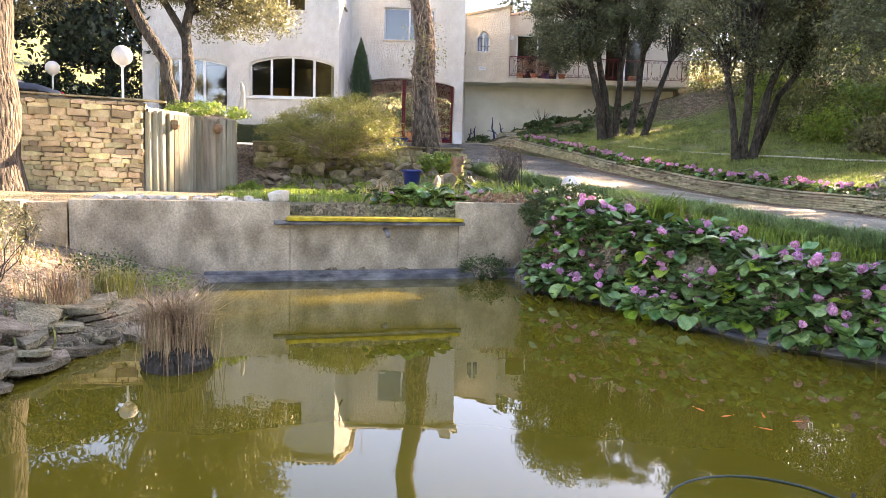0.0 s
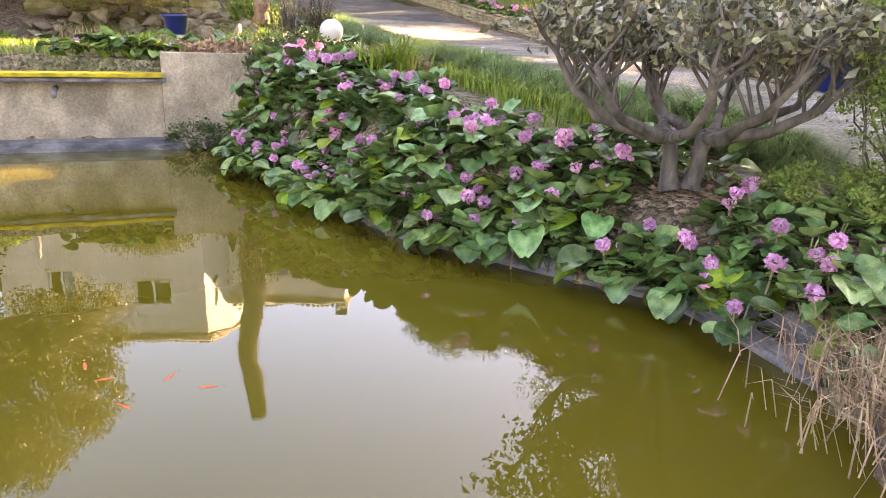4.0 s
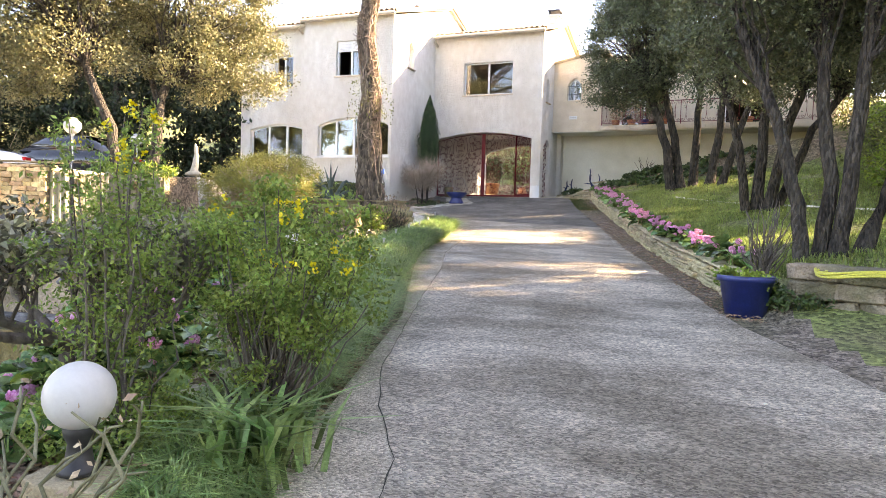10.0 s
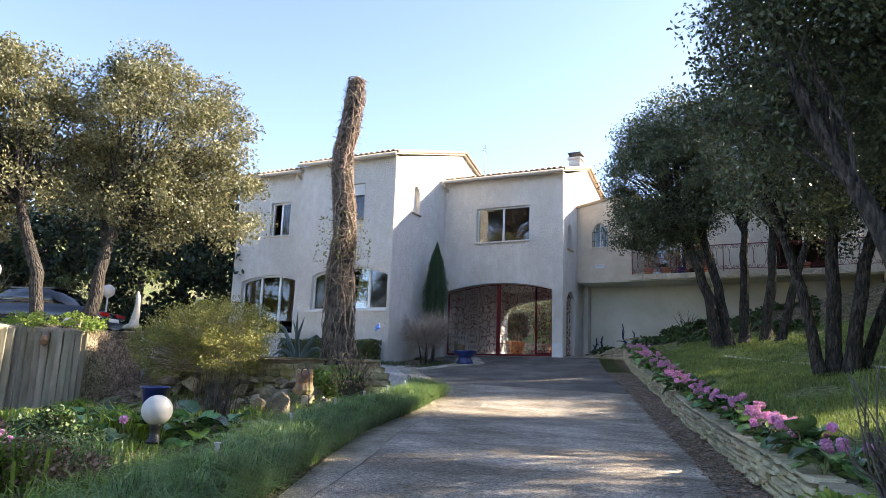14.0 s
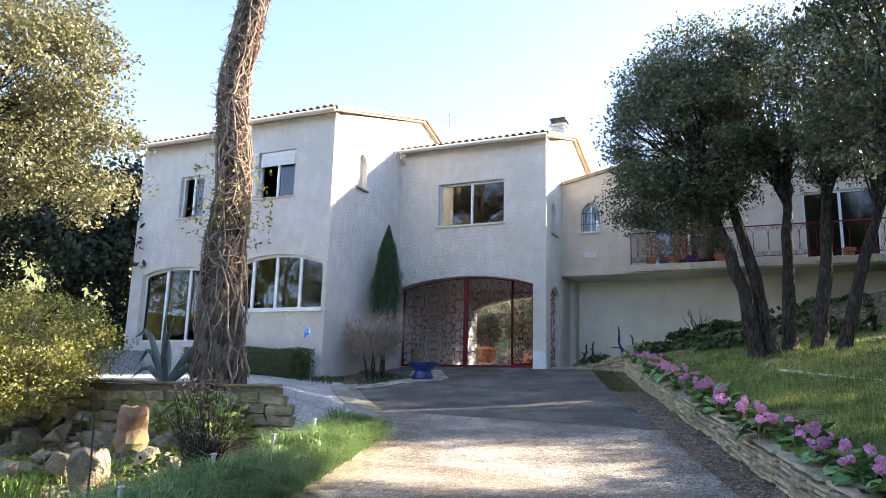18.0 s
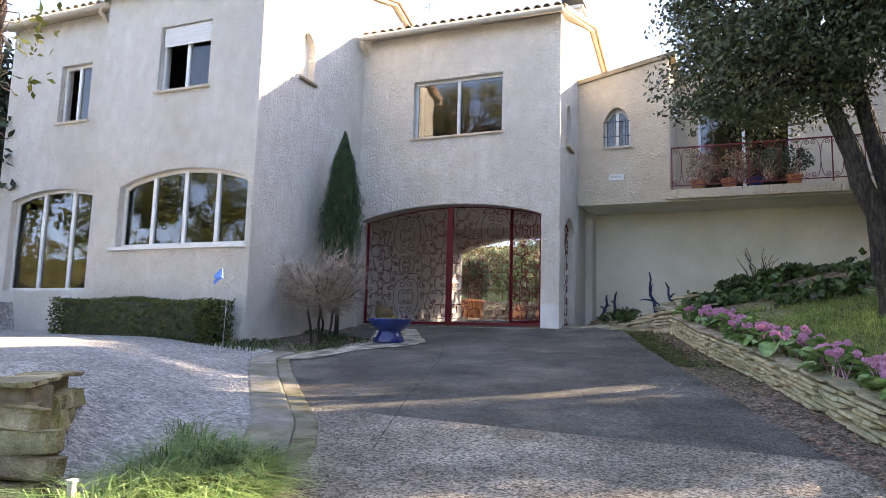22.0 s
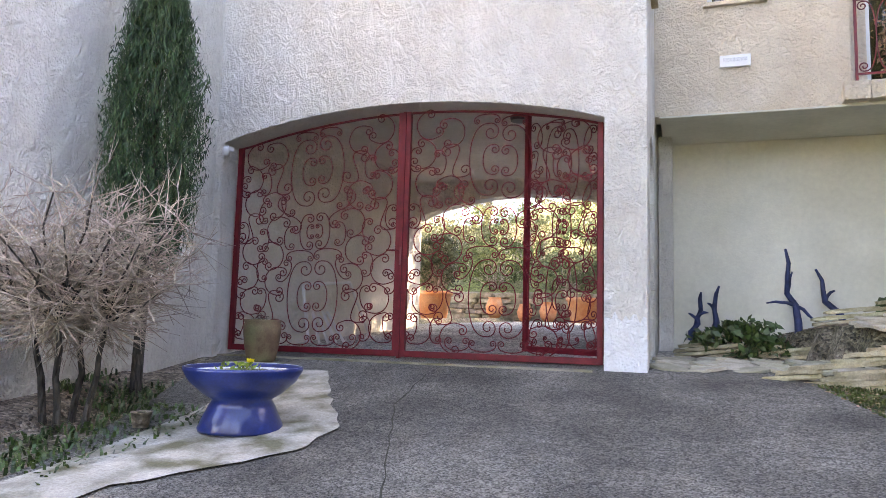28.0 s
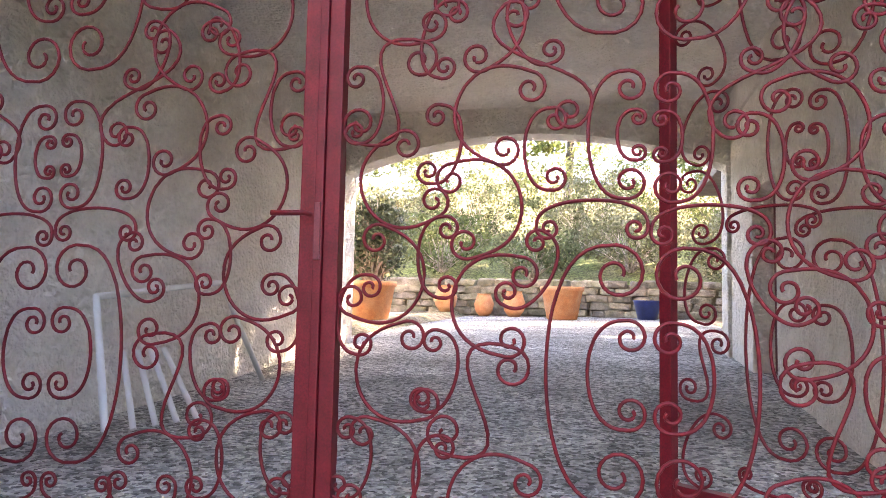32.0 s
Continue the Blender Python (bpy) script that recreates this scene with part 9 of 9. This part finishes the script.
# flagged ramp by the porch and its low walls
ramp = thing("flagstone_ramp", "pale flagstone ramp between low stone walls", "ramp")
for k in range(60):
    u, v = (k % 10) / 10, (k // 10) / 6
    x, y = 1.25 + 2.9 * u + rnd.uniform(-0.05, 0.05), 29.35 + 0.30 * u + 0.95 * v + rnd.uniform(-0.04, 0.04)
    me = SLABS[k % 4]
    share("flagstone", me, ramp, pose(x, y, hz(x, y) + 0.03, 0, -8, rnd.uniform(0, 180)) @ Matrix.Diagonal((0.5, 0.62, 0.35, 1)))
for ax, ay, bx, by, rows, lift in ((1.75, 29.2, 3.25, 28.75, 10, 0.0), (1.2, 31.0, 3.7, 31.1, 3, 0.0)):
    l = math.dist((ax, ay), (bx, by))
    ta = math.degrees(math.atan2(by - ay, bx - ax))
    for c in range(rows):
        u = rnd.uniform(0, 0.1) + (l * c / 12 if rows > 5 else 0)
        while u < l - 0.1:
            k = rnd.randrange(4)
            t = (u + LEN[k] / 2) / l
            x, y = ax + (bx - ax) * t, ay + (by - ay) * t
            share("stone", DRY[k], ramp, pose(x, y, hz(x, y - 0.2) + 0.03 + c * 0.046, 0, -math.degrees(0.12), ta))
            u += LEN[k] * 0.96

# flagstone path by the ornamental tree
path = thing("stepping_path", "pale irregular flagstones between bank and drive", "path")
for k in range(14):
    t = k / 13
    x, y = 4.55 + 1.0 * t + rnd.uniform(-0.15, 0.15), 6.85 - 0.75 * t + (0.35 if k % 2 else -0.1)
    share("flagstone", SLABS[k % 4], path, pose(x, y, hz(x, y) + 0.02, 0, 0, rnd.uniform(0, 180)) @ Matrix.Diagonal((0.5, 0.6, 0.35, 1)))

# pale wall of the garden behind the house
back_wall = thing("garden_wall", "low grey stone wall behind the courtyard pots", "stone wall")
part("core", box(-8, 8, 44.2, 44.5, 3.0, 4.05), M["mortar"], back_wall)
for c in range(6):
    x = -6 + rnd.uniform(0, 0.2)
    while x < 6:
        k = rnd.randrange(3)
        share("stone", BIG[k], back_wall, pose(x, 44.2, 3.25 + 0.17 * c - 0.05, 0, rnd.uniform(-3, 3), 0))
        x += (0.42, 0.34, 0.5)[k]

# roof tiles: the eave rows singly, the rest joined
for rf, x0, x1, y0, z0, y1, z1 in TILE_JOBS:
    pitch = math.degrees(math.atan2(z1 - z0, y1 - y0))
    n = int((x1 - x0) / 0.2)
    far = Soup()
    slope = math.hypot(y1 - y0, z1 - z0)
    for i in range(n):
        x = x0 + 0.1 + (x1 - x0 - 0.2) * i / (n - 1)
        for r in range(int(slope / 0.36)):
            t = (r * 0.36 - 0.06) / slope
            m = pose(x + rnd.uniform(-0.008, 0.008), y0 + (y1 - y0) * t, z0 + (z1 - z0) * t + 0.085 + rnd.uniform(-0.006, 0.006), pitch + 2, 0, rnd.uniform(-1.5, 1.5))
            if r == 0:
                share("roof_tile", tile_me, rf, m)
            else:
                into(far, tile_me, m)
    ft = far.link("roof_tiles", M["tile"], rf, smooth=False)
    ft["kind"] = "stuff"
